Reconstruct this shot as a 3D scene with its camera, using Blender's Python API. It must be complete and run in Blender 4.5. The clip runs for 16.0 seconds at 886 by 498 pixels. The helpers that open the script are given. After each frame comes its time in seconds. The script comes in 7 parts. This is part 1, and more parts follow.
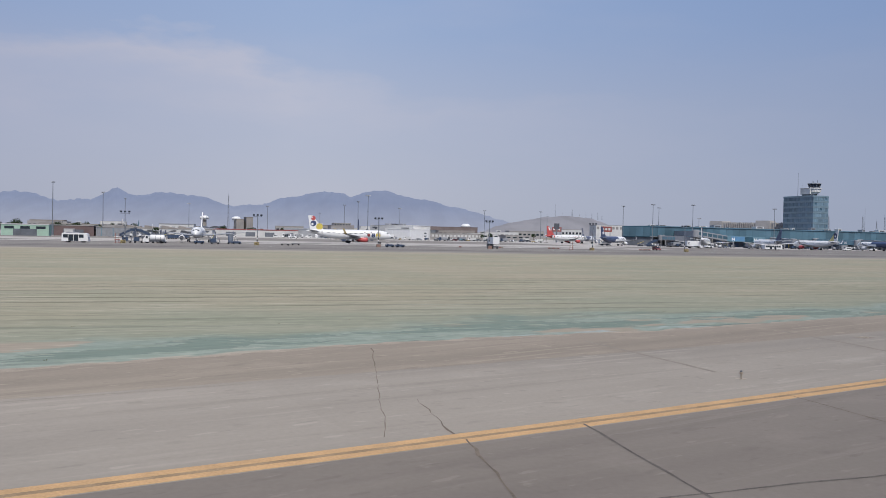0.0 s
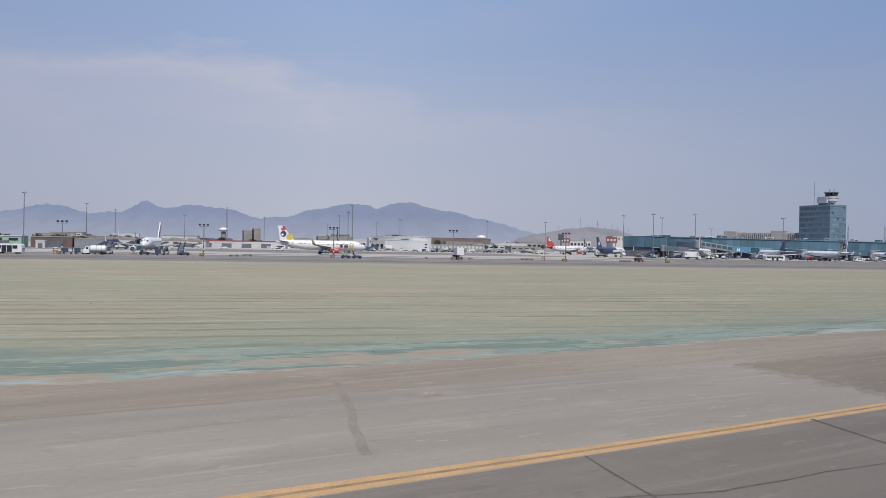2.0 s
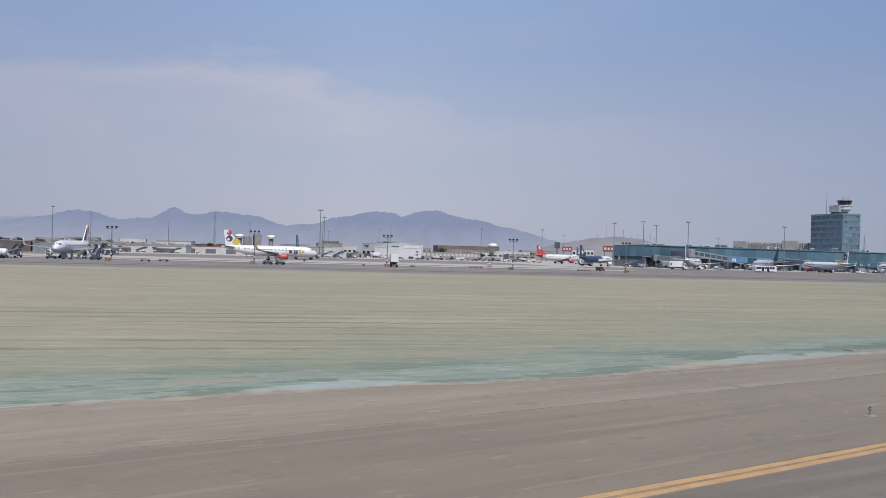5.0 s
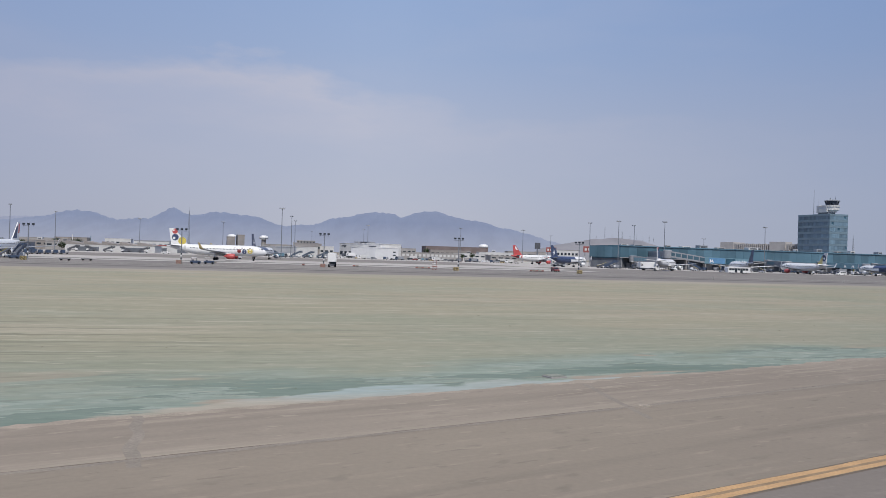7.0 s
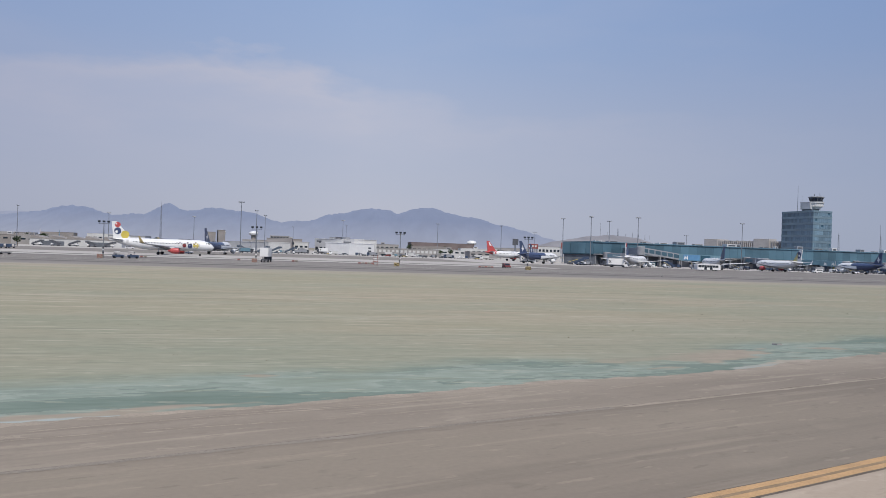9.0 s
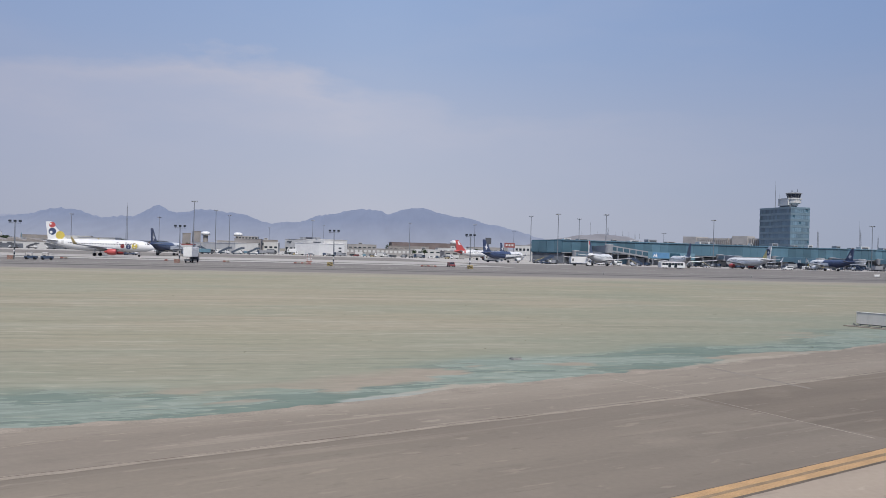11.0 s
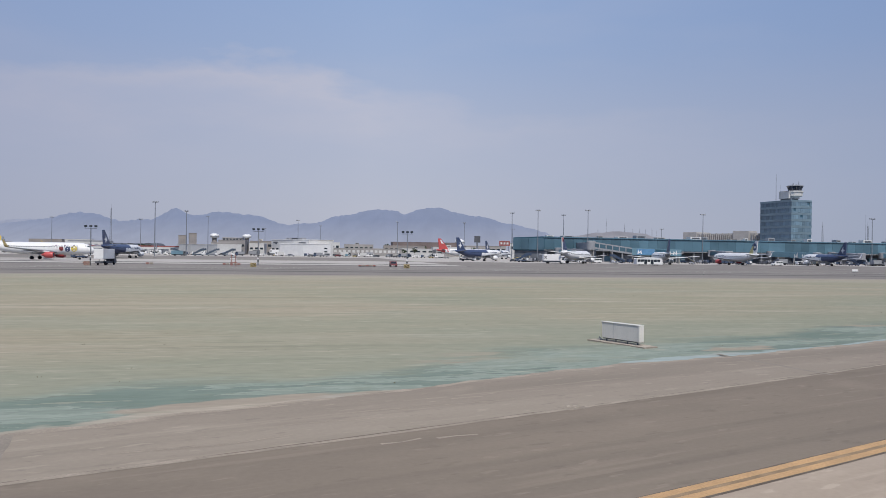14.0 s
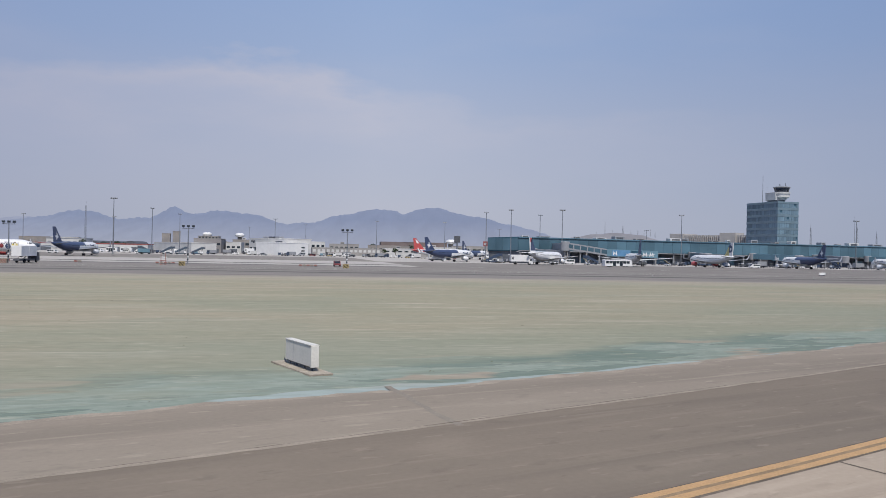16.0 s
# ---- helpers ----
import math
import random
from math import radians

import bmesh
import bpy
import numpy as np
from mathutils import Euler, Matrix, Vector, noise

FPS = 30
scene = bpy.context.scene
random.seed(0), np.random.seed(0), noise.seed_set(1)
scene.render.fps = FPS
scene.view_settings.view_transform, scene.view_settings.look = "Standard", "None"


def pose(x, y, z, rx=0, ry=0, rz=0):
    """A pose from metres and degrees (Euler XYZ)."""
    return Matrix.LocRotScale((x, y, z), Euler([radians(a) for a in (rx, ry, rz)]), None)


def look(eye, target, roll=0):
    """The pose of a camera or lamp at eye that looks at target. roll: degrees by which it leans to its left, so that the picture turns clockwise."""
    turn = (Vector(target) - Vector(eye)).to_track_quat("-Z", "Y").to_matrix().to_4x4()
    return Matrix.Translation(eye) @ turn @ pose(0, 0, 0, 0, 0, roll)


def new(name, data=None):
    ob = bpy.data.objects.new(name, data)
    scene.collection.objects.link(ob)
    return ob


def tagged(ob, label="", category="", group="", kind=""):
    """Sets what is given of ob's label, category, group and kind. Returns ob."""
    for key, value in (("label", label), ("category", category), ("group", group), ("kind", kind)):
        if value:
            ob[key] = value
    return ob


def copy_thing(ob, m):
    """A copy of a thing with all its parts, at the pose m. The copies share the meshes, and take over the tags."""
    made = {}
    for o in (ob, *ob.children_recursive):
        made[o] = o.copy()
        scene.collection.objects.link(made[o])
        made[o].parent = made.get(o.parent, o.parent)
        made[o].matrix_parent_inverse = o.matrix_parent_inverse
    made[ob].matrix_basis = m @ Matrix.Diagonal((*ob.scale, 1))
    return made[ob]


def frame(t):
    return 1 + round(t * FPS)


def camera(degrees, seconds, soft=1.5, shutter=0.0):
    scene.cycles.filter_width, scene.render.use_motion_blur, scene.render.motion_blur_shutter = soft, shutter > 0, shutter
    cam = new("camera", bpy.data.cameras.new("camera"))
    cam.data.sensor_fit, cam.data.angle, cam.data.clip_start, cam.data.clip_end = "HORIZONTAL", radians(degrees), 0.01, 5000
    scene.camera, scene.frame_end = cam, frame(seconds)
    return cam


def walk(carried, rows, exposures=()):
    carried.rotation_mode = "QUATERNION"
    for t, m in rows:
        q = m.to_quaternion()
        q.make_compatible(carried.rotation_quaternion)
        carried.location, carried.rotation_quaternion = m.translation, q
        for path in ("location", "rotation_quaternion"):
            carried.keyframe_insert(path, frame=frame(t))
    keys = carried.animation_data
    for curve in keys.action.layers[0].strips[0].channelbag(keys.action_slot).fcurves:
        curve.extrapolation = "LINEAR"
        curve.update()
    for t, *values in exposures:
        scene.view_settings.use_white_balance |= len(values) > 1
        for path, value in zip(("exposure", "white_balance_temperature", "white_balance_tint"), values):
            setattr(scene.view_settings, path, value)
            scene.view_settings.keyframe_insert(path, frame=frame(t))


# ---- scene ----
cam = camera(57.7, 16.0, soft=0.6)
PATH = [
    (0, (4.226, 3.352, 5.06), (4.297, 5.351, 5.023), 1.2),
    (0.5, (10.701, 7.183, 5.071), (10.725, 9.183, 5.039), 1.5),
    (1, (16.869, 10.85, 5.04), (16.888, 12.85, 5.012), 1.4),
    (1.5, (22.979, 14.687, 5.03), (22.991, 16.687, 5.015), 0.7),
    (2, (28.82, 18.554, 5.0), (28.816, 20.554, 4.991), 1.1),
    (2.5, (34.511, 22.323, 5.048), (34.471, 24.323, 5.053), 1.2),
    (3, (40.046, 26.014, 5.007), (40.004, 28.014, 5.024), 1.9),
    (3.5, (45.485, 29.731, 5.048), (45.43, 31.73, 5.064), 1.5),
    (4, (50.642, 33.499, 5.06), (50.57, 35.498, 5.072), 1.5),
    (6.3, (72.652, 49.938, 5.022), (72.562, 51.936, 5.032), 1.4),
    (6.5, (74.553, 51.31, 5.035), (74.459, 53.307, 5.047), 1.0),
    (7, (79.211, 54.629, 5.055), (79.123, 56.627, 5.068), 1.7),
    (7.5, (83.708, 58.006, 4.989), (83.604, 60.004, 4.999), 1.5),
    (8, (88.037, 61.15, 4.988), (87.934, 63.147, 4.995), 1.5),
    (8.5, (92.377, 64.16, 5.033), (92.274, 66.158, 5.042), 1.2),
    (9, (96.571, 67.173, 5.06), (96.485, 69.171, 5.065), 1.9),
    (9.2, (98.259, 68.339, 5.027), (98.179, 70.338, 5.035), 1.5),
    (11.3, (115.319, 80.999, 4.997), (115.248, 82.997, 5.003), 1.5),
    (11.5, (116.873, 82.141, 4.983), (116.793, 84.14, 4.991), 1.4),
    (12, (120.932, 84.866, 5.034), (120.841, 86.864, 5.045), 0.5),
    (12.5, (124.919, 87.644, 5.072), (124.83, 89.642, 5.085), 1.0),
    (13, (128.91, 90.494, 5.104), (128.806, 92.491, 5.116), 0.3),
    (13.5, (132.701, 93.164, 5.101), (132.596, 95.161, 5.108), 0.6),
    (14, (136.651, 96.083, 5.1), (136.528, 98.079, 5.104), 0.8),
    (14.5, (140.566, 99.176, 5.074), (140.442, 101.172, 5.079), 0.6),
    (15, (144.417, 102.131, 5.068), (144.301, 104.127, 5.074), 0.4),
    (15.5, (148.286, 104.92, 5.105), (148.167, 106.916, 5.11), 0.5),
    (16, (152.132, 107.789, 5.157), (152.005, 109.785, 5.162), 1.2),
]
walk(cam, [(t, look(eye, target, roll)) for t, eye, target, roll in PATH], exposures=[(0.0, 0.0)])

# ---------------------------------------------------------------- daylight
SUN_ELEV, SUN_AZ = radians(54), radians(-74)      # azimuth of the sun from +x, counter-clockwise
sun_dir = Vector((math.cos(SUN_ELEV) * math.cos(SUN_AZ), math.cos(SUN_ELEV) * math.sin(SUN_AZ), math.sin(SUN_ELEV)))
sun_data = bpy.data.lights.new("sun", "SUN")
sun_data.energy, sun_data.angle, sun_data.color = 3.25, radians(1.5), (1.0, 0.95, 0.88)
sun = new("sun", sun_data)
sun.matrix_world = look((0, 0, 300), Vector((0, 0, 300)) - sun_dir)

world = bpy.data.worlds.new("hazy_sky")
scene.world = world
world.use_nodes = True
wn, wl = world.node_tree.nodes, world.node_tree.links
wn.clear()
w_out, w_bg = wn.new("ShaderNodeOutputWorld"), wn.new("ShaderNodeBackground")
sky = wn.new("ShaderNodeTexSky")
sky.sky_type, sky.sun_disc = "NISHITA", False
sky.sun_elevation, sky.sun_rotation = SUN_ELEV, radians(90) - SUN_AZ
sky.air_density, sky.dust_density, sky.ozone_density = 1.0, 2.0, 2.0
sky_gain = wn.new("ShaderNodeMix")
sky_gain.data_type, sky_gain.blend_type = "RGBA", "MULTIPLY"
sky_gain.inputs[0].default_value = 1.0
sky_gain.inputs[7].default_value = (0.085, 0.085, 0.085, 1)
wl.new(sky.outputs[0], sky_gain.inputs[6])
# sea haze that thickens towards the horizon, and thin cloud veils
coord, split = wn.new("ShaderNodeTexCoord"), wn.new("ShaderNodeSeparateXYZ")
wl.new(coord.outputs["Generated"], split.inputs[0])
haze = wn.new("ShaderNodeValToRGB")
haze.color_ramp.elements[0].position, haze.color_ramp.elements[0].color = 0.0, (0.477, 0.505, 0.60, 1)
haze.color_ramp.elements[1].position, haze.color_ramp.elements[1].color = 0.9, (0.132, 0.22, 0.45, 1)
for at, col in ((0.05, (0.468, 0.495, 0.605, 1)), (0.16, (0.423, 0.475, 0.625, 1)), (0.24, (0.344, 0.44, 0.65, 1)), (0.34, (0.295, 0.415, 0.67, 1))):
    e = haze.color_ramp.elements.new(at)
    e.color = col
wl.new(split.outputs["Z"], haze.inputs[0])
sky_mix = wn.new("ShaderNodeMix")
sky_mix.data_type = "RGBA"
sky_mix.inputs[0].default_value = 0.9
wl.new(sky_gain.outputs[2], sky_mix.inputs[6])
wl.new(haze.outputs[0], sky_mix.inputs[7])
veil_map, veil = wn.new("ShaderNodeMapping"), wn.new("ShaderNodeTexNoise")
veil_map.inputs["Scale"].default_value = (2.2, 2.2, 9.0)
veil_map.inputs["Location"].default_value = (0.35, 0.1, 0.42)
wl.new(coord.outputs["Generated"], veil_map.inputs[0])
wl.new(veil_map.outputs[0], veil.inputs["Vector"])
veil.inputs["Scale"].default_value, veil.inputs["Detail"].default_value, veil.inputs["Roughness"].default_value = 1.6, 5.0, 0.5
veil_ramp = wn.new("ShaderNodeValToRGB")
veil_ramp.color_ramp.elements[0].position, veil_ramp.color_ramp.elements[0].color = 0.48, (0, 0, 0, 1)
veil_ramp.color_ramp.elements[1].position, veil_ramp.color_ramp.elements[1].color = 0.78, (0.16, 0.16, 0.16, 1)
wl.new(veil.outputs[0], veil_ramp.inputs[0])
# a sheet of thin cloud: its upper rim sinks from the left to the right, brightest at the rim's hump
rim_x, rim, rim_noise, rim_map = wn.new("ShaderNodeMapRange"), wn.new("ShaderNodeValToRGB"), wn.new("ShaderNodeTexNoise"), wn.new("ShaderNodeMapping")
rim_x.inputs[1].default_value, rim_x.inputs[2].default_value = -0.7, 0.7
wl.new(split.outputs["X"], rim_x.inputs[0])
rim.color_ramp.interpolation = "EASE"
rim.color_ramp.elements[0].position, rim.color_ramp.elements[0].color = 0.0, (0.19, 0.19, 0.19, 1)
rim.color_ramp.elements[1].position, rim.color_ramp.elements[1].color = 1.0, (0.13, 0.13, 0.13, 1)
for at, h in ((0.14, 0.200), (0.27, 0.236), (0.34, 0.226), (0.40, 0.198), (0.52, 0.180), (0.68, 0.158)):
    e = rim.color_ramp.elements.new(at)
    e.color = (h, h, h, 1)
wl.new(rim_x.outputs[0], rim.inputs[0])
rim_map.inputs["Scale"].default_value = (6.0, 6.0, 18.0)
rim_map.inputs["Location"].default_value = (0.4, 0.0, 0.3)
wl.new(coord.outputs["Generated"], rim_map.inputs[0])
wl.new(rim_map.outputs[0], rim_noise.inputs["Vector"])
rim_noise.inputs["Scale"].default_value, rim_noise.inputs["Detail"].default_value, rim_noise.inputs["Roughness"].default_value = 1.3, 6.0, 0.55
under, rough_, below, bright = [wn.new("ShaderNodeMath") for _ in range(4)]
under.operation, rough_.operation, below.operation, bright.operation = "SUBTRACT", "MULTIPLY_ADD", "ADD", "MULTIPLY"
wl.new(rim.outputs[0], under.inputs[0])
wl.new(split.outputs["Z"], under.inputs[1])
rough_.inputs[1].default_value, rough_.inputs[2].default_value = 0.11, -0.055
wl.new(rim_noise.outputs[0], rough_.inputs[0])
wl.new(under.outputs[0], below.inputs[0])
wl.new(rough_.outputs[0], below.inputs[1])
bank_ramp = wn.new("ShaderNodeValToRGB")
bank_ramp.color_ramp.elements[0].position, bank_ramp.color_ramp.elements[0].color = 0.0, (0, 0, 0, 1)
bank_ramp.color_ramp.elements[1].position, bank_ramp.color_ramp.elements[1].color = 0.20, (0, 0, 0, 1)
for at, h in ((0.010, 0.26), (0.028, 0.72), (0.055, 0.42), (0.10, 0.14)):
    e = bank_ramp.color_ramp.elements.new(at)
    e.color = (h, h, h, 1)
wl.new(below.outputs[0], bank_ramp.inputs[0])
bank_side = wn.new("ShaderNodeValToRGB")
bank_side.color_ramp.elements[0].position, bank_side.color_ramp.elements[0].color = 0.05, (0.45, 0.45, 0.45, 1)
bank_side.color_ramp.elements[1].position, bank_side.color_ramp.elements[1].color = 0.80, (0.12, 0.12, 0.12, 1)
for at, h in ((0.18, 0.8), (0.28, 1.0), (0.35, 0.95), (0.43, 0.5)):
    e = bank_side.color_ramp.elements.new(at)
    e.color = (h, h, h, 1)
wl.new(rim_x.outputs[0], bank_side.inputs[0])
wl.new(bank_ramp.outputs[0], bright.inputs[0])
wl.new(bank_side.outputs[0], bright.inputs[1])
veil_add = wn.new("ShaderNodeMix")
veil_add.data_type, veil_add.blend_type = "RGBA", "ADD"
veil_add.inputs[0].default_value = 1.0
wl.new(veil_ramp.outputs[0], veil_add.inputs[6])
wl.new(bright.outputs[0], veil_add.inputs[7])
cloud_mix = wn.new("ShaderNodeMix")
cloud_mix.data_type = "RGBA"
cloud_mix.inputs[7].default_value = (0.535, 0.535, 0.625, 1)
wl.new(veil_add.outputs[2], cloud_mix.inputs[0])
wl.new(sky_mix.outputs[2], cloud_mix.inputs[6])
side_r, side_m = wn.new("ShaderNodeMapRange"), wn.new("ShaderNodeMix")
side_r.inputs[1].default_value, side_r.inputs[2].default_value = -0.1, 0.55
wl.new(split.outputs["X"], side_r.inputs[0])
side_m.data_type, side_m.blend_type = "RGBA", "MULTIPLY"
side_m.inputs[7].default_value = (0.70, 0.76, 0.85, 1)
wl.new(side_r.outputs[0], side_m.inputs[0])
wl.new(cloud_mix.outputs[2], side_m.inputs[6])
left_r, left_m = wn.new("ShaderNodeMapRange"), wn.new("ShaderNodeMix")
left_r.inputs[1].default_value, left_r.inputs[2].default_value = -0.15, -0.6
wl.new(split.outputs["X"], left_r.inputs[0])
left_m.data_type, left_m.blend_type = "RGBA", "MULTIPLY"
left_m.inputs[7].default_value = (0.80, 0.82, 0.88, 1)
wl.new(left_r.outputs[0], left_m.inputs[0])
wl.new(side_m.outputs[2], left_m.inputs[6])
wl.new(left_m.outputs[2], w_bg.inputs[0])
w_bg.inputs[1].default_value = 1.0
wl.new(w_bg.outputs[0], w_out.inputs[0])

# ---------------------------------------------------------------- materials
MATS = {}


def mat(name, color, rough=0.6, metal=0.0, grain=None, amount=0.25, bump=0.0, color2=None, stretch=(1, 1, 1), fine=None, emit=None):
    """A surface with a coarse and a fine variation of its colour. grain: noises per metre."""
    if name in MATS:
        return MATS[name]
    m = bpy.data.materials.new(name)
    m.use_nodes = True
    n, l = m.node_tree.nodes, m.node_tree.links
    b = n["Principled BSDF"]
    b.inputs["Roughness"].default_value, b.inputs["Metallic"].default_value = rough, metal
    b.inputs["Specular IOR Level"].default_value = 0.5 if rough < 0.5 else (0.3 if rough < 0.7 else 0.1)
    b.inputs["Diffuse Roughness"].default_value = 1.0 if rough > 0.85 else 0.0
    base = (*color, 1)
    b.inputs["Base Color"].default_value = base
    if grain:
        tc, mp = n.new("ShaderNodeTexCoord"), n.new("ShaderNodeMapping")
        mp.inputs["Scale"].default_value = stretch
        l.new(tc.outputs["Object"], mp.inputs[0])
        n1, n2 = n.new("ShaderNodeTexNoise"), n.new("ShaderNodeTexNoise")
        for q, sc in ((n1, grain), (n2, fine or grain * 14)):
            q.inputs["Scale"].default_value, q.inputs["Detail"].default_value = sc, 4.0
            l.new(mp.outputs[0], q.inputs["Vector"])
        mx, r1 = n.new("ShaderNodeMix"), n.new("ShaderNodeValToRGB")
        r1.color_ramp.elements[0].position, r1.color_ramp.elements[1].position = 0.35, 0.68
        mx.data_type = "RGBA"
        mx.inputs[6].default_value = base
        c2 = color2 or tuple(c * (1 - amount) for c in color)
        mx.inputs[7].default_value = (*c2, 1)
        l.new(n1.outputs[0], r1.inputs[0])
        l.new(r1.outputs[0], mx.inputs[0])
        m2 = n.new("ShaderNodeMix")
        m2.data_type, m2.blend_type = "RGBA", "MULTIPLY"
        m2.inputs[0].default_value = 1.0
        r2 = n.new("ShaderNodeMapRange")
        r2.inputs[1].default_value, r2.inputs[2].default_value = 0.3, 0.7
        r2.inputs[3].default_value, r2.inputs[4].default_value = 1 - amount * 0.6, 1 + amount * 0.4
        l.new(n2.outputs[0], r2.inputs[0])
        l.new(mx.outputs[2], m2.inputs[6])
        l.new(r2.outputs[0], m2.inputs[7])
        l.new(m2.outputs[2], b.inputs["Base Color"])
        if bump:
            bp = n.new("ShaderNodeBump")
            bp.inputs["Strength"].default_value, bp.inputs["Distance"].default_value = bump, 0.02
            l.new(n2.outputs[0], bp.inputs["Height"])
            l.new(bp.outputs[0], b.inputs["Normal"])
    if emit:
        b.inputs["Emission Color"].default_value, b.inputs["Emission Strength"].default_value = (*emit[0], 1), emit[1]
    MATS[name] = m
    return m


def pane_material(name, color, rough, spread):
    """Coated glass; tone varies by pane and in soft clouds, reflections put into the colour."""
    m = bpy.data.materials.new(name)
    m.use_nodes = True
    n, l = m.node_tree.nodes, m.node_tree.links
    b = n["Principled BSDF"]
    b.inputs["Roughness"].default_value, b.inputs["Specular IOR Level"].default_value = rough, 0.5
    oi, tc, q = n.new("ShaderNodeObjectInfo"), n.new("ShaderNodeNewGeometry"), n.new("ShaderNodeTexNoise")
    l.new(tc.outputs["Position"], q.inputs["Vector"])
    q.inputs["Scale"].default_value, q.inputs["Detail"].default_value = 0.035, 3.0
    r1, r2, mul, x = n.new("ShaderNodeMapRange"), n.new("ShaderNodeMapRange"), n.new("ShaderNodeMath"), n.new("ShaderNodeMix")
    r1.inputs[3].default_value, r1.inputs[4].default_value = 1 - spread, 1 + spread
    r2.inputs[1].default_value, r2.inputs[2].default_value, r2.inputs[3].default_value, r2.inputs[4].default_value = 0.35, 0.65, 1 - spread, 1 + spread
    l.new(oi.outputs["Random"], r1.inputs[0])
    l.new(q.outputs[0], r2.inputs[0])
    mul.operation = "MULTIPLY"
    l.new(r1.outputs[0], mul.inputs[0])
    l.new(r2.outputs[0], mul.inputs[1])
    x.data_type, x.blend_type = "RGBA", "MULTIPLY"
    x.inputs[0].default_value = 1.0
    x.inputs[6].default_value = (*color, 1)
    l.new(mul.outputs[0], x.inputs[7])
    l.new(x.outputs[2], b.inputs["Base Color"])
    return m


WHITE = mat("white_paint", (0.86, 0.85, 0.83), 0.3, grain=0.35, amount=0.07)
NAVY = mat("navy_paint", (0.065, 0.090, 0.175), 0.3, grain=0.4, amount=0.2)
RED = mat("red_paint", (0.62, 0.115, 0.110), 0.35, grain=0.5, amount=0.2)
YELLOW = mat("yellow_paint", (0.72, 0.57, 0.12), 0.35, grain=0.5, amount=0.15)
BLACK = mat("black_rubber", (0.025, 0.025, 0.028), 0.8, grain=3, amount=0.3)
DARK = mat("dark_grey_metal", (0.125, 0.13, 0.145), 0.55, grain=1.2, amount=0.3)
STEEL = mat("galvanised_steel", (0.36, 0.37, 0.39), 0.45, 0.7, grain=2, amount=0.2)
POLE = mat("weathered_pole_steel", (0.24, 0.26, 0.29), 0.6, 0.2, grain=0.8, amount=0.25)
GREY = mat("grey_paint", (0.33, 0.34, 0.36), 0.5, grain=0.6, amount=0.15)
GLASS = mat("dark_window_glass", (0.03, 0.04, 0.05), 0.08)
BLUE = mat("blue_equipment_paint", (0.060, 0.090, 0.150), 0.45, grain=0.9, amount=0.3)
SKYBLUE = mat("pale_blue_paint", (0.13, 0.30, 0.50), 0.45, grain=0.5, amount=0.15)
ORANGE = mat("orange_red_plastic", (0.37, 0.17, 0.14), 0.5, grain=1.5, amount=0.25)
TEAL = pane_material("teal_glass_panel", (0.088, 0.166, 0.214), 0.22, 0.20)
TGLASS = pane_material("tower_glass", (0.140, 0.215, 0.270), 0.15, 0.22)
CABGLASS = mat("cab_glass", (0.075, 0.09, 0.125), 0.15)
TSPAN = mat("tower_spandrel", (0.185, 0.265, 0.315), 0.3, grain=0.1, amount=0.2)
TEALD = mat("deep_teal_glass", (0.05, 0.125, 0.175), 0.12, grain=0.1, amount=0.35)
SPAN = mat("blue_grey_spandrel", (0.17, 0.30, 0.37), 0.35, grain=0.1, amount=0.2)
CEM = mat("bare_concrete", (0.40, 0.38, 0.36), 0.85, grain=0.15, amount=0.2, bump=0.2)
STUCCO = mat("pale_stucco", (0.66, 0.65, 0.63), 0.8, grain=0.12, amount=0.14)
TANWALL = mat("tan_wall", (0.345, 0.315, 0.29), 0.85, grain=0.1, amount=0.2)
BROWN = mat("brown_brick_wall", (0.235, 0.190, 0.178), 0.85, grain=0.1, amount=0.25)
ROOFRED = mat("faded_red_roof", (0.37, 0.13, 0.12), 0.75, grain=0.2, amount=0.25)
GREEN = mat("pale_green_wall", (0.42, 0.58, 0.47), 0.8, grain=0.12, amount=0.15)
LEAF = mat("dark_leaves", (0.05, 0.075, 0.035), 0.7, grain=0.8, amount=0.4)
BARK = mat("tree_bark", (0.14, 0.10, 0.07), 0.9, grain=2, amount=0.3)
LAMPG = mat("lamp_glass", (0.5, 0.52, 0.55), 0.15)
# shade of open bays and recesses put into a dark grey; doors share it
SHADOWY = mat("bay_shade_and_door_grey", (0.19, 0.205, 0.23), 0.8, grain=0.2, amount=0.3)
WORN = mat("worn_white_line", (0.55, 0.55, 0.52), 0.88, grain=1.5, amount=0.3)
YLINE = mat("worn_yellow_line", (0.50, 0.320, 0.165), 0.88, grain=1.2, amount=0.25, bump=0.2, color2=(0.41, 0.268, 0.145))
TAR = mat("tar_seal", (0.135, 0.12, 0.108), 0.88, grain=2.5, amount=0.35)
CREAM = mat("cream_sign_paint", (0.76, 0.73, 0.66), 0.6, grain=0.8, amount=0.12)
DULLY = mat("faded_yellow_paint", (0.52, 0.41, 0.20), 0.6, grain=0.8, amount=0.25)
CARRED = mat("dull_dark_red_paint", (0.22, 0.05, 0.05), 0.5, grain=0.5, amount=0.2)
CHALK = mat("pale_joint_filler", (0.40, 0.352, 0.29), 0.9, grain=2.5, amount=0.3)

# ---------------------------------------------------------------- mesh helpers


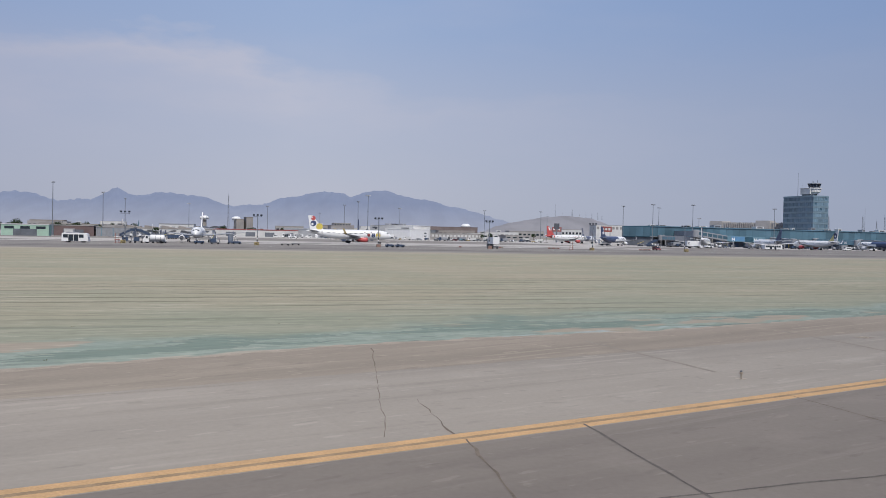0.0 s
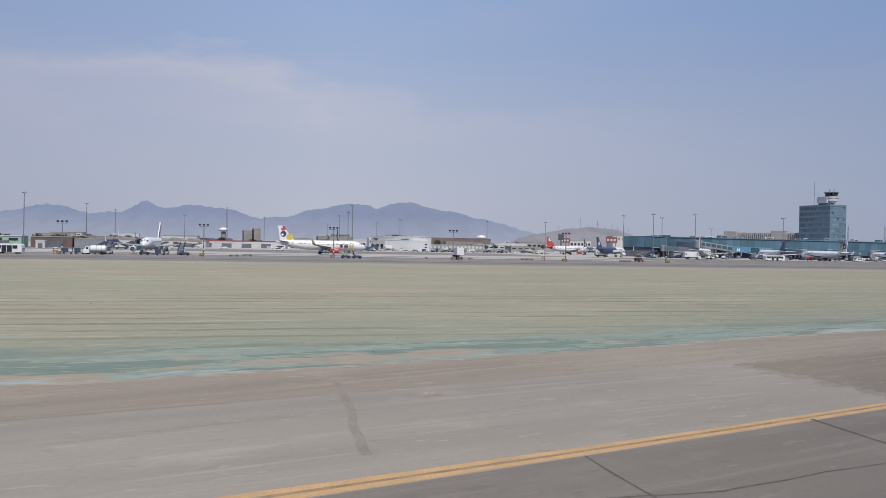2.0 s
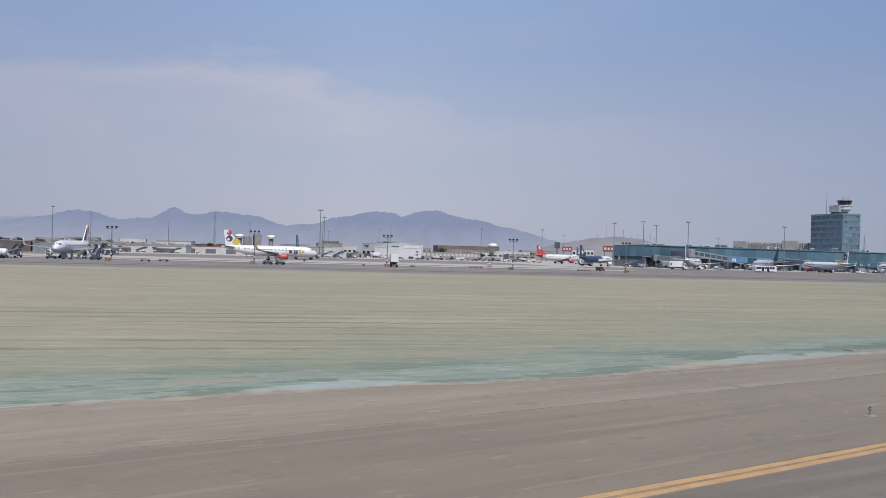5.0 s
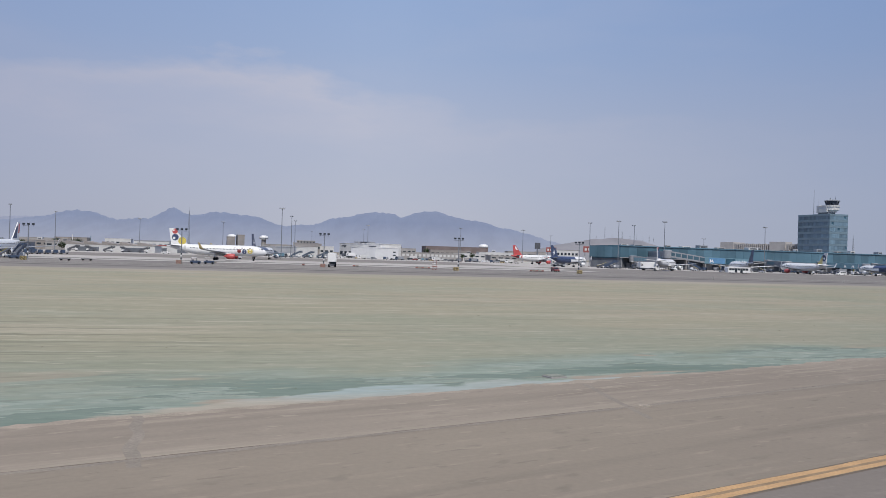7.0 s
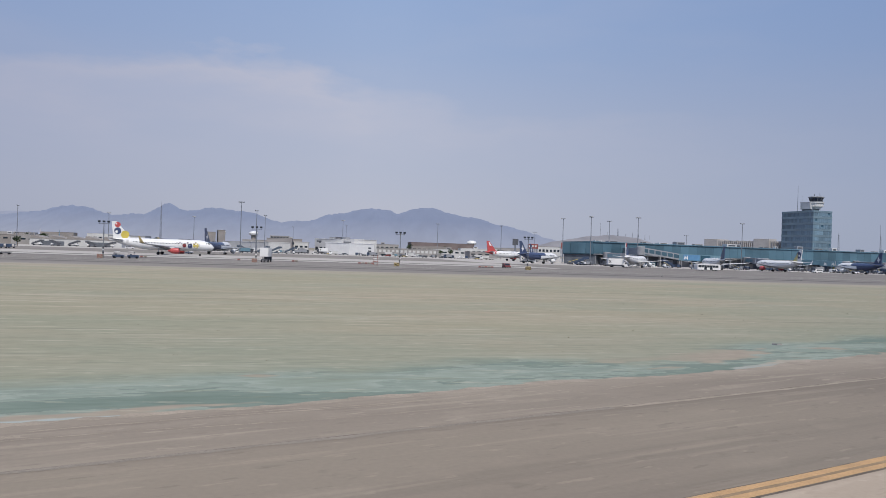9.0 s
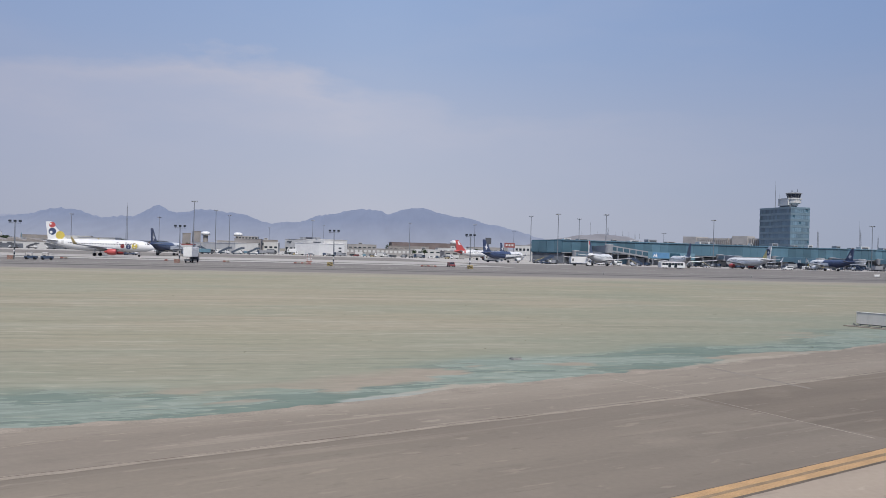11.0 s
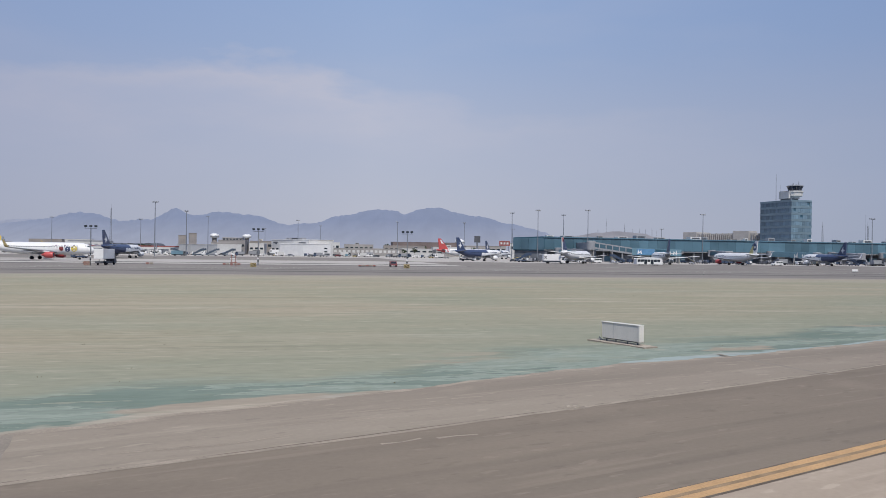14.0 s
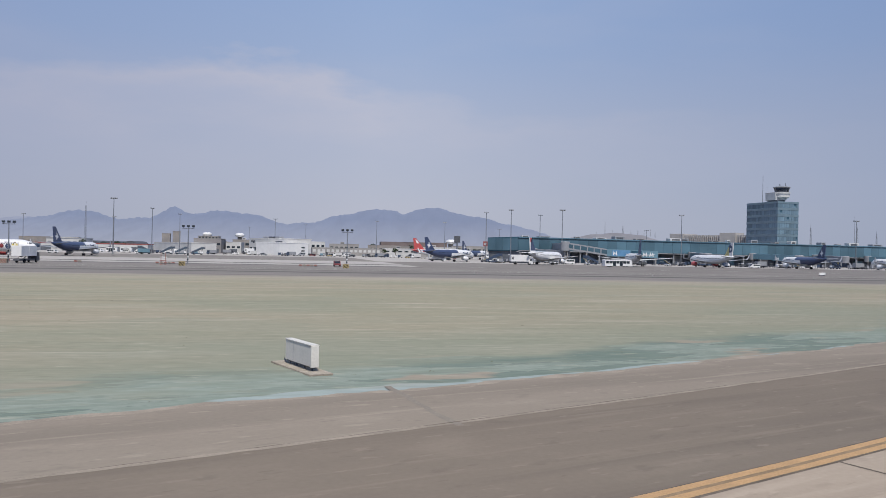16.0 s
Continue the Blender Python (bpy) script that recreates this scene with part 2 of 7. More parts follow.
def finish(bm, name, material, parent=None, smooth=False):
    bmesh.ops.recalc_face_normals(bm, faces=bm.faces)
    me = bpy.data.meshes.new(name)
    bm.to_mesh(me)
    bm.free()
    for m in (material if isinstance(material, (list, tuple)) else [material]):
        me.materials.append(m)
    if smooth:
        me.polygons.foreach_set("use_smooth", [True] * len(me.polygons))
    ob = new(name, me)
    if parent is not None:
        ob.parent = parent
    return ob


def part(name, bm, material, parent, label="", smooth=False):
    ob = finish(bm, name, material, parent, smooth)
    return tagged(ob, label) if label else ob


def thing(name, m, label, category, group="", kind=""):
    ob = new(name)
    ob.empty_display_size = 0.5
    ob.matrix_basis = m
    return tagged(ob, label, category, group, kind)


def box(x0, x1, y0, y1, z0, z1, bevel=0.0, bm=None, slot=0):
    """A box, its edges bevelled; added to bm where one is given."""
    own = bm if bm is not None else bmesh.new()
    r = bmesh.ops.create_cube(own, size=1.0, matrix=Matrix.Translation(((x0 + x1) / 2, (y0 + y1) / 2, (z0 + z1) / 2)) @ Matrix.Diagonal((x1 - x0, y1 - y0, z1 - z0, 1)))
    vs = r["verts"]
    if slot:
        for f in {f for v in vs for f in v.link_faces}:
            f.material_index = slot
    if bevel:
        es = list({e for v in vs for e in v.link_edges})
        bmesh.ops.bevel(own, geom=es, offset=bevel, segments=1, affect="EDGES", profile=0.5)
    return own


def rod(a, b, r0, r1=None, n=8, bm=None):
    """A tapered rod from a to b."""
    own = bm if bm is not None else bmesh.new()
    a, b = Vector(a), Vector(b)
    turn = (b - a).to_track_quat("Z", "Y").to_matrix().to_4x4()
    bmesh.ops.create_cone(own, cap_ends=True, segments=n, radius1=r0, radius2=r0 if r1 is None else r1, depth=(b - a).length, matrix=Matrix.Translation((a + b) / 2) @ turn)
    return own


def lathe(profile, n=20, bm=None, m=Matrix()):
    """Turns (r, z) pairs round the z axis."""
    own = bm if bm is not None else bmesh.new()
    rings = [[own.verts.new(m @ Vector((r * math.cos(2 * math.pi * k / n), r * math.sin(2 * math.pi * k / n), z))) for k in range(n)] for r, z in profile]
    for p, q in zip(rings, rings[1:]):
        for k in range(n):
            own.faces.new((p[k], p[(k + 1) % n], q[(k + 1) % n], q[k]))
    for ring in (rings[0], rings[-1]):
        own.faces.new(ring)
    return own


def prism(outline, y0, y1, bm=None):
    """An outline in x and z, drawn out from y0 to y1."""
    own = bm if bm is not None else bmesh.new()
    p = [own.verts.new((x, y0, z)) for x, z in outline]
    q = [own.verts.new((x, y1, z)) for x, z in outline]
    own.faces.new(p)
    own.faces.new(q)
    for k in range(len(p)):
        own.faces.new((p[k - 1], p[k], q[k], q[k - 1]))
    return own


def loft(sections, bm=None, cap=True):
    own = bm if bm is not None else bmesh.new()
    rings = [[own.verts.new(v) for v in s] for s in sections]
    n = len(rings[0])
    for p, q in zip(rings, rings[1:]):
        for k in range(n):
            own.faces.new((p[k], p[(k + 1) % n], q[(k + 1) % n], q[k]))
    if cap:
        own.faces.new(rings[0])
        own.faces.new(rings[-1])
    return own


# ---------------------------------------------------------------- lines on the ground
# The taxiway's yellow edge line bends gently; apron lines run parallel to the row of triple lamps.


def tx(x, o):
    """A point o metres to the left of the yellow line, abreast of the line's point at x."""
    d = x - 5.6
    swell = 0.85 * math.exp(-((x - 98) / 34.0) ** 2)
    y, k = 23.5 + 0.538 * d + 0.000926 * d * d + swell, 0.538 + 0.001852 * d - swell * 2 * (x - 98) / 34.0 ** 2
    c = 1 / math.hypot(1, k)
    return Vector((x - k * c * o, y + c * o, 0))


AC, AS = math.cos(radians(15.5)), math.sin(radians(15.5))


def apron(u, v, z=0.0):
    return Vector((12 + u * AC - v * AS, 220 + u * AS + v * AC, z))


def sheet(name, f, us, vs, z, material, parent=None, lift=None):
    """A grid sheet over f(u, v)."""
    verts, faces = [], []
    for u in us:
        for v in vs:
            p = f(u, v)
            verts.append((p.x, p.y, z + (lift(p) if lift else 0.0)))
    n = len(vs)
    for i in range(len(us) - 1):
        for j in range(n - 1):
            faces.append((i * n + j, (i + 1) * n + j, (i + 1) * n + j + 1, i * n + j + 1))
    me = bpy.data.meshes.new(name)
    me.from_pydata(verts, [], faces)
    me.materials.append(material)
    ob = new(name, me)
    if parent is not None:
        ob.parent = parent
    return ob


def steps(a, b, n):
    return [a + (b - a) * k / n for k in range(n + 1)]

# ---------------------------------------------------------------- ground


def soil_material():
    """Dry, dusty soil with mown streaks along the apron, dyed teal in patches along the taxiway."""
    m = bpy.data.materials.new("dyed_dry_soil")
    m.use_nodes = True
    n, l = m.node_tree.nodes, m.node_tree.links
    b = n["Principled BSDF"]
    b.inputs["Roughness"].default_value, b.inputs["Specular IOR Level"].default_value = 0.95, 0.03
    b.inputs["Diffuse Roughness"].default_value = 1.0
    tc = n.new("ShaderNodeTexCoord")

    def noise_tex(scale, stretch, detail=4.0, turn=-15.5, rough=0.55):
        a, s, q = n.new("ShaderNodeMapping"), n.new("ShaderNodeMapping"), n.new("ShaderNodeTexNoise")
        a.inputs["Rotation"].default_value = (0, 0, radians(turn))
        s.inputs["Scale"].default_value = stretch
        l.new(tc.outputs["Object"], a.inputs[0])
        l.new(a.outputs[0], s.inputs[0])
        l.new(s.outputs[0], q.inputs["Vector"])
        q.inputs["Scale"].default_value, q.inputs["Detail"].default_value, q.inputs["Roughness"].default_value = scale, detail, rough
        return q.outputs[0]

    def ramp(src, p0, p1, c0=(0, 0, 0, 1), c1=(1, 1, 1, 1)):
        r = n.new("ShaderNodeValToRGB")
        r.color_ramp.elements[0].position, r.color_ramp.elements[0].color = p0, c0
        r.color_ramp.elements[1].position, r.color_ramp.elements[1].color = p1, c1
        l.new(src, r.inputs[0])
        return r.outputs[0]

    def mix(fac, a, c, mode="MIX"):
        x = n.new("ShaderNodeMix")
        x.data_type, x.blend_type = "RGBA", mode
        for s, i in ((fac, 0), (a, 6), (c, 7)):
            if isinstance(s, (int, float)):
                x.inputs[i].default_value = s
            elif isinstance(s, tuple):
                x.inputs[i].default_value = s
            else:
                l.new(s, x.inputs[i])
        return x.outputs[2]

    def maths(op, a, c):
        x = n.new("ShaderNodeMath")
        x.operation = op
        x.inputs[2].default_value = -3.0
        for s, i in ((a, 0), (c, 1)):
            if isinstance(s, (int, float)):
                x.inputs[i].default_value = s
            else:
                l.new(s, x.inputs[i])
        return x.outputs[0]

    broad = ramp(noise_tex(0.03, (0.6, 1, 1), 3.0), 0.36, 0.66)
    base = mix(broad, (0.308, 0.271, 0.207, 1), (0.273, 0.255, 0.191, 1))
    streak = ramp(noise_tex(0.07, (0.35, 1, 1), 6.0, -17.0, 0.65), 0.42, 0.62)
    base = mix(maths("MULTIPLY", streak, 0.45), base, (0.257, 0.252, 0.182, 1))
    line = ramp(noise_tex(0.22, (0.14, 1, 1), 3.0, -15.5, 0.60), 0.48, 0.64)
    base = mix(maths("MULTIPLY", line, 0.26), base, (0.204, 0.202, 0.146, 1))
    furrow = ramp(noise_tex(0.50, (0.030, 1, 1), 3.0, -15.0, 0.55), 0.59, 0.67)
    base = mix(maths("MULTIPLY", furrow, 0.26), base, (0.135, 0.134, 0.096, 1))
    pale = ramp(noise_tex(0.17, (0.18, 1, 1), 4.0, -14.0, 0.62), 0.54, 0.66)
    base = mix(maths("MULTIPLY", pale, 0.42), base, (0.379, 0.344, 0.276, 1))
    scratch = ramp(noise_tex(0.55, (0.07, 1, 1), 4.0, -16.5, 0.6), 0.61, 0.66)
    base = mix(maths("MULTIPLY", scratch, 0.56), base, (0.384, 0.351, 0.286, 1))
    mould = ramp(noise_tex(0.055, (0.55, 1, 1), 4.0, -20.0, 0.6), 0.48, 0.62)
    base = mix(maths("MULTIPLY", mould, 0.42), base, (0.218, 0.238, 0.186, 1))
    # fine mown streaks, dark and pale, and a set of parallel tracks at the field's near end
    turned, waves, xyz = n.new("ShaderNodeMapping"), n.new("ShaderNodeTexWave"), n.new("ShaderNodeSeparateXYZ")
    turned.inputs["Rotation"].default_value = (0, 0, radians(-15.5))
    l.new(tc.outputs["Object"], turned.inputs[0])
    l.new(turned.outputs[0], waves.inputs["Vector"])
    waves.wave_type, waves.bands_direction = "BANDS", "Y"
    waves.inputs["Scale"].default_value, waves.inputs["Distortion"].default_value, waves.inputs["Detail"].default_value, waves.inputs["Detail Scale"].default_value = 0.085, 1.6, 2.0, 0.35
    l.new(tc.outputs["Object"], xyz.inputs[0])
    near_end = n.new("ShaderNodeMapRange")
    near_end.inputs[1].default_value, near_end.inputs[2].default_value = 78.0, 48.0
    l.new(xyz.outputs["X"], near_end.inputs[0])
    across, near_side = n.new("ShaderNodeSeparateXYZ"), n.new("ShaderNodeMapRange")
    l.new(turned.outputs[0], across.inputs[0])
    near_side.inputs[1].default_value, near_side.inputs[2].default_value, near_side.inputs[3].default_value, near_side.inputs[4].default_value = 97.0, 80.0, 0.14, 1.0
    l.new(across.outputs["Y"], near_side.inputs[0])
    worn = ramp(noise_tex(0.10, (0.30, 1, 1), 4.0, -15.5, 0.65), 0.42, 0.54)
    track = maths("MULTIPLY", maths("MULTIPLY", ramp(waves.outputs[1], 0.82, 0.94), worn), maths("MULTIPLY", near_end.outputs[0], near_side.outputs[0]))
    base = mix(maths("MULTIPLY", track, 0.76), base, (0.135, 0.140, 0.102, 1))
    thin = ramp(noise_tex(0.95, (0.05, 1, 1), 5.0, -15.5, 0.65), 0.575, 0.63)
    base = mix(maths("MULTIPLY", thin, maths("MULTIPLY", maths("MAXIMUM", near_side.outputs[0], 0.5), 0.64)), base, (0.167, 0.170, 0.123, 1))
    thread = ramp(noise_tex(1.15, (0.06, 1, 1), 5.0, -16.5, 0.65), 0.585, 0.63)
    base = mix(maths("MULTIPLY", thread, 0.60), base, (0.384, 0.363, 0.295, 1))
    wisp = ramp(noise_tex(2.8, (0.07, 1, 1), 4.0, -18.0, 0.65), 0.58, 0.64)
    base = mix(maths("MULTIPLY", wisp, maths("MULTIPLY", maths("MAXIMUM", near_side.outputs[0], 0.5), 0.5)), base, (0.171, 0.179, 0.134, 1))
    margin = n.new("ShaderNodeMapRange")
    margin.inputs[1].default_value, margin.inputs[2].default_value = 187.0, 206.0
    l.new(across.outputs["Y"], margin.inputs[0])
    dust = maths("MULTIPLY", margin.outputs[0], ramp(noise_tex(0.12, (0.15, 1, 1), 4.0, -15.5, 0.6), 0.36, 0.60))
    base = mix(maths("MULTIPLY", dust, 0.65), base, (0.345, 0.315, 0.270, 1))
    # the dyed band beside the taxiway: UV's y is the distance past the pavement's edge
    uv = n.new("ShaderNodeSeparateXYZ")
    l.new(tc.outputs["UV"], uv.inputs[0])
    wob = noise_tex(0.075, (0.5, 1, 1), 7.0, -30.0, 0.6)
    reach = maths("MULTIPLY_ADD", wob, 21.5)
    d = maths("SUBTRACT", reach, uv.outputs["Y"])
    halo = ramp(maths("MULTIPLY", maths("ADD", d, 14.0), 0.05), 0.0, 0.7)
    base = mix(maths("MULTIPLY", halo, 0.62), base, (0.214, 0.234, 0.184, 1))
    band = ramp(maths("MULTIPLY", d, 0.25), 0.0, 0.75)
    # sheets of dye, one run over another: each ends in a thin dark foot and a pale rim
    sheets = n.new("ShaderNodeValToRGB")
    l.new(noise_tex(0.24, (0.26, 1, 1), 9.0, -24.0, 0.62), sheets.inputs[0])
    for k, (at, col) in enumerate(((0.36, (0.133, 0.174, 0.152, 1)), (0.66, (0.200, 0.233, 0.195, 1)), (0.455, (0.157, 0.200, 0.174, 1)), (0.482, (0.140, 0.180, 0.158, 1)), (0.490, (0.249, 0.286, 0.252, 1)), (0.515, (0.207, 0.248, 0.215, 1)), (0.548, (0.190, 0.230, 0.202, 1)), (0.556, (0.254, 0.293, 0.256, 1)), (0.60, (0.223, 0.263, 0.225, 1)))):
        e = sheets.color_ramp.elements[k] if k < 2 else sheets.color_ramp.elements.new(at)
        e.position, e.color = at, col
    rill = ramp(noise_tex(1.3, (0.10, 1, 1), 4.0, -24.0, 0.6), 0.55, 0.66)
    teal = mix(maths("MULTIPLY", rill, 0.45), sheets.outputs[0], (0.149, 0.177, 0.157, 1))
    bare = ramp(noise_tex(0.20, (0.40, 1, 1), 4.0, -26.0, 0.5), 0.580, 0.605)
    teal = mix(bare, teal, (0.288, 0.246, 0.201, 1))
    base = mix(maths("MULTIPLY", band, 0.90), base, teal)
    # a broken pale crust right at the pavement
    crust = maths("MULTIPLY_ADD", noise_tex(0.22, (0.3, 1, 1), 5.0, -33.0), 9.0)
    lip = ramp(maths("SUBTRACT", maths("SUBTRACT", crust, 0.9), uv.outputs["Y"]), 0.0, 0.25)
    tint = ramp(noise_tex(0.07, (0.4, 1, 1), 2.0, -33.0), 0.46, 0.54)
    base = mix(maths("MULTIPLY", lip, 0.85), base, mix(tint, (0.336, 0.299, 0.246, 1), (0.296, 0.344, 0.334, 1)))
    fleck = ramp(noise_tex(1.5, (0.22, 1, 1), 4.0, -17.0, 0.6), 0.60, 0.65)
    base = mix(maths("MULTIPLY", fleck, 0.30), base, (0.190, 0.190, 0.135, 1))
    husk = ramp(noise_tex(1.9, (0.20, 1, 1), 4.0, -14.0, 0.6), 0.61, 0.66)
    base = mix(maths("MULTIPLY", husk, 0.36), base, (0.410, 0.385, 0.310, 1))
    grit = n.new("ShaderNodeMapRange")
    l.new(noise_tex(2.2, (0.4, 1, 1), 3.0), grit.inputs[0])
    grit.inputs[1].default_value, grit.inputs[2].default_value, grit.inputs[3].default_value, grit.inputs[4].default_value = 0.3, 0.7, 0.92, 1.07
    base = mix(1.0, base, grit.outputs[0], "MULTIPLY")
    l.new(base, b.inputs["Base Color"])
    bp = n.new("ShaderNodeBump")
    bp.inputs["Strength"].default_value, bp.inputs["Distance"].default_value = 0.35, 0.05
    l.new(noise_tex(1.6, (0.15, 1, 1), 6.0), bp.inputs["Height"])
    l.new(bp.outputs[0], b.inputs["Normal"])
    return m


def paving_material(name, color, color2, dark, turn, amount=0.04, blotch=0.07):
    """Worn paving: blotches, long tyre-worn streaks along the way, and grit."""
    m = bpy.data.materials.new(name)
    m.use_nodes = True
    n, l = m.node_tree.nodes, m.node_tree.links
    b = n["Principled BSDF"]
    b.inputs["Roughness"].default_value, b.inputs["Specular IOR Level"].default_value, b.inputs["Diffuse Roughness"].default_value = 0.9, 0.08, 1.0
    tc, a = n.new("ShaderNodeTexCoord"), n.new("ShaderNodeMapping")
    a.inputs["Rotation"].default_value = (0, 0, radians(-turn))
    l.new(tc.outputs["Object"], a.inputs[0])
    cur = None
    for scale, stretch, p0, p1, col, k in ((blotch, (0.6, 1, 1), 0.38, 0.66, color2, 0.8), (0.22, (0.10, 1, 1), 0.46, 0.68, dark, 0.75), (0.5, (0.6, 1, 1), 0.56, 0.74, tuple(c * 1.16 for c in color), 0.5), (0.9, (0.03, 1, 1), 0.56, 0.70, dark, 0.55), (1.7, (0.05, 1, 1), 0.58, 0.68, tuple(c * 1.14 for c in color), 0.6), (1.3, (0.5, 1, 1), 0.62, 0.70, dark, 0.5), (2.6, (0.30, 1, 1), 0.63, 0.68, tuple(c * 1.2 for c in color), 0.55), (3.4, (0.25, 1, 1), 0.64, 0.69, dark, 0.55)):
        s, q, r, x = n.new("ShaderNodeMapping"), n.new("ShaderNodeTexNoise"), n.new("ShaderNodeValToRGB"), n.new("ShaderNodeMix")
        s.inputs["Scale"].default_value = stretch
        l.new(a.outputs[0], s.inputs[0])
        l.new(s.outputs[0], q.inputs["Vector"])
        q.inputs["Scale"].default_value, q.inputs["Detail"].default_value = scale, 5.0
        r.color_ramp.elements[0].position, r.color_ramp.elements[1].position = p0, p1
        r.color_ramp.elements[1].color = (k, k, k, 1)
        l.new(q.outputs[0], r.inputs[0])
        x.data_type = "RGBA"
        l.new(r.outputs[0], x.inputs[0])
        if cur is None:
            x.inputs[6].default_value = (*color, 1)
        else:
            l.new(cur, x.inputs[6])
        x.inputs[7].default_value = (*col, 1)
        cur = x.outputs[2]
    g, r, x, oi, ro, xo = n.new("ShaderNodeTexNoise"), n.new("ShaderNodeMapRange"), n.new("ShaderNodeMix"), n.new("ShaderNodeObjectInfo"), n.new("ShaderNodeMapRange"), n.new("ShaderNodeMix")
    l.new(tc.outputs["Object"], g.inputs["Vector"])
    g.inputs["Scale"].default_value, g.inputs["Detail"].default_value = 6.0, 3.0
    r.inputs[1].default_value, r.inputs[2].default_value, r.inputs[3].default_value, r.inputs[4].default_value = 0.3, 0.7, 1 - amount, 1 + amount * 0.7
    l.new(g.outputs[0], r.inputs[0])
    x.data_type, x.blend_type = "RGBA", "MULTIPLY"
    x.inputs[0].default_value = 1.0
    l.new(cur, x.inputs[6])
    l.new(r.outputs[0], x.inputs[7])
    ro.inputs[3].default_value, ro.inputs[4].default_value = 0.985, 1.015
    l.new(oi.outputs["Random"], ro.inputs[0])
    xo.data_type, xo.blend_type = "RGBA", "MULTIPLY"
    xo.inputs[0].default_value = 1.0
    l.new(x.outputs[2], xo.inputs[6])
    l.new(ro.outputs[0], xo.inputs[7])
    l.new(xo.outputs[2], b.inputs["Base Color"])
    bp = n.new("ShaderNodeBump")
    bp.inputs["Strength"].default_value, bp.inputs["Distance"].default_value = 0.10, 0.006
    l.new(g.outputs[0], bp.inputs["Height"])
    l.new(bp.outputs[0], b.inputs["Normal"])
    return m


SOIL = soil_material()
MOSSY = mat("dyed_concrete_lid", (0.235, 0.25, 0.215), 0.9, grain=2.0, amount=0.2)
WORNP = mat("worn_dark_patch", (0.212, 0.186, 0.157), 0.88, grain=0.8, amount=0.25, color2=(0.250, 0.220, 0.186))
YGAP = mat("scuffed_line_gap", (0.315, 0.228, 0.145), 0.88, grain=1.5, amount=0.3)
PLAIN = mat("far_dusty_ground", (0.27, 0.245, 0.20), 0.95, grain=0.01, amount=0.25, fine=0.2)
TAXI_GREY = paving_material("worn_grey_concrete", (0.286, 0.256, 0.221), (0.257, 0.231, 0.200), (0.219, 0.197, 0.172), 30)
TAXI_BROWN = paving_material("worn_brown_asphalt", (0.272, 0.235, 0.192), (0.240, 0.205, 0.169), (0.194, 0.165, 0.137), 35)
TAXI_UMBER = paving_material("dark_brown_asphalt", (0.206, 0.173, 0.139), (0.182, 0.152, 0.123), (0.148, 0.125, 0.103), 35)
TAXI_THIN = paving_material("thin_worn_asphalt", (0.264, 0.232, 0.196), (0.238, 0.208, 0.176), (0.196, 0.172, 0.147), 35)
TAXI_MID = paving_material("mid_brown_asphalt", (0.233, 0.200, 0.161), (0.206, 0.174, 0.143), (0.167, 0.142, 0.118), 35)
TAXI_DARK = paving_material("dark_taxiway_concrete", (0.196, 0.172, 0.150), (0.175, 0.154, 0.134), (0.147, 0.128, 0.113), 31)
TAXI_BEIGE = paving_material("beige_taxiway_concrete", (0.378, 0.314, 0.249), (0.347, 0.287, 0.228), (0.298, 0.246, 0.198), 36)
APRON_GREY = paving_material("grey_far_asphalt", (0.225, 0.208, 0.192), (0.191, 0.177, 0.164), (0.136, 0.125, 0.118), 15.5, blotch=0.03)
APRON_PALE = paving_material("pale_apron_concrete", (0.408, 0.386, 0.360), (0.367, 0.347, 0.326), (0.294, 0.277, 0.262), 15.5, blotch=0.03)

APRON_DARK = paving_material("dark_apron_strip", (0.122, 0.116, 0.110), (0.147, 0.138, 0.132), (0.090, 0.085, 0.081), 15.5, blotch=0.03)

ground = sheet("ground", lambda a, b: Vector((a, b, 0)), [-4800, -1500, -500, 0, 500, 1500, 4800], [-4800, -1500, -500, 0, 500, 1500, 4800], -0.4, PLAIN)
tagged(ground, "dusty brown open ground reaching to the hills", "ground", kind="structure")


def edge_wobble(x):
    step = min(1.0, max(0.0, (x - 60) / 13.0))
    along = -1.55 * step * step * (3 - 2 * step) - 0.9 * math.exp(-((x - 114) / 4.0) ** 2) + 1.4 * math.exp(-((x - 149) / 11.0) ** 2)
    return 14.7 + along + 1.4 * math.exp(-((x - 12) / 9.0) ** 2) + 0.35 * noise.noise((x * 0.11, 3.1, 0)) + 0.3 * noise.noise((x * 0.55, 7.7, 0)) + 0.12 * noise.noise((x * 1.9, 2.7, 0))


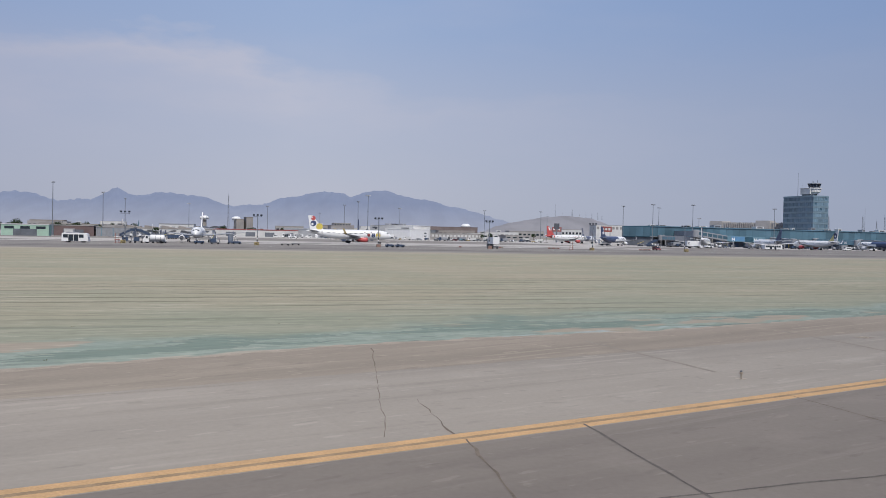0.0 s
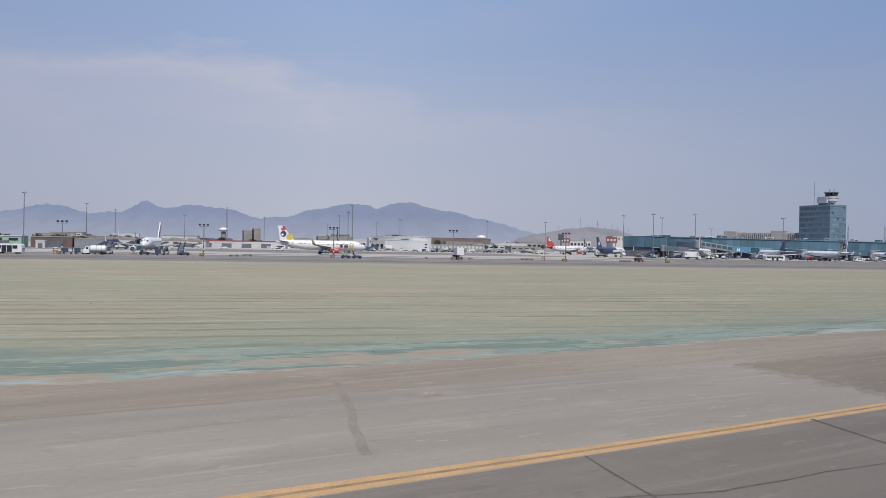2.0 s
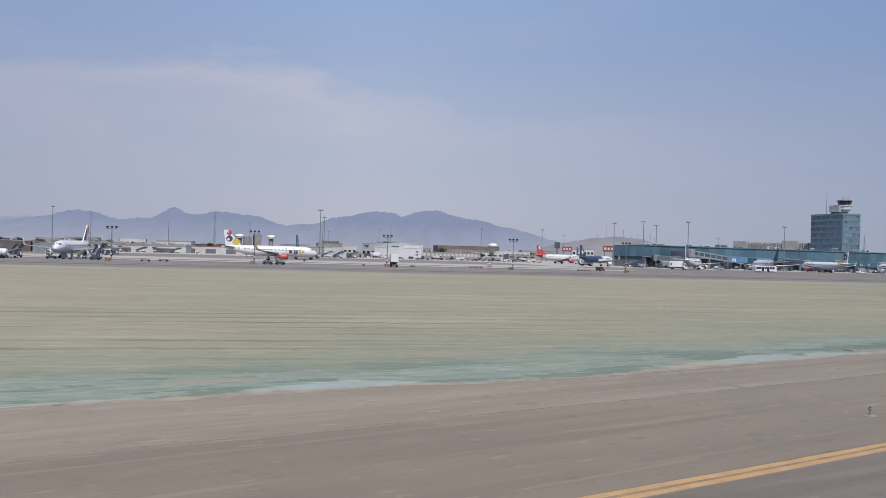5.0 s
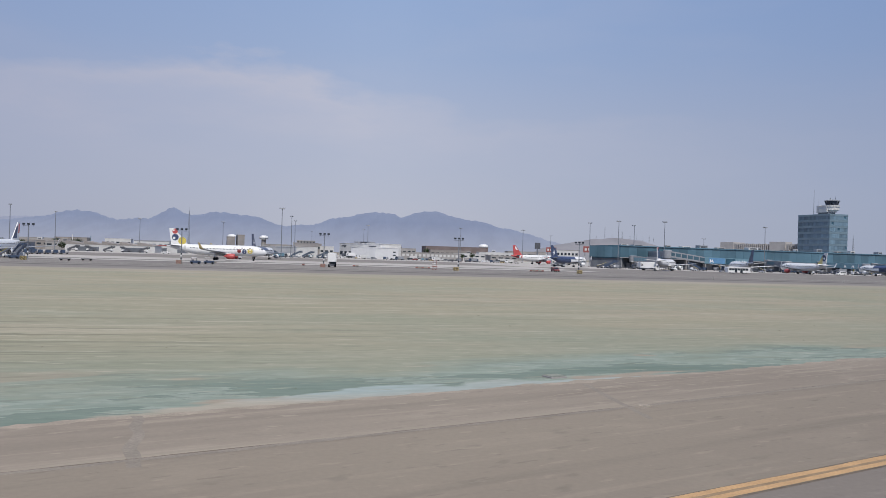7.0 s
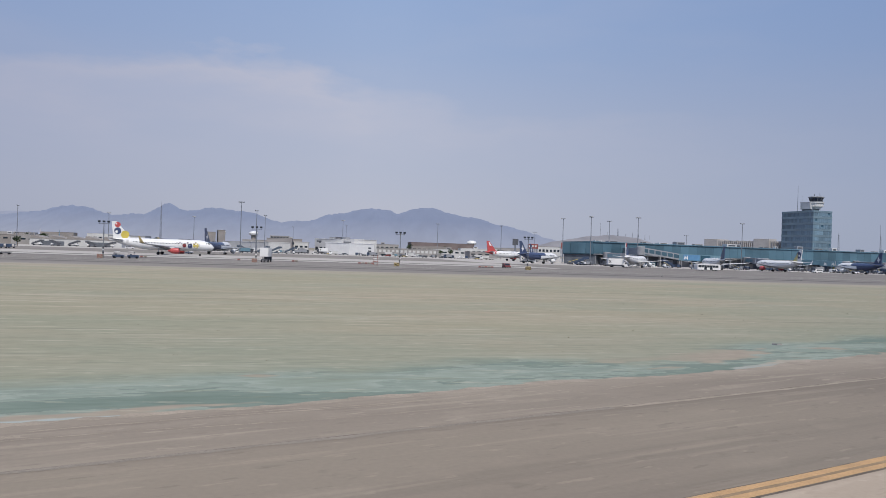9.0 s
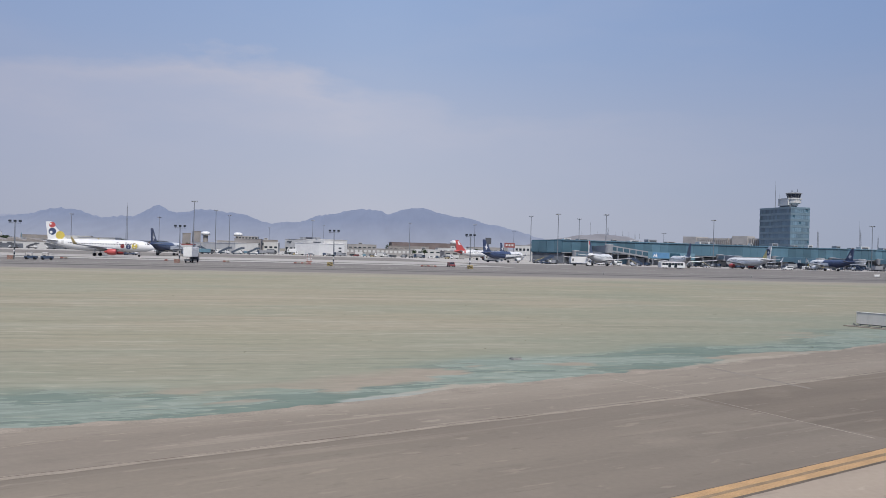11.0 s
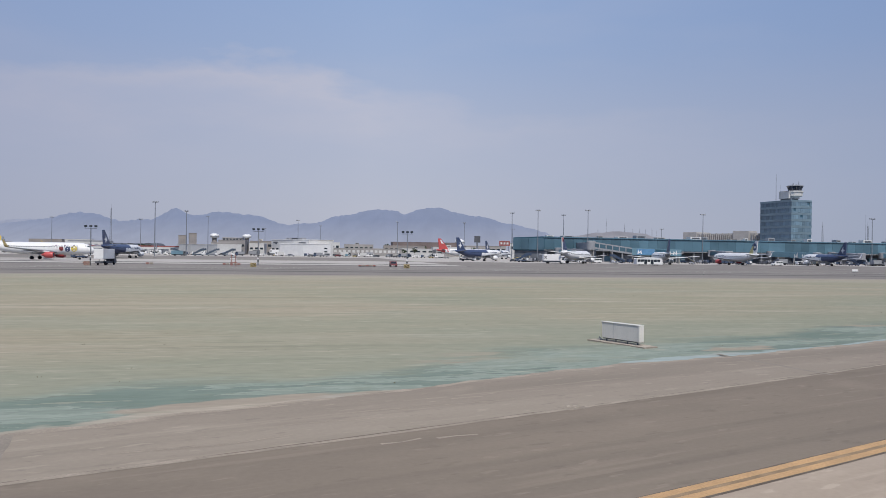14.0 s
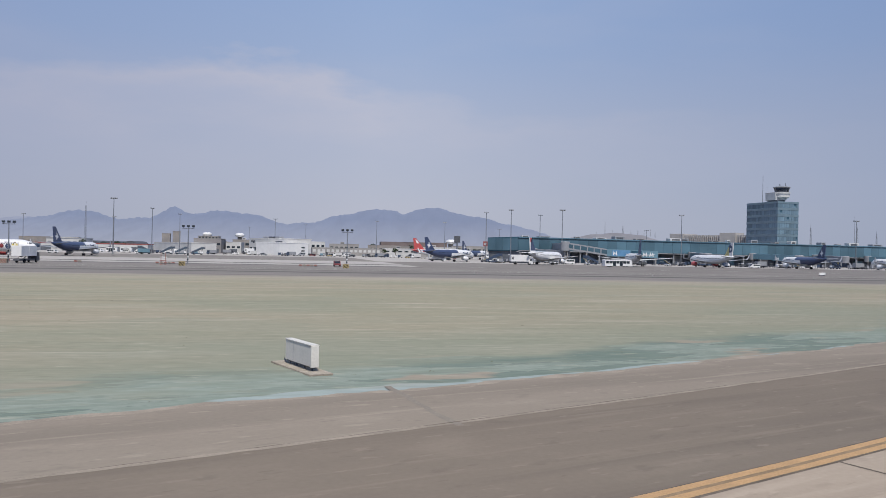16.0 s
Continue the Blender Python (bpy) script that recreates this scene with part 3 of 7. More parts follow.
def build_field():
    """The soil field between taxiway and apron; its relief fades to nothing at the pavement."""
    xs = steps(-330, -30, 60) + steps(-28.5, 190, 292)[1:] + steps(196, 480, 40)[1:]
    os_ = [0.0, 0.25, 0.6, 1.0, 1.6, 2.3, 3.2, 4.2, 5.4, 6.8, 8.4, 10, 12, 14, 17, 20, 24, 28, 33, 39, 46, 54, 64, 76] + [84 + 8 * k for k in range(27)]
    verts, faces, uvs = [], [], []
    for x in xs:
        e = edge_wobble(x)
        for o in os_:
            p = tx(x, e + o)
            h = (0.035 * noise.noise((p.x * 0.6, p.y * 0.6, 0)) + 0.03 * noise.noise((p.x * 0.13, p.y * 0.13, 5))) * min(1, o / 2.5)
            over = -(p.x - 12) * AS + (p.y - 220) * AC
            k = min(1.0, max(0.0, (over + 46) / 34))
            base = -0.035 + 0.012 * min(1, o / 0.6)
            verts.append((p.x, p.y, (base + h) * (1 - k) - 0.008 * k))
            uvs.append((x, o))
    n = len(os_)
    for i in range(len(xs) - 1):
        for j in range(n - 1):
            faces.append((i * n + j, (i + 1) * n + j, (i + 1) * n + j + 1, i * n + j + 1))
    me = bpy.data.meshes.new("field")
    me.from_pydata(verts, [], faces)
    layer = me.uv_layers.new(name="edge")
    flat = np.array([uvs[i] for f in faces for i in f], dtype=np.float32).ravel()
    layer.data.foreach_set("uv", flat)
    me.materials.append(SOIL)
    me.polygons.foreach_set("use_smooth", [True] * len(me.polygons))
    return tagged(new("field", me), "dry dusty soil field, streaked tan and green, dyed teal by the taxiway", "field", kind="structure")


field = build_field()

# near taxiway: shoulder, running surface and the far side under the camera
taxiway = thing("taxiway", Matrix(), "worn grey-brown taxiway paving with tar-sealed cracks", "taxiway", kind="structure")
XS = steps(-330, 480, 270)
sheet("subgrade", tx, XS, [-150, -60, -1, 8, 12, 16.6], -0.09, TAXI_BROWN, taxiway)


def line_shift(x):
    """How far the painted double line strays sideways from the taxiway's curve."""
    return float(np.interp(x, (-40, 20, 34, 48, 65, 81, 93, 104, 116, 128, 138, 148, 160, 200), (-0.2, -0.22, -0.19, -0.14, -0.05, 0.01, -0.08, -0.13, 0.0, 0.12, 0.11, 0.05, -0.06, -0.07)))


def line_width(x):
    """The double line's whole width, repainted narrower along the middle stretch."""
    return float(np.interp(x, (-40, 22, 34, 85, 105, 128, 148, 160, 200), (0.85, 0.84, 0.62, 0.58, 0.63, 0.69, 0.70, 0.68, 0.68)))


def line_edge(x):
    return line_shift(x) - 0.5 * line_width(x) - 0.05


def slab(x0, x1, o0, o1, material, name="slab", gap=0.001, z=0.0, edge=None, edge0=None):
    """One slab with its own sides, a joint's width short of its neighbours."""
    bm = bmesh.new()
    nx = max(1, int((x1 - x0) / 3))
    lo, hi = [], []
    for k in range(nx + 1):
        x = x0 + gap + (x1 - x0 - 2 * gap) * k / nx
        lo.append(tx(x, edge0(x) + gap if edge0 else o0 + gap))
        hi.append(tx(x, edge(x) - gap if edge else o1 - gap))
    top_lo, top_hi = [bm.verts.new((p.x, p.y, z)) for p in lo], [bm.verts.new((p.x, p.y, z)) for p in hi]
    bot_lo, bot_hi = [bm.verts.new((p.x, p.y, z - 0.08)) for p in lo], [bm.verts.new((p.x, p.y, z - 0.08)) for p in hi]
    for k in range(nx):
        bm.faces.new((top_lo[k], top_lo[k + 1], top_hi[k + 1], top_hi[k]))
        bm.faces.new((bot_lo[k], bot_lo[k + 1], top_lo[k + 1], top_lo[k]))
        bm.faces.new((top_hi[k], top_hi[k + 1], bot_hi[k + 1], bot_hi[k]))
    bm.faces.new((bot_lo[0], top_lo[0], top_hi[0], bot_hi[0]))
    bm.faces.new((bot_lo[-1], top_lo[-1], top_hi[-1], bot_hi[-1]))
    return part(name, bm, material, taxiway)


# transverse joints stand about 11 m apart
JOINTS = [-330, -180, -100, -64, -53, -42, -31, -20, -8.6, 3.4, 15.6, 28.0, 47.5]
for a, b in zip(JOINTS, JOINTS[1:]):
    slab(a, b, 9.3, 0, TAXI_BROWN, edge=edge_wobble)
    slab(a, b, 0.0, 9.3, TAXI_GREY, edge0=line_edge)
FAR = [47.5, 58, 75.5, 88.0, 105, 125.6, 130, 152, 170, 190, 230, 300, 480]
for a, b in zip(FAR, FAR[1:]):
    slab(a, b, 8.2, 0, TAXI_BROWN, edge=edge_wobble, gap=0.0004)
    slab(a, b, 0.0, 8.2, TAXI_MID if a < 125 else TAXI_UMBER, gap=0.0004, edge0=line_edge)
DARKJ = [-330, -150, -70, -40, -31, -22, -13, -4, 5, 13.0, 22.0, 32.0, 44, 58, 74, 102.5]
for a, b in zip(DARKJ, DARKJ[1:]):
    slab(a, b, -5.5, 0.0, TAXI_DARK, edge=line_edge)
    slab(a, b, -150, -5.5, TAXI_DARK)
BEIGEJ = [102.5, 110, 121, 132, 143, 150.5, 161, 172, 190, 240, 480]
for a, b in zip(BEIGEJ, BEIGEJ[1:]):
    slab(a, b, -5.5, 0.0, TAXI_BEIGE, edge=line_edge)
    slab(a, b, -150, -5.5, TAXI_BEIGE)


def ribbon(name, pts, width, material, parent, z=0.005, wobble=0.0, seed=0.0, ragged=0.0):
    """A flat ribbon along points, resampled, with uneven course and width."""
    line = []
    for a, b in zip(pts, pts[1:]):
        n = max(2, int((b - a).length / 0.45))
        line += [a.lerp(b, k / n) for k in range(n)]
    line.append(pts[-1])
    verts, faces = [], []
    for k, p in enumerate(line):
        d = (line[min(k + 1, len(line) - 1)] - line[max(k - 1, 0)]).normalized()
        side = Vector((-d.y, d.x, 0))
        s = k * 0.45
        q = p + side * wobble * (noise.noise((s * 0.5, seed, 0)) + 0.5 * noise.noise((s * 1.7, seed, 9)))
        w = max(0.004, (width(p.x) if callable(width) else width) * (1 + ragged * (noise.noise((s * 1.1, seed, 4)) + 0.6 * noise.noise((s * 0.23, seed, 14)))))
        for e in (-0.5, 0.5):
            v = q + side * w * e
            verts.append((v.x, v.y, z))
        if k:
            faces.append((2 * k - 2, 2 * k - 1, 2 * k + 1, 2 * k))
    me = bpy.data.meshes.new(name)
    me.from_pydata(verts, [], faces)
    me.materials.append(material)
    ob = new(name, me)
    ob.parent = parent
    return ob


LX = steps(-200, 300, 250)
for off in (0.305, -0.305):
    ribbon("yellow_line", [tx(x, off * line_width(x) + line_shift(x)) for x in LX], lambda x: 0.39 * line_width(x), YLINE, taxiway, 0.005, 0.012, off, 0.10)
ribbon("line_gap", [tx(x, line_shift(x)) for x in LX], lambda x: 0.24 * line_width(x), YGAP, taxiway, 0.0045)
WORNB = mat("dark_sealant_crumbs", (0.175, 0.144, 0.116), 0.9, grain=0.9, amount=0.35)
# tar-sealed cracks and joints: (from, to, width, wobble)
W = lambda x, y: Vector((x, y, 0))
SEAMS = [
    ((8.9, 24.9), (10.4, 17.6), 0.13, 0.04), ((2, 16.6), (16, 20.9), 0.12, 0.08), ((16, 20.9), (25.1, 26.4), 0.11, 0.08), ((16.7, 29.1), (18.4, 23.0), 0.07, 0.04),
    ((5.6, 23.1), (6.3, 18.5), 0.09, 0.16), ((4.4, 27.8), (5.4, 23.6), 0.08, 0.18), ((25.1, 32.8), (26.2, 26.5), 0.13, 0.05),
    ((25.1, 32.8), (34.8, 35.3), 0.11, 0.10), ((32.3, 37.9), (34.2, 31.0), 0.10, 0.05), ((34.8, 35.3), (44, 40.2), 0.10, 0.10), ((60.5, 55.6), (62.0, 49), 0.10, 0.05),
    ((25.0, 48.0), (27.0, 37.6), 0.36, 0.16), ((12.6, 42.2), (15.9, 33.6), 0.30, 0.08),
    ((2.4, 38.6), (2.95, 32.4), 0.05, 0.10), ((2.95, 32.2), (3.6, 23.2), 0.035, 0.12), ((69.2, 78.0), (71.6, 72.6), 0.45, 0.25), ((83.6, 87.2), (84.9, 80.6), 0.30, 0.12),
    ((123.8, 116.8), (126.4, 111.3), 0.40, 0.15), ((148.2, 138.0), (151.2, 131.6), 0.35, 0.12), ((161.0, 128.9), (162.6, 126.4), 0.09, 0.04), ((149.0, 119.2), (150.6, 116.6), 0.09, 0.04),
]
for i, (a, b, w, wob) in enumerate(SEAMS):
    ribbon("tar_seam", [W(*a), W(*b)], w * (0.6 if w < 0.2 else 0.75), TAR if 0.09 < w < 0.2 else WORNB if w < 0.2 else WORNP, taxiway, 0.0055 + i * 0.00005, wob, i * 3.7, (1.9 if w <= 0.09 else 0.5) if w < 0.2 else 0.25)
for k, (w, pts) in enumerate(((0.075, ((49.35, 48.2), (49.64, 47.67), (49.5, 46.7), (49.0, 45.2), (48.45, 44.75), (48.75, 43.9))), (0.05, ((46.91, 46.75), (47.41, 45.67), (48.01, 44.79), (48.5, 44.0))), (0.06, ((48.5, 44.45), (49.4, 44.5), (50.4, 44.9))), (0.10, ((39.9, 42.7), (40.2, 41.4), (40.6, 39.5))), (0.05, ((54.2, 51.5), (54.8, 50.8), (54.95, 49.4))))):
    ribbon("tar_seam", [W(*q) for q in pts], w, TAR, taxiway, 0.0068 + 0.00005 * k, 0.08, 60 + k * 2.9, 0.8)
ribbon("pale_seam", [W(118.4, 113.0), W(121.4, 108.2), W(124.6, 102.6)], 0.045, CHALK, taxiway, 0.006, 0.05, 8.8, 1.2)
# the paving joint below the double line, and a hairline crack above it
ribbon("paving_joint", [tx(x, line_edge(x) - 0.005) for x in steps(74, 200, 120)], 0.10, WORNB, taxiway, 0.0052, 0.01, 5.1, 0.25)
ribbon("hairline_crack", [tx(x, line_shift(x) + 0.5 * line_width(x) + 0.015) for x in steps(66, 190, 120)], 0.03, WORNB, taxiway, 0.0054, 0.02, 6.1, 2.2)
SANDY = mat("sand_filled_joint", (0.331, 0.284, 0.233), 0.9, grain=0.9, amount=0.25)
for a, b, off, s in ((-60, 3, 8.9, 1), (5, 44, 9.3, 2)):
    ribbon("shoulder_joint", [tx(x, off) for x in steps(a, b, 30)], 0.035, WORNP, taxiway, 0.0065, 0.05, s, 0.9)
for a, b, off, s in ((46, 106, 8.2, 3), (106.4, 185, 8.2, 4)):
    ribbon("sandy_joint", [tx(x, off) for x in steps(a, b, 60)], 0.26, SANDY if s == 4 else WORNP, taxiway, 0.0062, 0.05, s, 0.8)
    ribbon("shoulder_joint", [tx(x, off + 0.1) for x in steps(a, b, 60)], 0.03, WORNB, taxiway, 0.0066, 0.05, s + 0.5, 2.4)
# sand blown over the pavement's edge, and pale scuffs
for k, (a, b) in enumerate(((-40, 30), (30, 100), (100, 190))):
    ribbon("sand_drift", [tx(x, edge_wobble(x) - 0.10) for x in steps(a, b, 140)], 0.42, SANDY, taxiway, 0.0045, 0.14, 3.3 + k, 1.3)
for k, (x, y) in enumerate(((134.3, 117.3), (135.7, 118.2), (84.6, 86.7), (114.2, 108.1), (108.7, 103.3), (99.2, 99.0), (135.8, 124.0))):
    ribbon("pale_scuff", [W(x - 0.5, y - 0.25), W(x + 0.6, y + 0.3)], 0.14 + 0.04 * (k % 3), SANDY, taxiway, 0.0052, 0.3, k * 2.3, 2.0)
for k, (x, o, run, w) in enumerate(((88, 10.9, 7, 0.05), (92, 11.8, 9, 0.07), (95, 10.6, 6, 0.05), (97, 12.2, 8, 0.06), (101, 11.4, 7, 0.08), (104, 12.4, 5, 0.05), (108, 11.0, 6, 0.05), (136, 10.2, 4, 0.07), (139, 10.9, 5, 0.05), (133, 9.6, 4, 0.06), (30, 5.2, 7, 0.05), (22, 6.4, 6, 0.04))):
    ribbon("sand_streak", [tx(x + run * q / 6.0, o + 0.35 * math.sin(q * 0.5 + k)) for q in range(7)], w, SANDY, taxiway, 0.0058 + 0.00003 * k, 0.12, k * 4.1, 1.6)
# a brown overlay with a ragged start, its skin worn thin along the edge
def overlay(name, start, rough, seed, z, material):
    bm, ring = bmesh.new(), []
    for k in range(91):
        q = k / 9.0
        jag = 0.5 * noise.noise((q * 0.9, seed, 1)) + 0.45 * noise.noise((q * 2.6, seed + 3, 1)) + 0.3 * noise.noise((q * 7.0, seed + 8, 1))
        ring.append(tx(start - 0.11 * q + rough * jag, 8.19 - 0.815 * q))
    ring += [tx(x, 0.02) for x in (50, 62, 75.4)] + [tx(x, 8.19) for x in (75.4, 62, 50)]
    bm.faces.new([bm.verts.new((p.x, p.y, z)) for p in ring])
    part(name, bm, material, taxiway)


overlay("worn_fringe", 45.7, 1.3, 5.0, 0.0030, TAXI_THIN)
overlay("overlay", 46.4, 0.9, 1.0, 0.0037, TAXI_MID)


BRONZE = mat("weathered_brown_metal", (0.32, 0.26, 0.195), 0.6, grain=4.0, amount=0.3)


def edge_lamp(p):
    """A taxiway edge light on its round concrete collar."""
    t = thing("edge_light", Matrix.Translation(p) @ Matrix.Diagonal((0.85, 0.85, 0.82, 1)), "small taxiway edge light on a pale round collar", "light", "taxiway edge lights")
    part("collar", lathe([(0.02, 0.004), (0.23, 0.006), (0.25, 0.012), (0.20, 0.022), (0.02, 0.024)], 18), CHALK, t)
    part("stem", lathe([(0.05, 0.02), (0.06, 0.05), (0.028, 0.07), (0.026, 0.2), (0.05, 0.215)], 12), BRONZE, t)
    part("housing", lathe([(0.03, 0.205), (0.07, 0.225), (0.074, 0.29), (0.055, 0.305), (0.03, 0.31)], 14), BRONZE, t)
    part("lens", lathe([(0.045, 0.305), (0.055, 0.325), (0.05, 0.355), (0.03, 0.375), (0.008, 0.38)], 14), DARK, t, "dark domed lens", True)
    return t


lamp_a = edge_lamp(Vector((16.25, 32.25, 0)))
for x, y in ((73.7, 68.3), (128.9, 107.75)):
    copy_thing(lamp_a, pose(x, y, 0))


def manhole(x, y, rz):
    """A round cover in a pale ring, set in a square of patched paving."""
    t = thing("manhole_cover", pose(x, y, 0, 0, 0, rz) @ Matrix.Diagonal((0.72, 0.72, 1, 1)), "round cover in a pale concrete ring within a patched square", "manhole cover", "covers in the shoulder")
    part("patch", box(-0.62, 0.62, -0.5, 0.5, -0.01, 0.0042, 0.001), SANDY, t)
    part("inner_patch", box(-0.59, 0.59, -0.47, 0.47, -0.01, 0.0075, 0.001), TAXI_BROWN, t)
    part("ring", lathe([(0.185, 0.008), (0.19, 0.034), (0.21, 0.038), (0.28, 0.034), (0.305, 0.008)], 28), CHALK, t)
    part("lid", lathe([(0.01, 0.008), (0.183, 0.009), (0.183, 0.027), (0.02, 0.029)], 24), SANDY, t)
    return t


for x, y, rz in ((28.4, 45.5, 28), (85.1, 82.8, 32), (139.35, 122.8, 36)):
    manhole(x, y, rz)


def pit_lid(x, y, rz, k=1.0):
    t = thing("drain_lid", pose(x, y, 0.0, 0, 0, rz), "grey concrete pit lid lying in the dyed soil", "pit lid", "pit lids")
    part("lid", box(-0.36 * k, 0.36 * k, -0.3 * k, 0.3 * k, -0.02, 0.07, 0.02), MOSSY, t)
    part("rim", box(-0.40 * k, 0.40 * k, -0.34 * k, 0.34 * k, -0.05, 0.04, 0.01), CEM, t)
    return t


pit_lid(115.2, 117.6, 30, 0.6)
pit_lid(82.6, 89.0, 30)

# the apron beyond the field: paved bands parallel to the lamp row
apron_base = thing("apron", Matrix(), "grey asphalt and pale concrete bands of the far apron", "apron", kind="structure")
BANDS = [
    (-900, 1500, 0.0, 6, TAXI_GREY), (-900, 1500, 6, 26, APRON_GREY), (-900, 1500, 26, 33, APRON_DARK), (-900, 1500, 33, 44, APRON_GREY), (-900, 1500, 44, 47, APRON_DARK), (-900, 1500, 47, 96, APRON_GREY),
    (-900, 150, 96, 104, APRON_DARK), (-900, 150, 104, 124, APRON_PALE), (-900, 150, 124, 134, APRON_DARK), (-900, 150, 134, 195, APRON_PALE), (-900, 150, 195, 330, APRON_GREY), (-900, 150, 330, 900, APRON_PALE),
    (150, 1500, 96, 205, APRON_GREY), (150, 1500, 205, 900, APRON_PALE),
]
for u0, u1, v0, v1, m in BANDS:
    lines = steps(v0, v1, 2)
    ob = sheet("paved_band", lambda u, v, a=v0: apron(u, v + ((0.9 * noise.noise((u * 0.05, 2, 2)) + 0.4 * noise.noise((u * 0.4, 2, 2))) if v == 0 else 0)), steps(u0, u1, 400 if v0 == 0 else 24), lines, 0.0, m, apron_base)
# painted marks on the apron
for u0, v0, u1, v1, w in ((-60, 52, 420, 56, 0.35), (60, 205.6, 700, 206.4, 1.2), (-400, 64, 300, 66, 0.25)):
    ribbon("painted_line", [apron(u, v0 + (v1 - v0) * k / 60) for k, u in enumerate(steps(u0, u1, 60))], w, WORN, apron_base, 0.006, 0.1, v0, 0.6)
for k in range(7):
    ribbon("stand_mark", [apron(166 + 33 * k, 118), apron(172 + 33 * k, 108)], 0.9, WORN, apron_base, 0.007)
for k in range(5):
    ribbon("stand_mark", [apron(-140 + 52 * k, 112), apron(-133 + 52 * k, 124)], 0.7, WORN, apron_base, 0.007)

# ---------------------------------------------------------------- hills on the horizon


# distance haze put into the emission: paler foot, deeper crest, faint gully tones
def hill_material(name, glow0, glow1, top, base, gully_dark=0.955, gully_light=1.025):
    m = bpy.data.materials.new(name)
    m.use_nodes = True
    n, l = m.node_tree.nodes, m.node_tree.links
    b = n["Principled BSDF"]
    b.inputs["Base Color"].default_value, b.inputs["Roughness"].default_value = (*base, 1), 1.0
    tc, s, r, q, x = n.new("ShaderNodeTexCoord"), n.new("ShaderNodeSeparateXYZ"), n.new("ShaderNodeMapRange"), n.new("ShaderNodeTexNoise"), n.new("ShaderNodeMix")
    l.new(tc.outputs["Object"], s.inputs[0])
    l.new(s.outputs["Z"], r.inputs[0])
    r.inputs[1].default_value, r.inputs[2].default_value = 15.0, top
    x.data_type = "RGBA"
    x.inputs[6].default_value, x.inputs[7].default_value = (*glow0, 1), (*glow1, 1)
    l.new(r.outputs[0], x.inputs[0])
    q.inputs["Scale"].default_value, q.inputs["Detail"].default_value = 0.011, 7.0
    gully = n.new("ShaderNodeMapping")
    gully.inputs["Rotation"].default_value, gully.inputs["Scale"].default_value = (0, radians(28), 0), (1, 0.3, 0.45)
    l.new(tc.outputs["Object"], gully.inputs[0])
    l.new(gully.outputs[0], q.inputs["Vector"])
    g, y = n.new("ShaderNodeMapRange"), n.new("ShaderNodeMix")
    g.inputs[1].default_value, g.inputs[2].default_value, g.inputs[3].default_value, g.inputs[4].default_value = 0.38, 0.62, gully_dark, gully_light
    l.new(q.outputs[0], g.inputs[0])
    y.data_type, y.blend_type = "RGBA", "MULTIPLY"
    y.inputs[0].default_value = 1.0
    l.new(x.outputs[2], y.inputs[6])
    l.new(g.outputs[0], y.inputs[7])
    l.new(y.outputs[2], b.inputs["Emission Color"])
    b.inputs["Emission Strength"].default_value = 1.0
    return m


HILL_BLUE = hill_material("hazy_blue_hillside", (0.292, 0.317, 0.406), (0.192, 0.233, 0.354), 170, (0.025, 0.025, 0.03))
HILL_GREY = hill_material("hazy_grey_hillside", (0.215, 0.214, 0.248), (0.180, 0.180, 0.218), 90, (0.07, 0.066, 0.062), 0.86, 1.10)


def ridge(name, far, peaks, span, depth, material, label, crag):
    """A hill range: each peak or saddle is (sideways slope, height); spurs run down from the crest."""
    ex, ey = 96.6, 67.2

    def crest(a):
        k = 1
        while k < len(peaks) - 1 and peaks[k][0] < a:
            k += 1
        (a0, h0), (a1, h1) = peaks[k - 1], peaks[k]
        t = min(1.0, max(0.0, (a - a0) / (a1 - a0)))
        t = 0.45 * t + 0.55 * t * t * (3 - 2 * t)
        return h0 + (h1 - h0) * t + crag * top_noise(a)

    def top_noise(a):
        return noise.noise((a * 0.035, 1.3, 0)) + 0.6 * noise.noise((a * 0.11, 4.1, 0)) + 0.9 * (0.35 - abs(noise.noise((a * 0.085, 5.6, 0)))) + 0.45 * noise.noise((a * 0.33, 8.1, 0))

    cols, rows = steps(span[0], span[1], int((span[1] - span[0]) / 3)), 14
    verts, faces = [], []
    for a in cols:
        yaw = math.atan(a / 1423.0) - radians(2.46)
        h = max(0.0, crest(a))
        fade = min(1.0, (a - span[0]) / 40.0, (span[1] - a) / 40.0)
        for j in range(rows + 3):
            t = j / rows
            if j <= rows:
                d = far - depth * (1 - t)
                z = h * fade * (t ** 0.85) * (1 + 0.22 * (1 - t) * noise.noise((a * 0.05 + t, t * 2.2, 3)))
            else:
                d, z = far + 160 * (j - rows), h * fade * (0.6 if j == rows + 1 else 0.0)
            k = d / math.cos(math.atan(a / 1423.0))
            verts.append((ex + k * math.sin(yaw), ey + k * math.cos(yaw), max(z, -1) - 0.35))
    n = rows + 3
    for i in range(len(cols) - 1):
        for j in range(n - 1):
            faces.append((i * n + j, (i + 1) * n + j, (i + 1) * n + j + 1, i * n + j + 1))
    me = bpy.data.meshes.new(name)
    me.from_pydata(verts, [], faces)
    me.materials.append(material)
    me.polygons.foreach_set("use_smooth", [True] * len(me.polygons))
    return tagged(new(name, me), label, "hills", kind="structure")


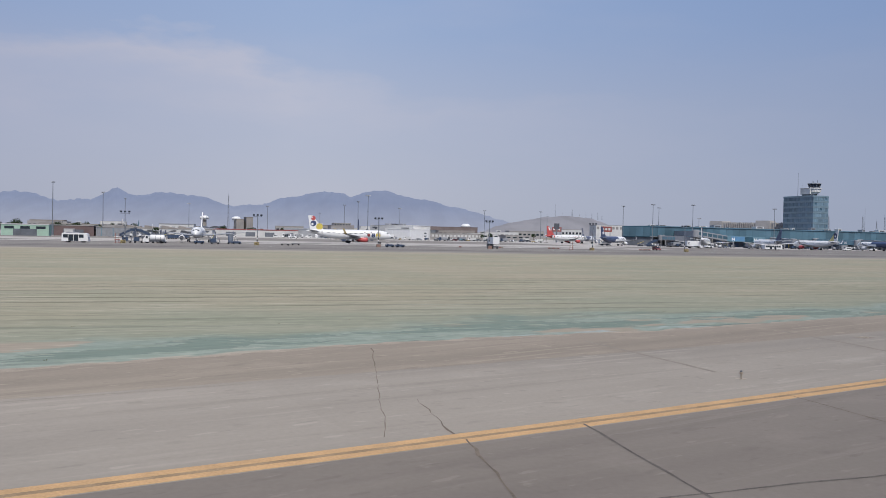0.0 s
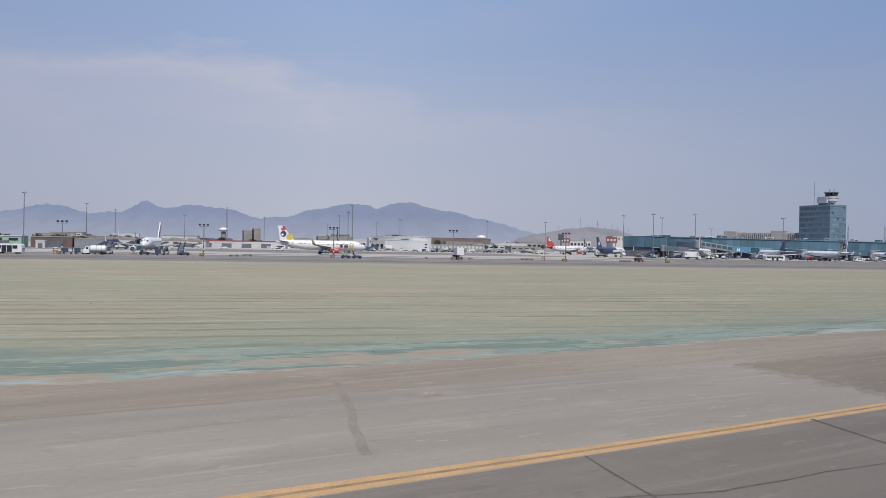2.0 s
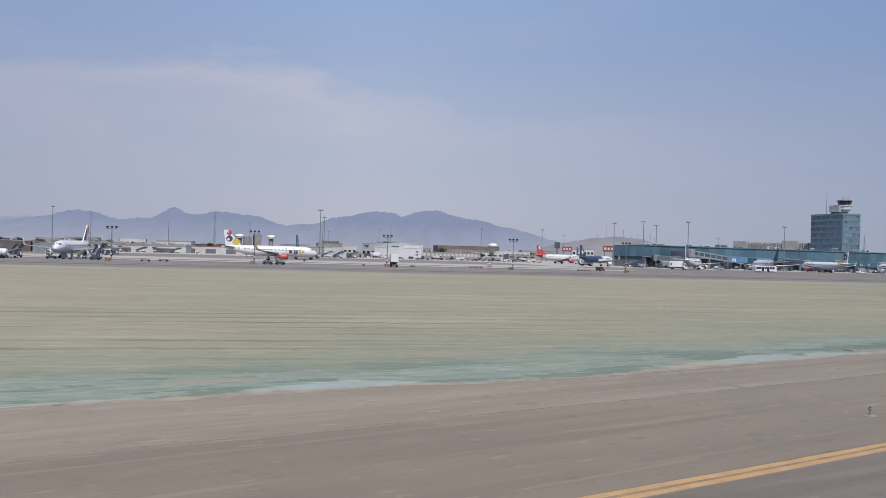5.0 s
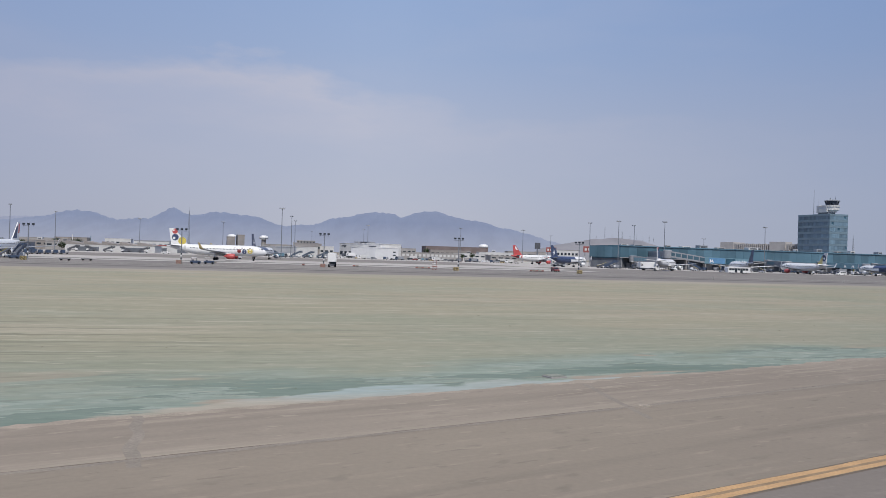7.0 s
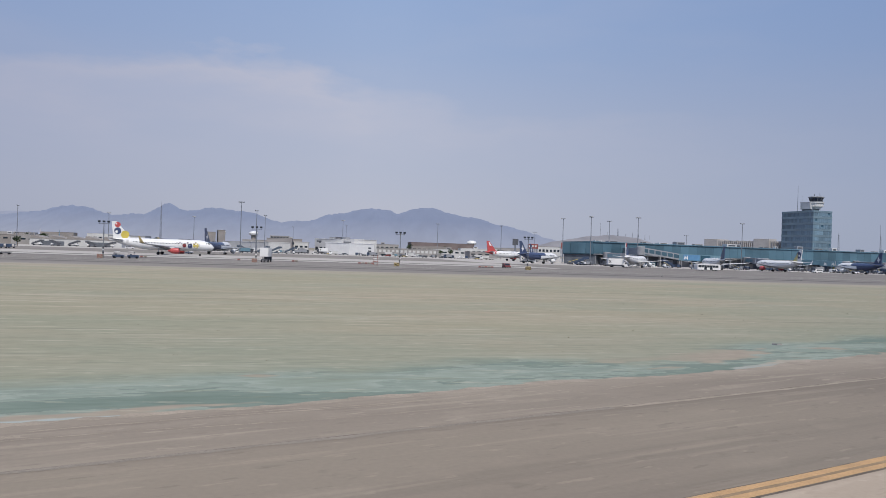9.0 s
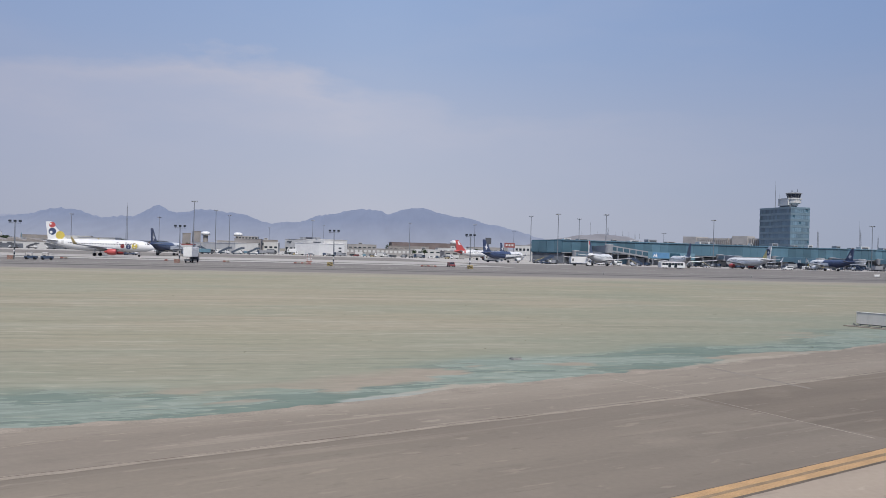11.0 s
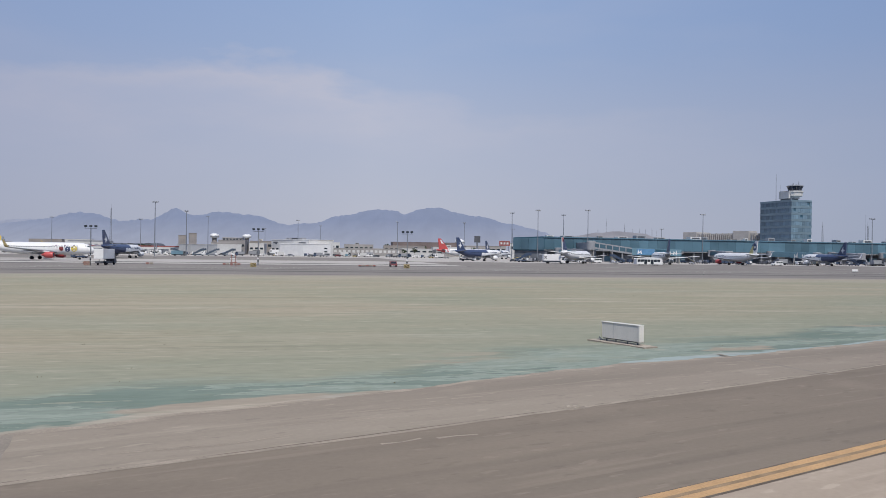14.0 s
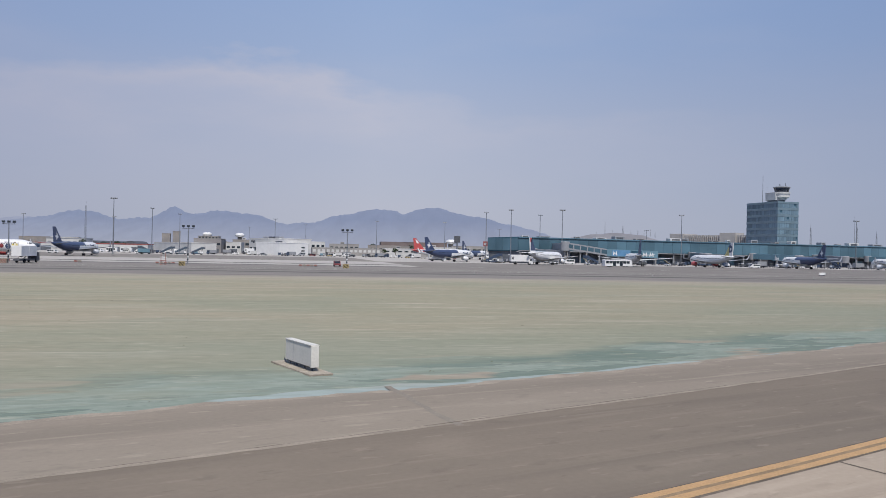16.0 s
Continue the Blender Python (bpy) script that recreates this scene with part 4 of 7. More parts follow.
RANGE = [(-1300, 96), (-900, 112), (-800, 122), (-744, 145), (-654, 200), (-584, 153), (-534, 163), (-487, 226), (-454, 186), (-409, 208), (-354, 194), (-291, 142), (-239, 150), (-204, 194), (-127, 233), (-94, 228), (-81, 210), (-49, 242), (-28, 252), (16, 213), (51, 203), (96, 165), (146, 137), (181, 100), (230, 62), (330, 20)]
# thicker haze at the range's end, put into a paler glow
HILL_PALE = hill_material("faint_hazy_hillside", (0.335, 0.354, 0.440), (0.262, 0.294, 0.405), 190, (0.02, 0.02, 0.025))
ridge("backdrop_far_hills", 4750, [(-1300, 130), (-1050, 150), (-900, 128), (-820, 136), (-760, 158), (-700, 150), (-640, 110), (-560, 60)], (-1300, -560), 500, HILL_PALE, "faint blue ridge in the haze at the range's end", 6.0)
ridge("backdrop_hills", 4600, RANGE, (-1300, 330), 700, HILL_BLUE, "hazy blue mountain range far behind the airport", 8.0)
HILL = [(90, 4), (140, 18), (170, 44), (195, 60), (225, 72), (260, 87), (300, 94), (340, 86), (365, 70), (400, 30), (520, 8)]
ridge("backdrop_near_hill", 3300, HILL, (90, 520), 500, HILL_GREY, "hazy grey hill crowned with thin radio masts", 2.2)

# ---------------------------------------------------------------- aircraft


STATIONS = [(0, 0.05, 3.15), (0.35, 0.60, 3.2), (1.1, 1.12, 3.33), (2.3, 1.58, 3.54), (3.8, 1.86, 3.69), (5.6, 1.99, 3.77), (9, 2.0, 3.78), (14, 2.0, 3.78), (19, 2.0, 3.78), (23.5, 2.0, 3.78), (26.5, 1.86, 3.92), (29.5, 1.55, 4.2), (32.5, 1.14, 4.56), (35.2, 0.70, 4.9), (37.0, 0.34, 5.12), (37.5, 0.16, 5.18)]


def hull(xn, a, out=1.0):
    """A point on the fuselage: xn metres behind the nose, a degrees above the left side."""
    for (x0, r0, z0), (x1, r1, z1) in zip(STATIONS, STATIONS[1:]):
        if xn <= x1:
            t = (xn - x0) / (x1 - x0)
            r, z = r0 + (r1 - r0) * t, z0 + (z1 - z0) * t
            break
    r *= out
    a = radians(a)
    return Vector((18.8 - xn, r * math.cos(a), z + 1.04 * r * math.sin(a)))


def decal(cells, out=1.012):
    """Thin patches that follow the fuselage: cells of (x0, x1, a0, a1), for the left side; beyond 90 degrees is the right."""
    bm = bmesh.new()
    for x0, x1, a0, a1 in cells:
        nx, na = max(1, int((x1 - x0) / 1.5)), max(1, int(abs(a1 - a0) / 14))
        g = [[bm.verts.new(hull(x0 + (x1 - x0) * i / nx, a0 + (a1 - a0) * j / na, out)) for j in range(na + 1)] for i in range(nx + 1)]
        for i in range(nx):
            for j in range(na):
                bm.faces.new((g[i][j], g[i + 1][j], g[i + 1][j + 1], g[i][j + 1]))
    return bm


def both(cells):
    return cells + [(x0, x1, 180 - a0, 180 - a1) for x0, x1, a0, a1 in cells]


def spot(xn, a, r, right=False):
    """A round patch on the fuselage."""
    bm = bmesh.new()
    c = bm.verts.new(hull(xn, 180 - a if right else a, 1.014))
    ring = []
    for k in range(20):
        w = 2 * math.pi * k / 20
        b = a + math.degrees(r * math.sin(w) / 2.0)
        ring.append(bm.verts.new(hull(xn + r * math.cos(w), 180 - b if right else b, 1.014)))
    for k in range(20):
        bm.faces.new((c, ring[k - 1], ring[k]))
    return bm


def wing_section(x, y, z, chord, thick):
    pts = ((0, 0), (0.06, 0.55), (0.3, 1.0), (0.65, 0.62), (1, 0.02), (0.65, -0.28), (0.3, -0.5), (0.06, -0.35))
    return [Vector((x - c * chord, y, z + h * thick)) for c, h in pts]


def disc(x, y, z, r, n=20):
    bm = bmesh.new()
    bm.faces.new([bm.verts.new((x + r * math.cos(2 * math.pi * k / n), y, z + r * math.sin(2 * math.pi * k / n))) for k in range(n)])
    return bm


def airliner(name, nose, tail, label, livery, length=37.5, tall=11.76, sharklet=True, group="parked airliners"):
    """A twin-engined narrow-body jet from nose and tail points on the ground."""
    (nx_, ny_), (tx_, ty_) = nose, tail
    rz = math.degrees(math.atan2(ny_ - ty_, nx_ - tx_))
    d = Vector((math.cos(radians(rz)), math.sin(radians(rz)), 0))
    at = Vector((nx_, ny_, 0)) - d * 18.8 * length / 37.5
    s = length / 37.5
    t = thing(name, pose(at.x, at.y, 0, 0, 0, rz) @ Matrix.Diagonal((s, s, s, 1)), label, "airplane", group)
    t.matrix_basis = pose(at.x, at.y, 0, 0, 0, rz) @ Matrix.Diagonal((s, s, s, 1))
    body_m, rear_m = livery.get("body", WHITE), livery.get("rear", None)
    bm = loft([[hull(xn, 360 * k / 24) for k in range(24)] for xn, r, z in STATIONS])
    if rear_m:
        for f in bm.faces:
            c = f.calc_center_median()
            xn = 18.8 - c.x
            if xn > livery.get("from", 20) + livery.get("slant", 0) * (c.z - 3.8):
                f.material_index = 1
    f = part("fuselage", bm, [body_m, rear_m] if rear_m else body_m, t, smooth=True)
    part("cockpit_window", decal([(1.35, 2.05, 62, 88), (1.35, 2.05, 92, 118), (1.5, 2.25, 40, 58), (1.5, 2.25, 122, 140), (2.0, 2.75, 30, 46), (2.0, 2.75, 134, 150)]), GLASS, f, "dark cockpit windows")
    for k in range(42):
        for cell in both([(6.6 + 0.53 * k, 6.6 + 0.53 * k + 0.27, 10, 20)]):
            part("cabin_window", decal([cell]), GLASS, f)
    for xd in (5.0, 30.2):
        part("cabin_door", decal([(xd, xd + 0.85, -14, 36)], 1.010), STUCCO if not rear_m or xd < 10 else rear_m, f)
        part("cabin_door", decal([(xd, xd + 0.85, 194, 144)], 1.010), STUCCO if not rear_m or xd < 10 else rear_m, f)
    if "text" in livery:
        x0, x1, m, a0, a1 = livery["text"]
        k = max(3, int((x1 - x0) / 0.95))
        cells = [(x0 + (x1 - x0) * (i + 0.12) / k, x0 + (x1 - x0) * (i + 0.82) / k, a0, a1 - (7 if i % 3 else 0)) for i in range(k)]
        part("name_bars", decal(both(cells), 1.012), m, f, "plain bars in place of lettering")
    for xn, a, r, m in livery.get("spots", ()):
        part("painted_spot", spot(xn, a, r), m, f)
        part("painted_spot", spot(xn, a, r, True), m, f)
    wing_m = livery.get("wing", GREY)
    for side in (1, -1):
        secs = [wing_section(7.2, side * 1.6, 2.55, 7.4, 0.62), wing_section(3.7, side * 6.4, 3.05, 4.1, 0.36), wing_section(-1.9, side * 15.6, 3.95, 1.9, 0.16), wing_section(-2.6, side * 16.6, 4.1, 1.5, 0.12)]
        w = part("wing", loft(secs), wing_m, t)
        if sharklet:
            bm = loft([wing_section(-2.6, side * 16.6, 4.1, 1.5, 0.12), [Vector((p.x, side * 17.0 + (p.z - 4.6) * 0.6 * side, 4.5 + (p.z - 4.5) * 0.5)) for p in wing_section(-3.1, side * 17.0, 4.6, 1.2, 0.1)], [Vector((-4.3 - c * 0.5, side * (17.35 + 0.05 * q), 6.5)) for c, q in ((0, 0), (0.2, 1), (0.5, 1), (0.8, 0.6), (1, 0), (0.8, -0.6), (0.5, -1), (0.2, -1))]])
            part("sharklet", bm, livery.get("sharklet", WHITE), w, "upswept wing tip")
        part("flap_fairing", loft([wing_section(1.2 - 0, side * 8.6, 2.98, 3.2, 0.16), wing_section(1.2, side * 8.9, 2.9, 3.2, 0.16)]), wing_m, w)
        turn = Matrix.Translation((0, side * 5.75, 1.62)) @ Matrix.Rotation(radians(90), 4, "Y")
        e = part("engine", lathe([(0.80, 7.0), (0.90, 7.25), (0.99, 7.15), (1.06, 6.5), (1.07, 5.5), (0.95, 4.6), (0.76, 4.2), (0.56, 4.2), (0.38, 3.5), (0.10, 3.2)], 22, m=turn), livery.get("engine", WHITE), t, smooth=True)
        part("fan", lathe([(0.05, 6.95), (0.79, 7.0), (0.79, 7.05), (0.3, 7.08), (0.02, 7.3)], 18, m=turn), DARK, e, "dark fan inside the intake")
        part("pylon", prism([(6.6, 2.5), (2.2, 2.6), (0.8, 2.95), (3.4, 3.15), (5.4, 2.85)], side * 5.75 - 0.16, side * 5.75 + 0.16), WHITE, e)
        part("tailplane", loft([wing_section(-12.9, side * 0.7, 4.95, 4.0, 0.26), wing_section(-16.4, side * 6.2, 5.5, 1.6, 0.10)]), livery.get("tailplane", wing_m), t)
        g = part("main_gear", rod((-0.4, side * 3.4, 2.6), (-0.4, side * 3.8, 0.6), 0.14), STEEL, t)
        for dy in (-0.32, 0.32):
            part("tyre", lathe([(0.25, -0.17), (0.5, -0.2), (0.58, -0.12), (0.58, 0.12), (0.5, 0.2), (0.25, 0.17)], 16, m=Matrix.Translation((-0.4, side * 3.8 + dy, 0.58)) @ Matrix.Rotation(radians(90), 4, "X")), BLACK, g)
    fin = prism([(-9.4, 5.35), (-11.2, 6.0), (-16.05, tall), (-17.85, tall), (-17.0, 5.3)], -0.17, 0.17)
    fin_ob = part("fin", fin, livery.get("fin", WHITE), t)
    for x, z, r, m in livery.get("fin_spots", ()):
        for y in (-0.176, 0.176):
            part("painted_spot", disc(x, y * (1 + 0.01 * (m is WHITE)), z, r), m, fin_ob)
    for outline, m in livery.get("fin_shapes", ()):
        for y0, y1 in ((-0.185, -0.172), (0.172, 0.185)):
            part("fin_panel", prism(outline, y0, y1), m, fin_ob)
    g = part("nose_gear", rod((13.7, 0, 2.2), (13.8, 0, 0.4), 0.09), STEEL, t)
    for dy in (-0.22, 0.22):
        part("tyre", lathe([(0.15, -0.1), (0.33, -0.12), (0.38, -0.07), (0.38, 0.07), (0.33, 0.12), (0.15, 0.1)], 14, m=Matrix.Translation((13.8, dy, 0.38)) @ Matrix.Rotation(radians(90), 4, "X")), BLACK, g)
    return t


# ---------------------------------------------------------------- vehicles and ground equipment


def wheel(parent, x, y, r=0.45, w=0.28):
    ty = part("wheel", lathe([(r * 0.5, -w / 2), (r * 0.95, -w / 2), (r, -w * 0.3), (r, w * 0.3), (r * 0.95, w / 2), (r * 0.5, w / 2)], 14, m=Matrix.Translation((x, y, r)) @ Matrix.Rotation(radians(90), 4, "X")), BLACK, parent)
    part("rim", lathe([(0.02, -w * 0.42), (r * 0.52, -w * 0.40), (r * 0.52, w * 0.40), (0.02, w * 0.42)], 10, m=Matrix.Translation((x, y, r)) @ Matrix.Rotation(radians(90), 4, "X")), STEEL, ty)


def bus(x, y, rz, label, length=12.0, door=True):
    t = thing("airport_bus", pose(x, y, 0, 0, 0, rz), label, "bus", "apron buses")
    h = length / 2
    b = part("body", prism([(-h, 0.45), (-h, 2.75), (-h + 0.3, 3.05), (h - 0.7, 3.05), (h - 0.15, 2.6), (h, 1.2), (h, 0.45)], -1.3, 1.3), WHITE, t)
    for s in (-1, 1):
        k = int(length / 1.6)
        for i in range(k):
            x0 = -h + 0.45 + i * (length - 1.6) / k
            drop = 1.0 if door and i in (k // 3, 2 * k // 3) else 0.0
            part("window", box(x0, x0 + (length - 1.6) / k - 0.14, s * 1.305 - 0.01, s * 1.305 + 0.01, 1.5 - drop, 2.55), GLASS, b)
    part("windscreen", prism([(h - 0.1, 1.35), (h - 0.28, 2.5), (h - 0.25, 2.5), (h + 0.02, 1.35)], -1.15, 1.15), GLASS, b)
    part("roof_unit", box(-h * 0.4, h * 0.2, -0.8, 0.8, 3.04, 3.25, 0.06), GREY, b)
    for xx in (-h * 0.58, h * 0.6):
        for s in (-1.12, 1.12):
            wheel(t, xx, s, 0.48)
    return t


def van(x, y, rz, label, name="van", length=5.4, height=2.2, body=WHITE, cut=0.9):
    t = thing(name, pose(x, y, 0, 0, 0, rz), label, "van", "service vehicles")
    h = length / 2
    b = part("body", prism([(-h, 0.35), (-h, height * 0.9), (-h + 0.15, height), (h - cut - 0.6, height), (h - cut + 0.15, height * 0.58), (h - 0.1, height * 0.48), (h, 0.4)], -0.95, 0.95), body, t)
    for s in (-1, 1):
        for i in range(3):
            x0 = -h + 0.25 + i * (length - cut - 1.1) / 3
            part("window", box(x0, x0 + (length - cut - 1.1) / 3 - 0.12, s * 0.955 - 0.01, s * 0.955 + 0.01, height * 0.56, height * 0.88), GLASS, b)
    part("windscreen", prism([(h - cut + 0.18, height * 0.6), (h - cut - 0.53, height * 0.97), (h - cut - 0.50, height * 0.97), (h - cut + 0.22, height * 0.6)], -0.82, 0.82), GLASS, b)
    for xx in (-h * 0.6, h * 0.62):
        for s in (-0.85, 0.85):
            wheel(t, xx, s, 0.34, 0.22)
    return t


def box_truck(x, y, rz, label, name="catering_truck", length=8.0, box_h=(1.25, 3.7), body=WHITE, mark=None, cab=WHITE):
    t = thing(name, pose(x, y, 0, 0, 0, rz), label, "truck", "service vehicles")
    h = length / 2
    c = part("cargo_box", box(-h, h - 2.0, -1.22, 1.22, *box_h, 0.05), body, t)
    for s in (-1, 1):
        for k in range(4):
            x0 = -h + 0.3 + k * (length - 2.6) / 4
            part("side_rib", box(x0, x0 + 0.08, s * 1.235 - 0.012, s * 1.235 + 0.012, box_h[0] + 0.1, box_h[1] - 0.1), body, c)
        if mark:
            for k in (-1, 1):
                bm = box(-h + 0.9 - 0.75, -h + 0.9 + 0.75, s * 1.26 - 0.01, s * 1.26 + 0.01, -0.16, 0.16)
                bmesh.ops.transform(bm, matrix=Matrix.Translation((-h + 0.9, 0, sum(box_h) / 2)) @ Matrix.Rotation(radians(50 * k), 4, "Y") @ Matrix.Translation((h - 0.9, 0, 0)), verts=bm.verts)
                part("crossed_mark", bm, mark, c)
    cb = part("cab", prism([(h - 1.9, 0.5), (h - 1.9, 2.5), (h - 1.6, 2.65), (h - 0.5, 2.65), (h - 0.1, 1.7), (h, 0.5)], -1.1, 1.1), cab, t)
    part("windscreen", prism([(h - 0.16, 1.75), (h - 0.5, 2.5), (h - 0.45, 2.5), (h - 0.1, 1.75)], -0.95, 0.95), GLASS, cb)
    for s in (-1, 1):
        part("side_window", box(h - 1.5, h - 0.65, s * 1.105 - 0.01, s * 1.105 + 0.01, 1.7, 2.4), GLASS, cb)
    part("chassis", box(-h + 0.1, h - 0.3, -0.85, 0.85, 0.55, min(1.0, box_h[0] - 0.05), 0.03), DARK, t)
    for xx in (-h * 0.55, h * 0.7):
        for s in (-0.95, 0.95):
            wheel(t, xx, s, 0.48)
    if box_h[0] > 1.3:
        for xx in (-h * 0.6, h * 0.1):
            part("scissor_arm", rod((xx, -0.7, 0.9), (xx + 1.2, -0.7, box_h[0]), 0.07, bm=rod((xx, 0.7, 0.9), (xx + 1.2, 0.7, box_h[0]), 0.07)), DARK, t)
    return t


def stairs_truck(x, y, rz, label, body=BLUE, high=3.6):
    """Mobile passenger stairs: a van chassis that carries a flight of steps."""
    t = thing("passenger_stairs", pose(x, y, 0, 0, 0, rz), label, "boarding stairs", "boarding stairs")
    part("chassis", box(-3.2, 3.0, -0.9, 0.9, 0.4, 0.85, 0.05), body, t)
    part("cab", prism([(1.6, 0.8), (1.6, 1.9), (2.4, 1.9), (2.95, 1.2), (3.0, 0.8)], -0.9, 0.9), WHITE, t)
    fl = part("flight", prism([(-3.6, 0.5), (-3.6, 0.8), (2.2, high), (4.2, high), (4.2, high - 0.2), (2.4, high - 0.3)], -0.75, 0.75), body, t)
    bm = bmesh.new()
    for k in range(15):
        xx = -3.4 + 5.6 * k / 15
        box(xx, xx + 0.3, -0.7, 0.7, 0.8 + (high - 0.8) * k / 15, 0.98 + (high - 0.8) * k / 15, bm=bm)
    part("treads", bm, STEEL, fl)
    for s in (-0.78, 0.78):
        bm = rod((-3.5, s, 1.7), (2.2, s, high + 1.0), 0.05, n=6)
        rod((2.2, s, high + 1.0), (4.2, s, high + 1.0), 0.05, n=6, bm=bm)
        for k in range(5):
            xx = -3.5 + 1.42 * k
            zz = 0.8 + (high - 0.8) * max(0, (xx + 3.6)) / 5.8
            rod((xx, s, zz - 0.1), (xx, s, zz + 1.0), 0.04, n=6, bm=bm)
        part("handrail", bm, body, t)
        part("side_panel", prism([(-3.4, 0.95), (-3.4, 1.55), (2.2, high + 0.8), (4.1, high + 0.8), (4.1, high), (2.2, high)], s - 0.015, s + 0.015), body, t)
    part("prop", rod((1.4, 0.5, 0.8), (2.9, 0.5, high - 0.2), 0.09, bm=rod((1.4, -0.5, 0.8), (2.9, -0.5, high - 0.2), 0.09)), DARK, t)
    for xx in (-2.2, 2.0):
        for s in (-0.85, 0.85):
            wheel(t, xx, s, 0.38)
    return t


def cart(x, y, rz, label="blue baggage cart with a canopy on the apron", body=BLUE, covered=True):
    t = thing("baggage_cart", pose(x, y, 0, 0, 0, rz), label, "baggage cart", "baggage carts")
    part("bed", box(-1.5, 1.5, -0.75, 0.75, 0.45, 0.62, 0.03), DARK, t)
    if covered:
        part("canopy", box(-1.5, 1.5, -0.78, 0.78, 1.85, 1.95, 0.03), body, t)
        for sx in (-1.42, 1.42):
            part("end_wall", box(sx - 0.03, sx + 0.03, -0.75, 0.75, 0.6, 1.86), body, t)
        part("curtain", box(-1.4, 0.4, -0.74, -0.70, 0.62, 1.84), body, t)
    part("tow_bar", rod((1.5, 0, 0.5), (2.3, 0, 0.4), 0.04), STEEL, t)
    for sx in (-1.05, 1.05):
        for s in (-0.62, 0.62):
            wheel(t, sx, s, 0.22, 0.16)
    return t


def tug(x, y, rz, label="low grey-blue baggage tractor on the apron", body=BLUE):
    t = thing("baggage_tractor", pose(x, y, 0, 0, 0, rz), label, "tractor", "baggage tractors")
    part("body", prism([(-1.5, 0.3), (-1.5, 0.95), (0.1, 1.0), (0.3, 1.05), (1.5, 0.95), (1.55, 0.3)], -0.75, 0.75), body, t)
    part("canopy", box(-1.2, 0.3, -0.72, 0.72, 1.85, 1.93, 0.03), WHITE, t)
    for sx in (-1.15, 0.25):
        for s in (-0.68, 0.68):
            part("canopy_post", rod((sx, s, 0.9), (sx, s, 1.87), 0.035, n=6), DARK, t)
    part("seat", box(-0.9, -0.4, -0.5, 0.5, 0.95, 1.3, 0.06), DARK, t)
    for sx in (-1.0, 1.0):
        for s in (-0.7, 0.7):
            wheel(t, sx, s, 0.33, 0.22)
    return t


def belt_loader(x, y, rz, label="white belt loader with its conveyor raised"):
    t = thing("belt_loader", pose(x, y, 0, 0, 0, rz), label, "belt loader", "belt loaders")
    part("chassis", box(-2.4, 2.2, -0.85, 0.85, 0.35, 0.95, 0.05), WHITE, t)
    part("conveyor", prism([(-3.4, 0.95), (-3.4, 1.2), (4.2, 3.0), (4.2, 2.75)], -0.45, 0.45), DARK, t)
    part("side_rail", prism([(-3.4, 1.2), (-3.4, 1.35), (4.2, 3.15), (4.2, 3.0)], 0.46, 0.52), YELLOW, t)
    part("strut", rod((0.6, 0.2, 0.9), (1.8, 0.2, 2.2), 0.07), STEEL, t)
    for sx in (-1.6, 1.4):
        for s in (-0.78, 0.78):
            wheel(t, sx, s, 0.36, 0.22)
    return t


# ---------------------------------------------------------------- poles, masts, barriers


def triple_lamp(p, rz, high=10.4):
    t = thing("triple_lamp_post", Matrix.Translation(p) @ pose(0, 0, 0, 0, 0, rz), "dark steel lamp post with three floodlights on a crossbar", "lamp post", "row of triple lamp posts")
    pole = part("pole", rod((0, 0, 0), (0, 0, high - 0.6), 0.17, 0.10, 10), POLE, t)
    part("base_plate", lathe([(0.05, 0.0), (0.4, 0.0), (0.4, 0.06), (0.22, 0.1), (0.2, 0.5), (0.05, 0.5)], 12), CEM, t)
    for k in range(3):
        part("band", rod((0, 0, 1.4 + 0.7 * k), (0, 0, 1.75 + 0.7 * k), 0.19, n=10), (BLACK, WHITE, BLACK)[k], pole)
    part("crossbar", rod((-1.5, 0, high - 0.75), (1.5, 0, high - 0.75), 0.07, n=8), POLE, t)
    part("ladder_ring", rod((0.22, 0, 3.0), (0.22, 0, high - 1), 0.02, n=5), POLE, t)
    for k in (-1.25, 0, 1.25):
        bm = box(k - 0.36, k + 0.36, -0.30, 0.22, high - 0.45, high + 0.10, 0.08)
        f = part("floodlight", bm, DARK, t)
        part("lens", box(k - 0.3, k + 0.3, -0.325, -0.30, high - 0.38, high + 0.03, 0.01), GLASS, f)
        part("yoke", rod((k, 0, high - 0.78), (k, 0, high - 0.4), 0.05, n=6), POLE, f)
    return t


def striped_block(x, y, rz, yellow=True):
    """A concrete barrier with diagonal warning stripes."""
    t = thing("striped_barrier", pose(x, y, 0, 0, 0, rz) @ Matrix.Diagonal((0.8, 0.8, 0.85, 1)), "concrete barrier block with black and yellow warning stripes" if yellow else "concrete barrier block with dark and orange diagonal stripes", "barrier", "striped barrier blocks")
    part("block", prism([(-0.95, 0), (-0.95, 1.15), (-0.85, 1.3), (0.85, 1.3), (0.95, 1.15), (0.95, 0)], -0.7, 0.7), DULLY if yellow else CHALK, t)
    for k in range(5):
        x0 = -1.35 + 0.46 * k
        pts = [(max(-0.92, min(0.92, xx)), zz) for xx, zz in ((x0, 0.02), (x0 + 0.22, 0.02), (x0 + 0.77, 1.2), (x0 + 0.55, 1.2))]
        if pts[1][0] - pts[0][0] < 0.05 and pts[2][0] - pts[3][0] < 0.05:
            continue
        part("stripe", prism(pts, -0.712, -0.702), BLACK if yellow else ORANGE, t)
        part("stripe", prism(pts, 0.702, 0.712), BLACK if yellow else ORANGE, t)
    return t


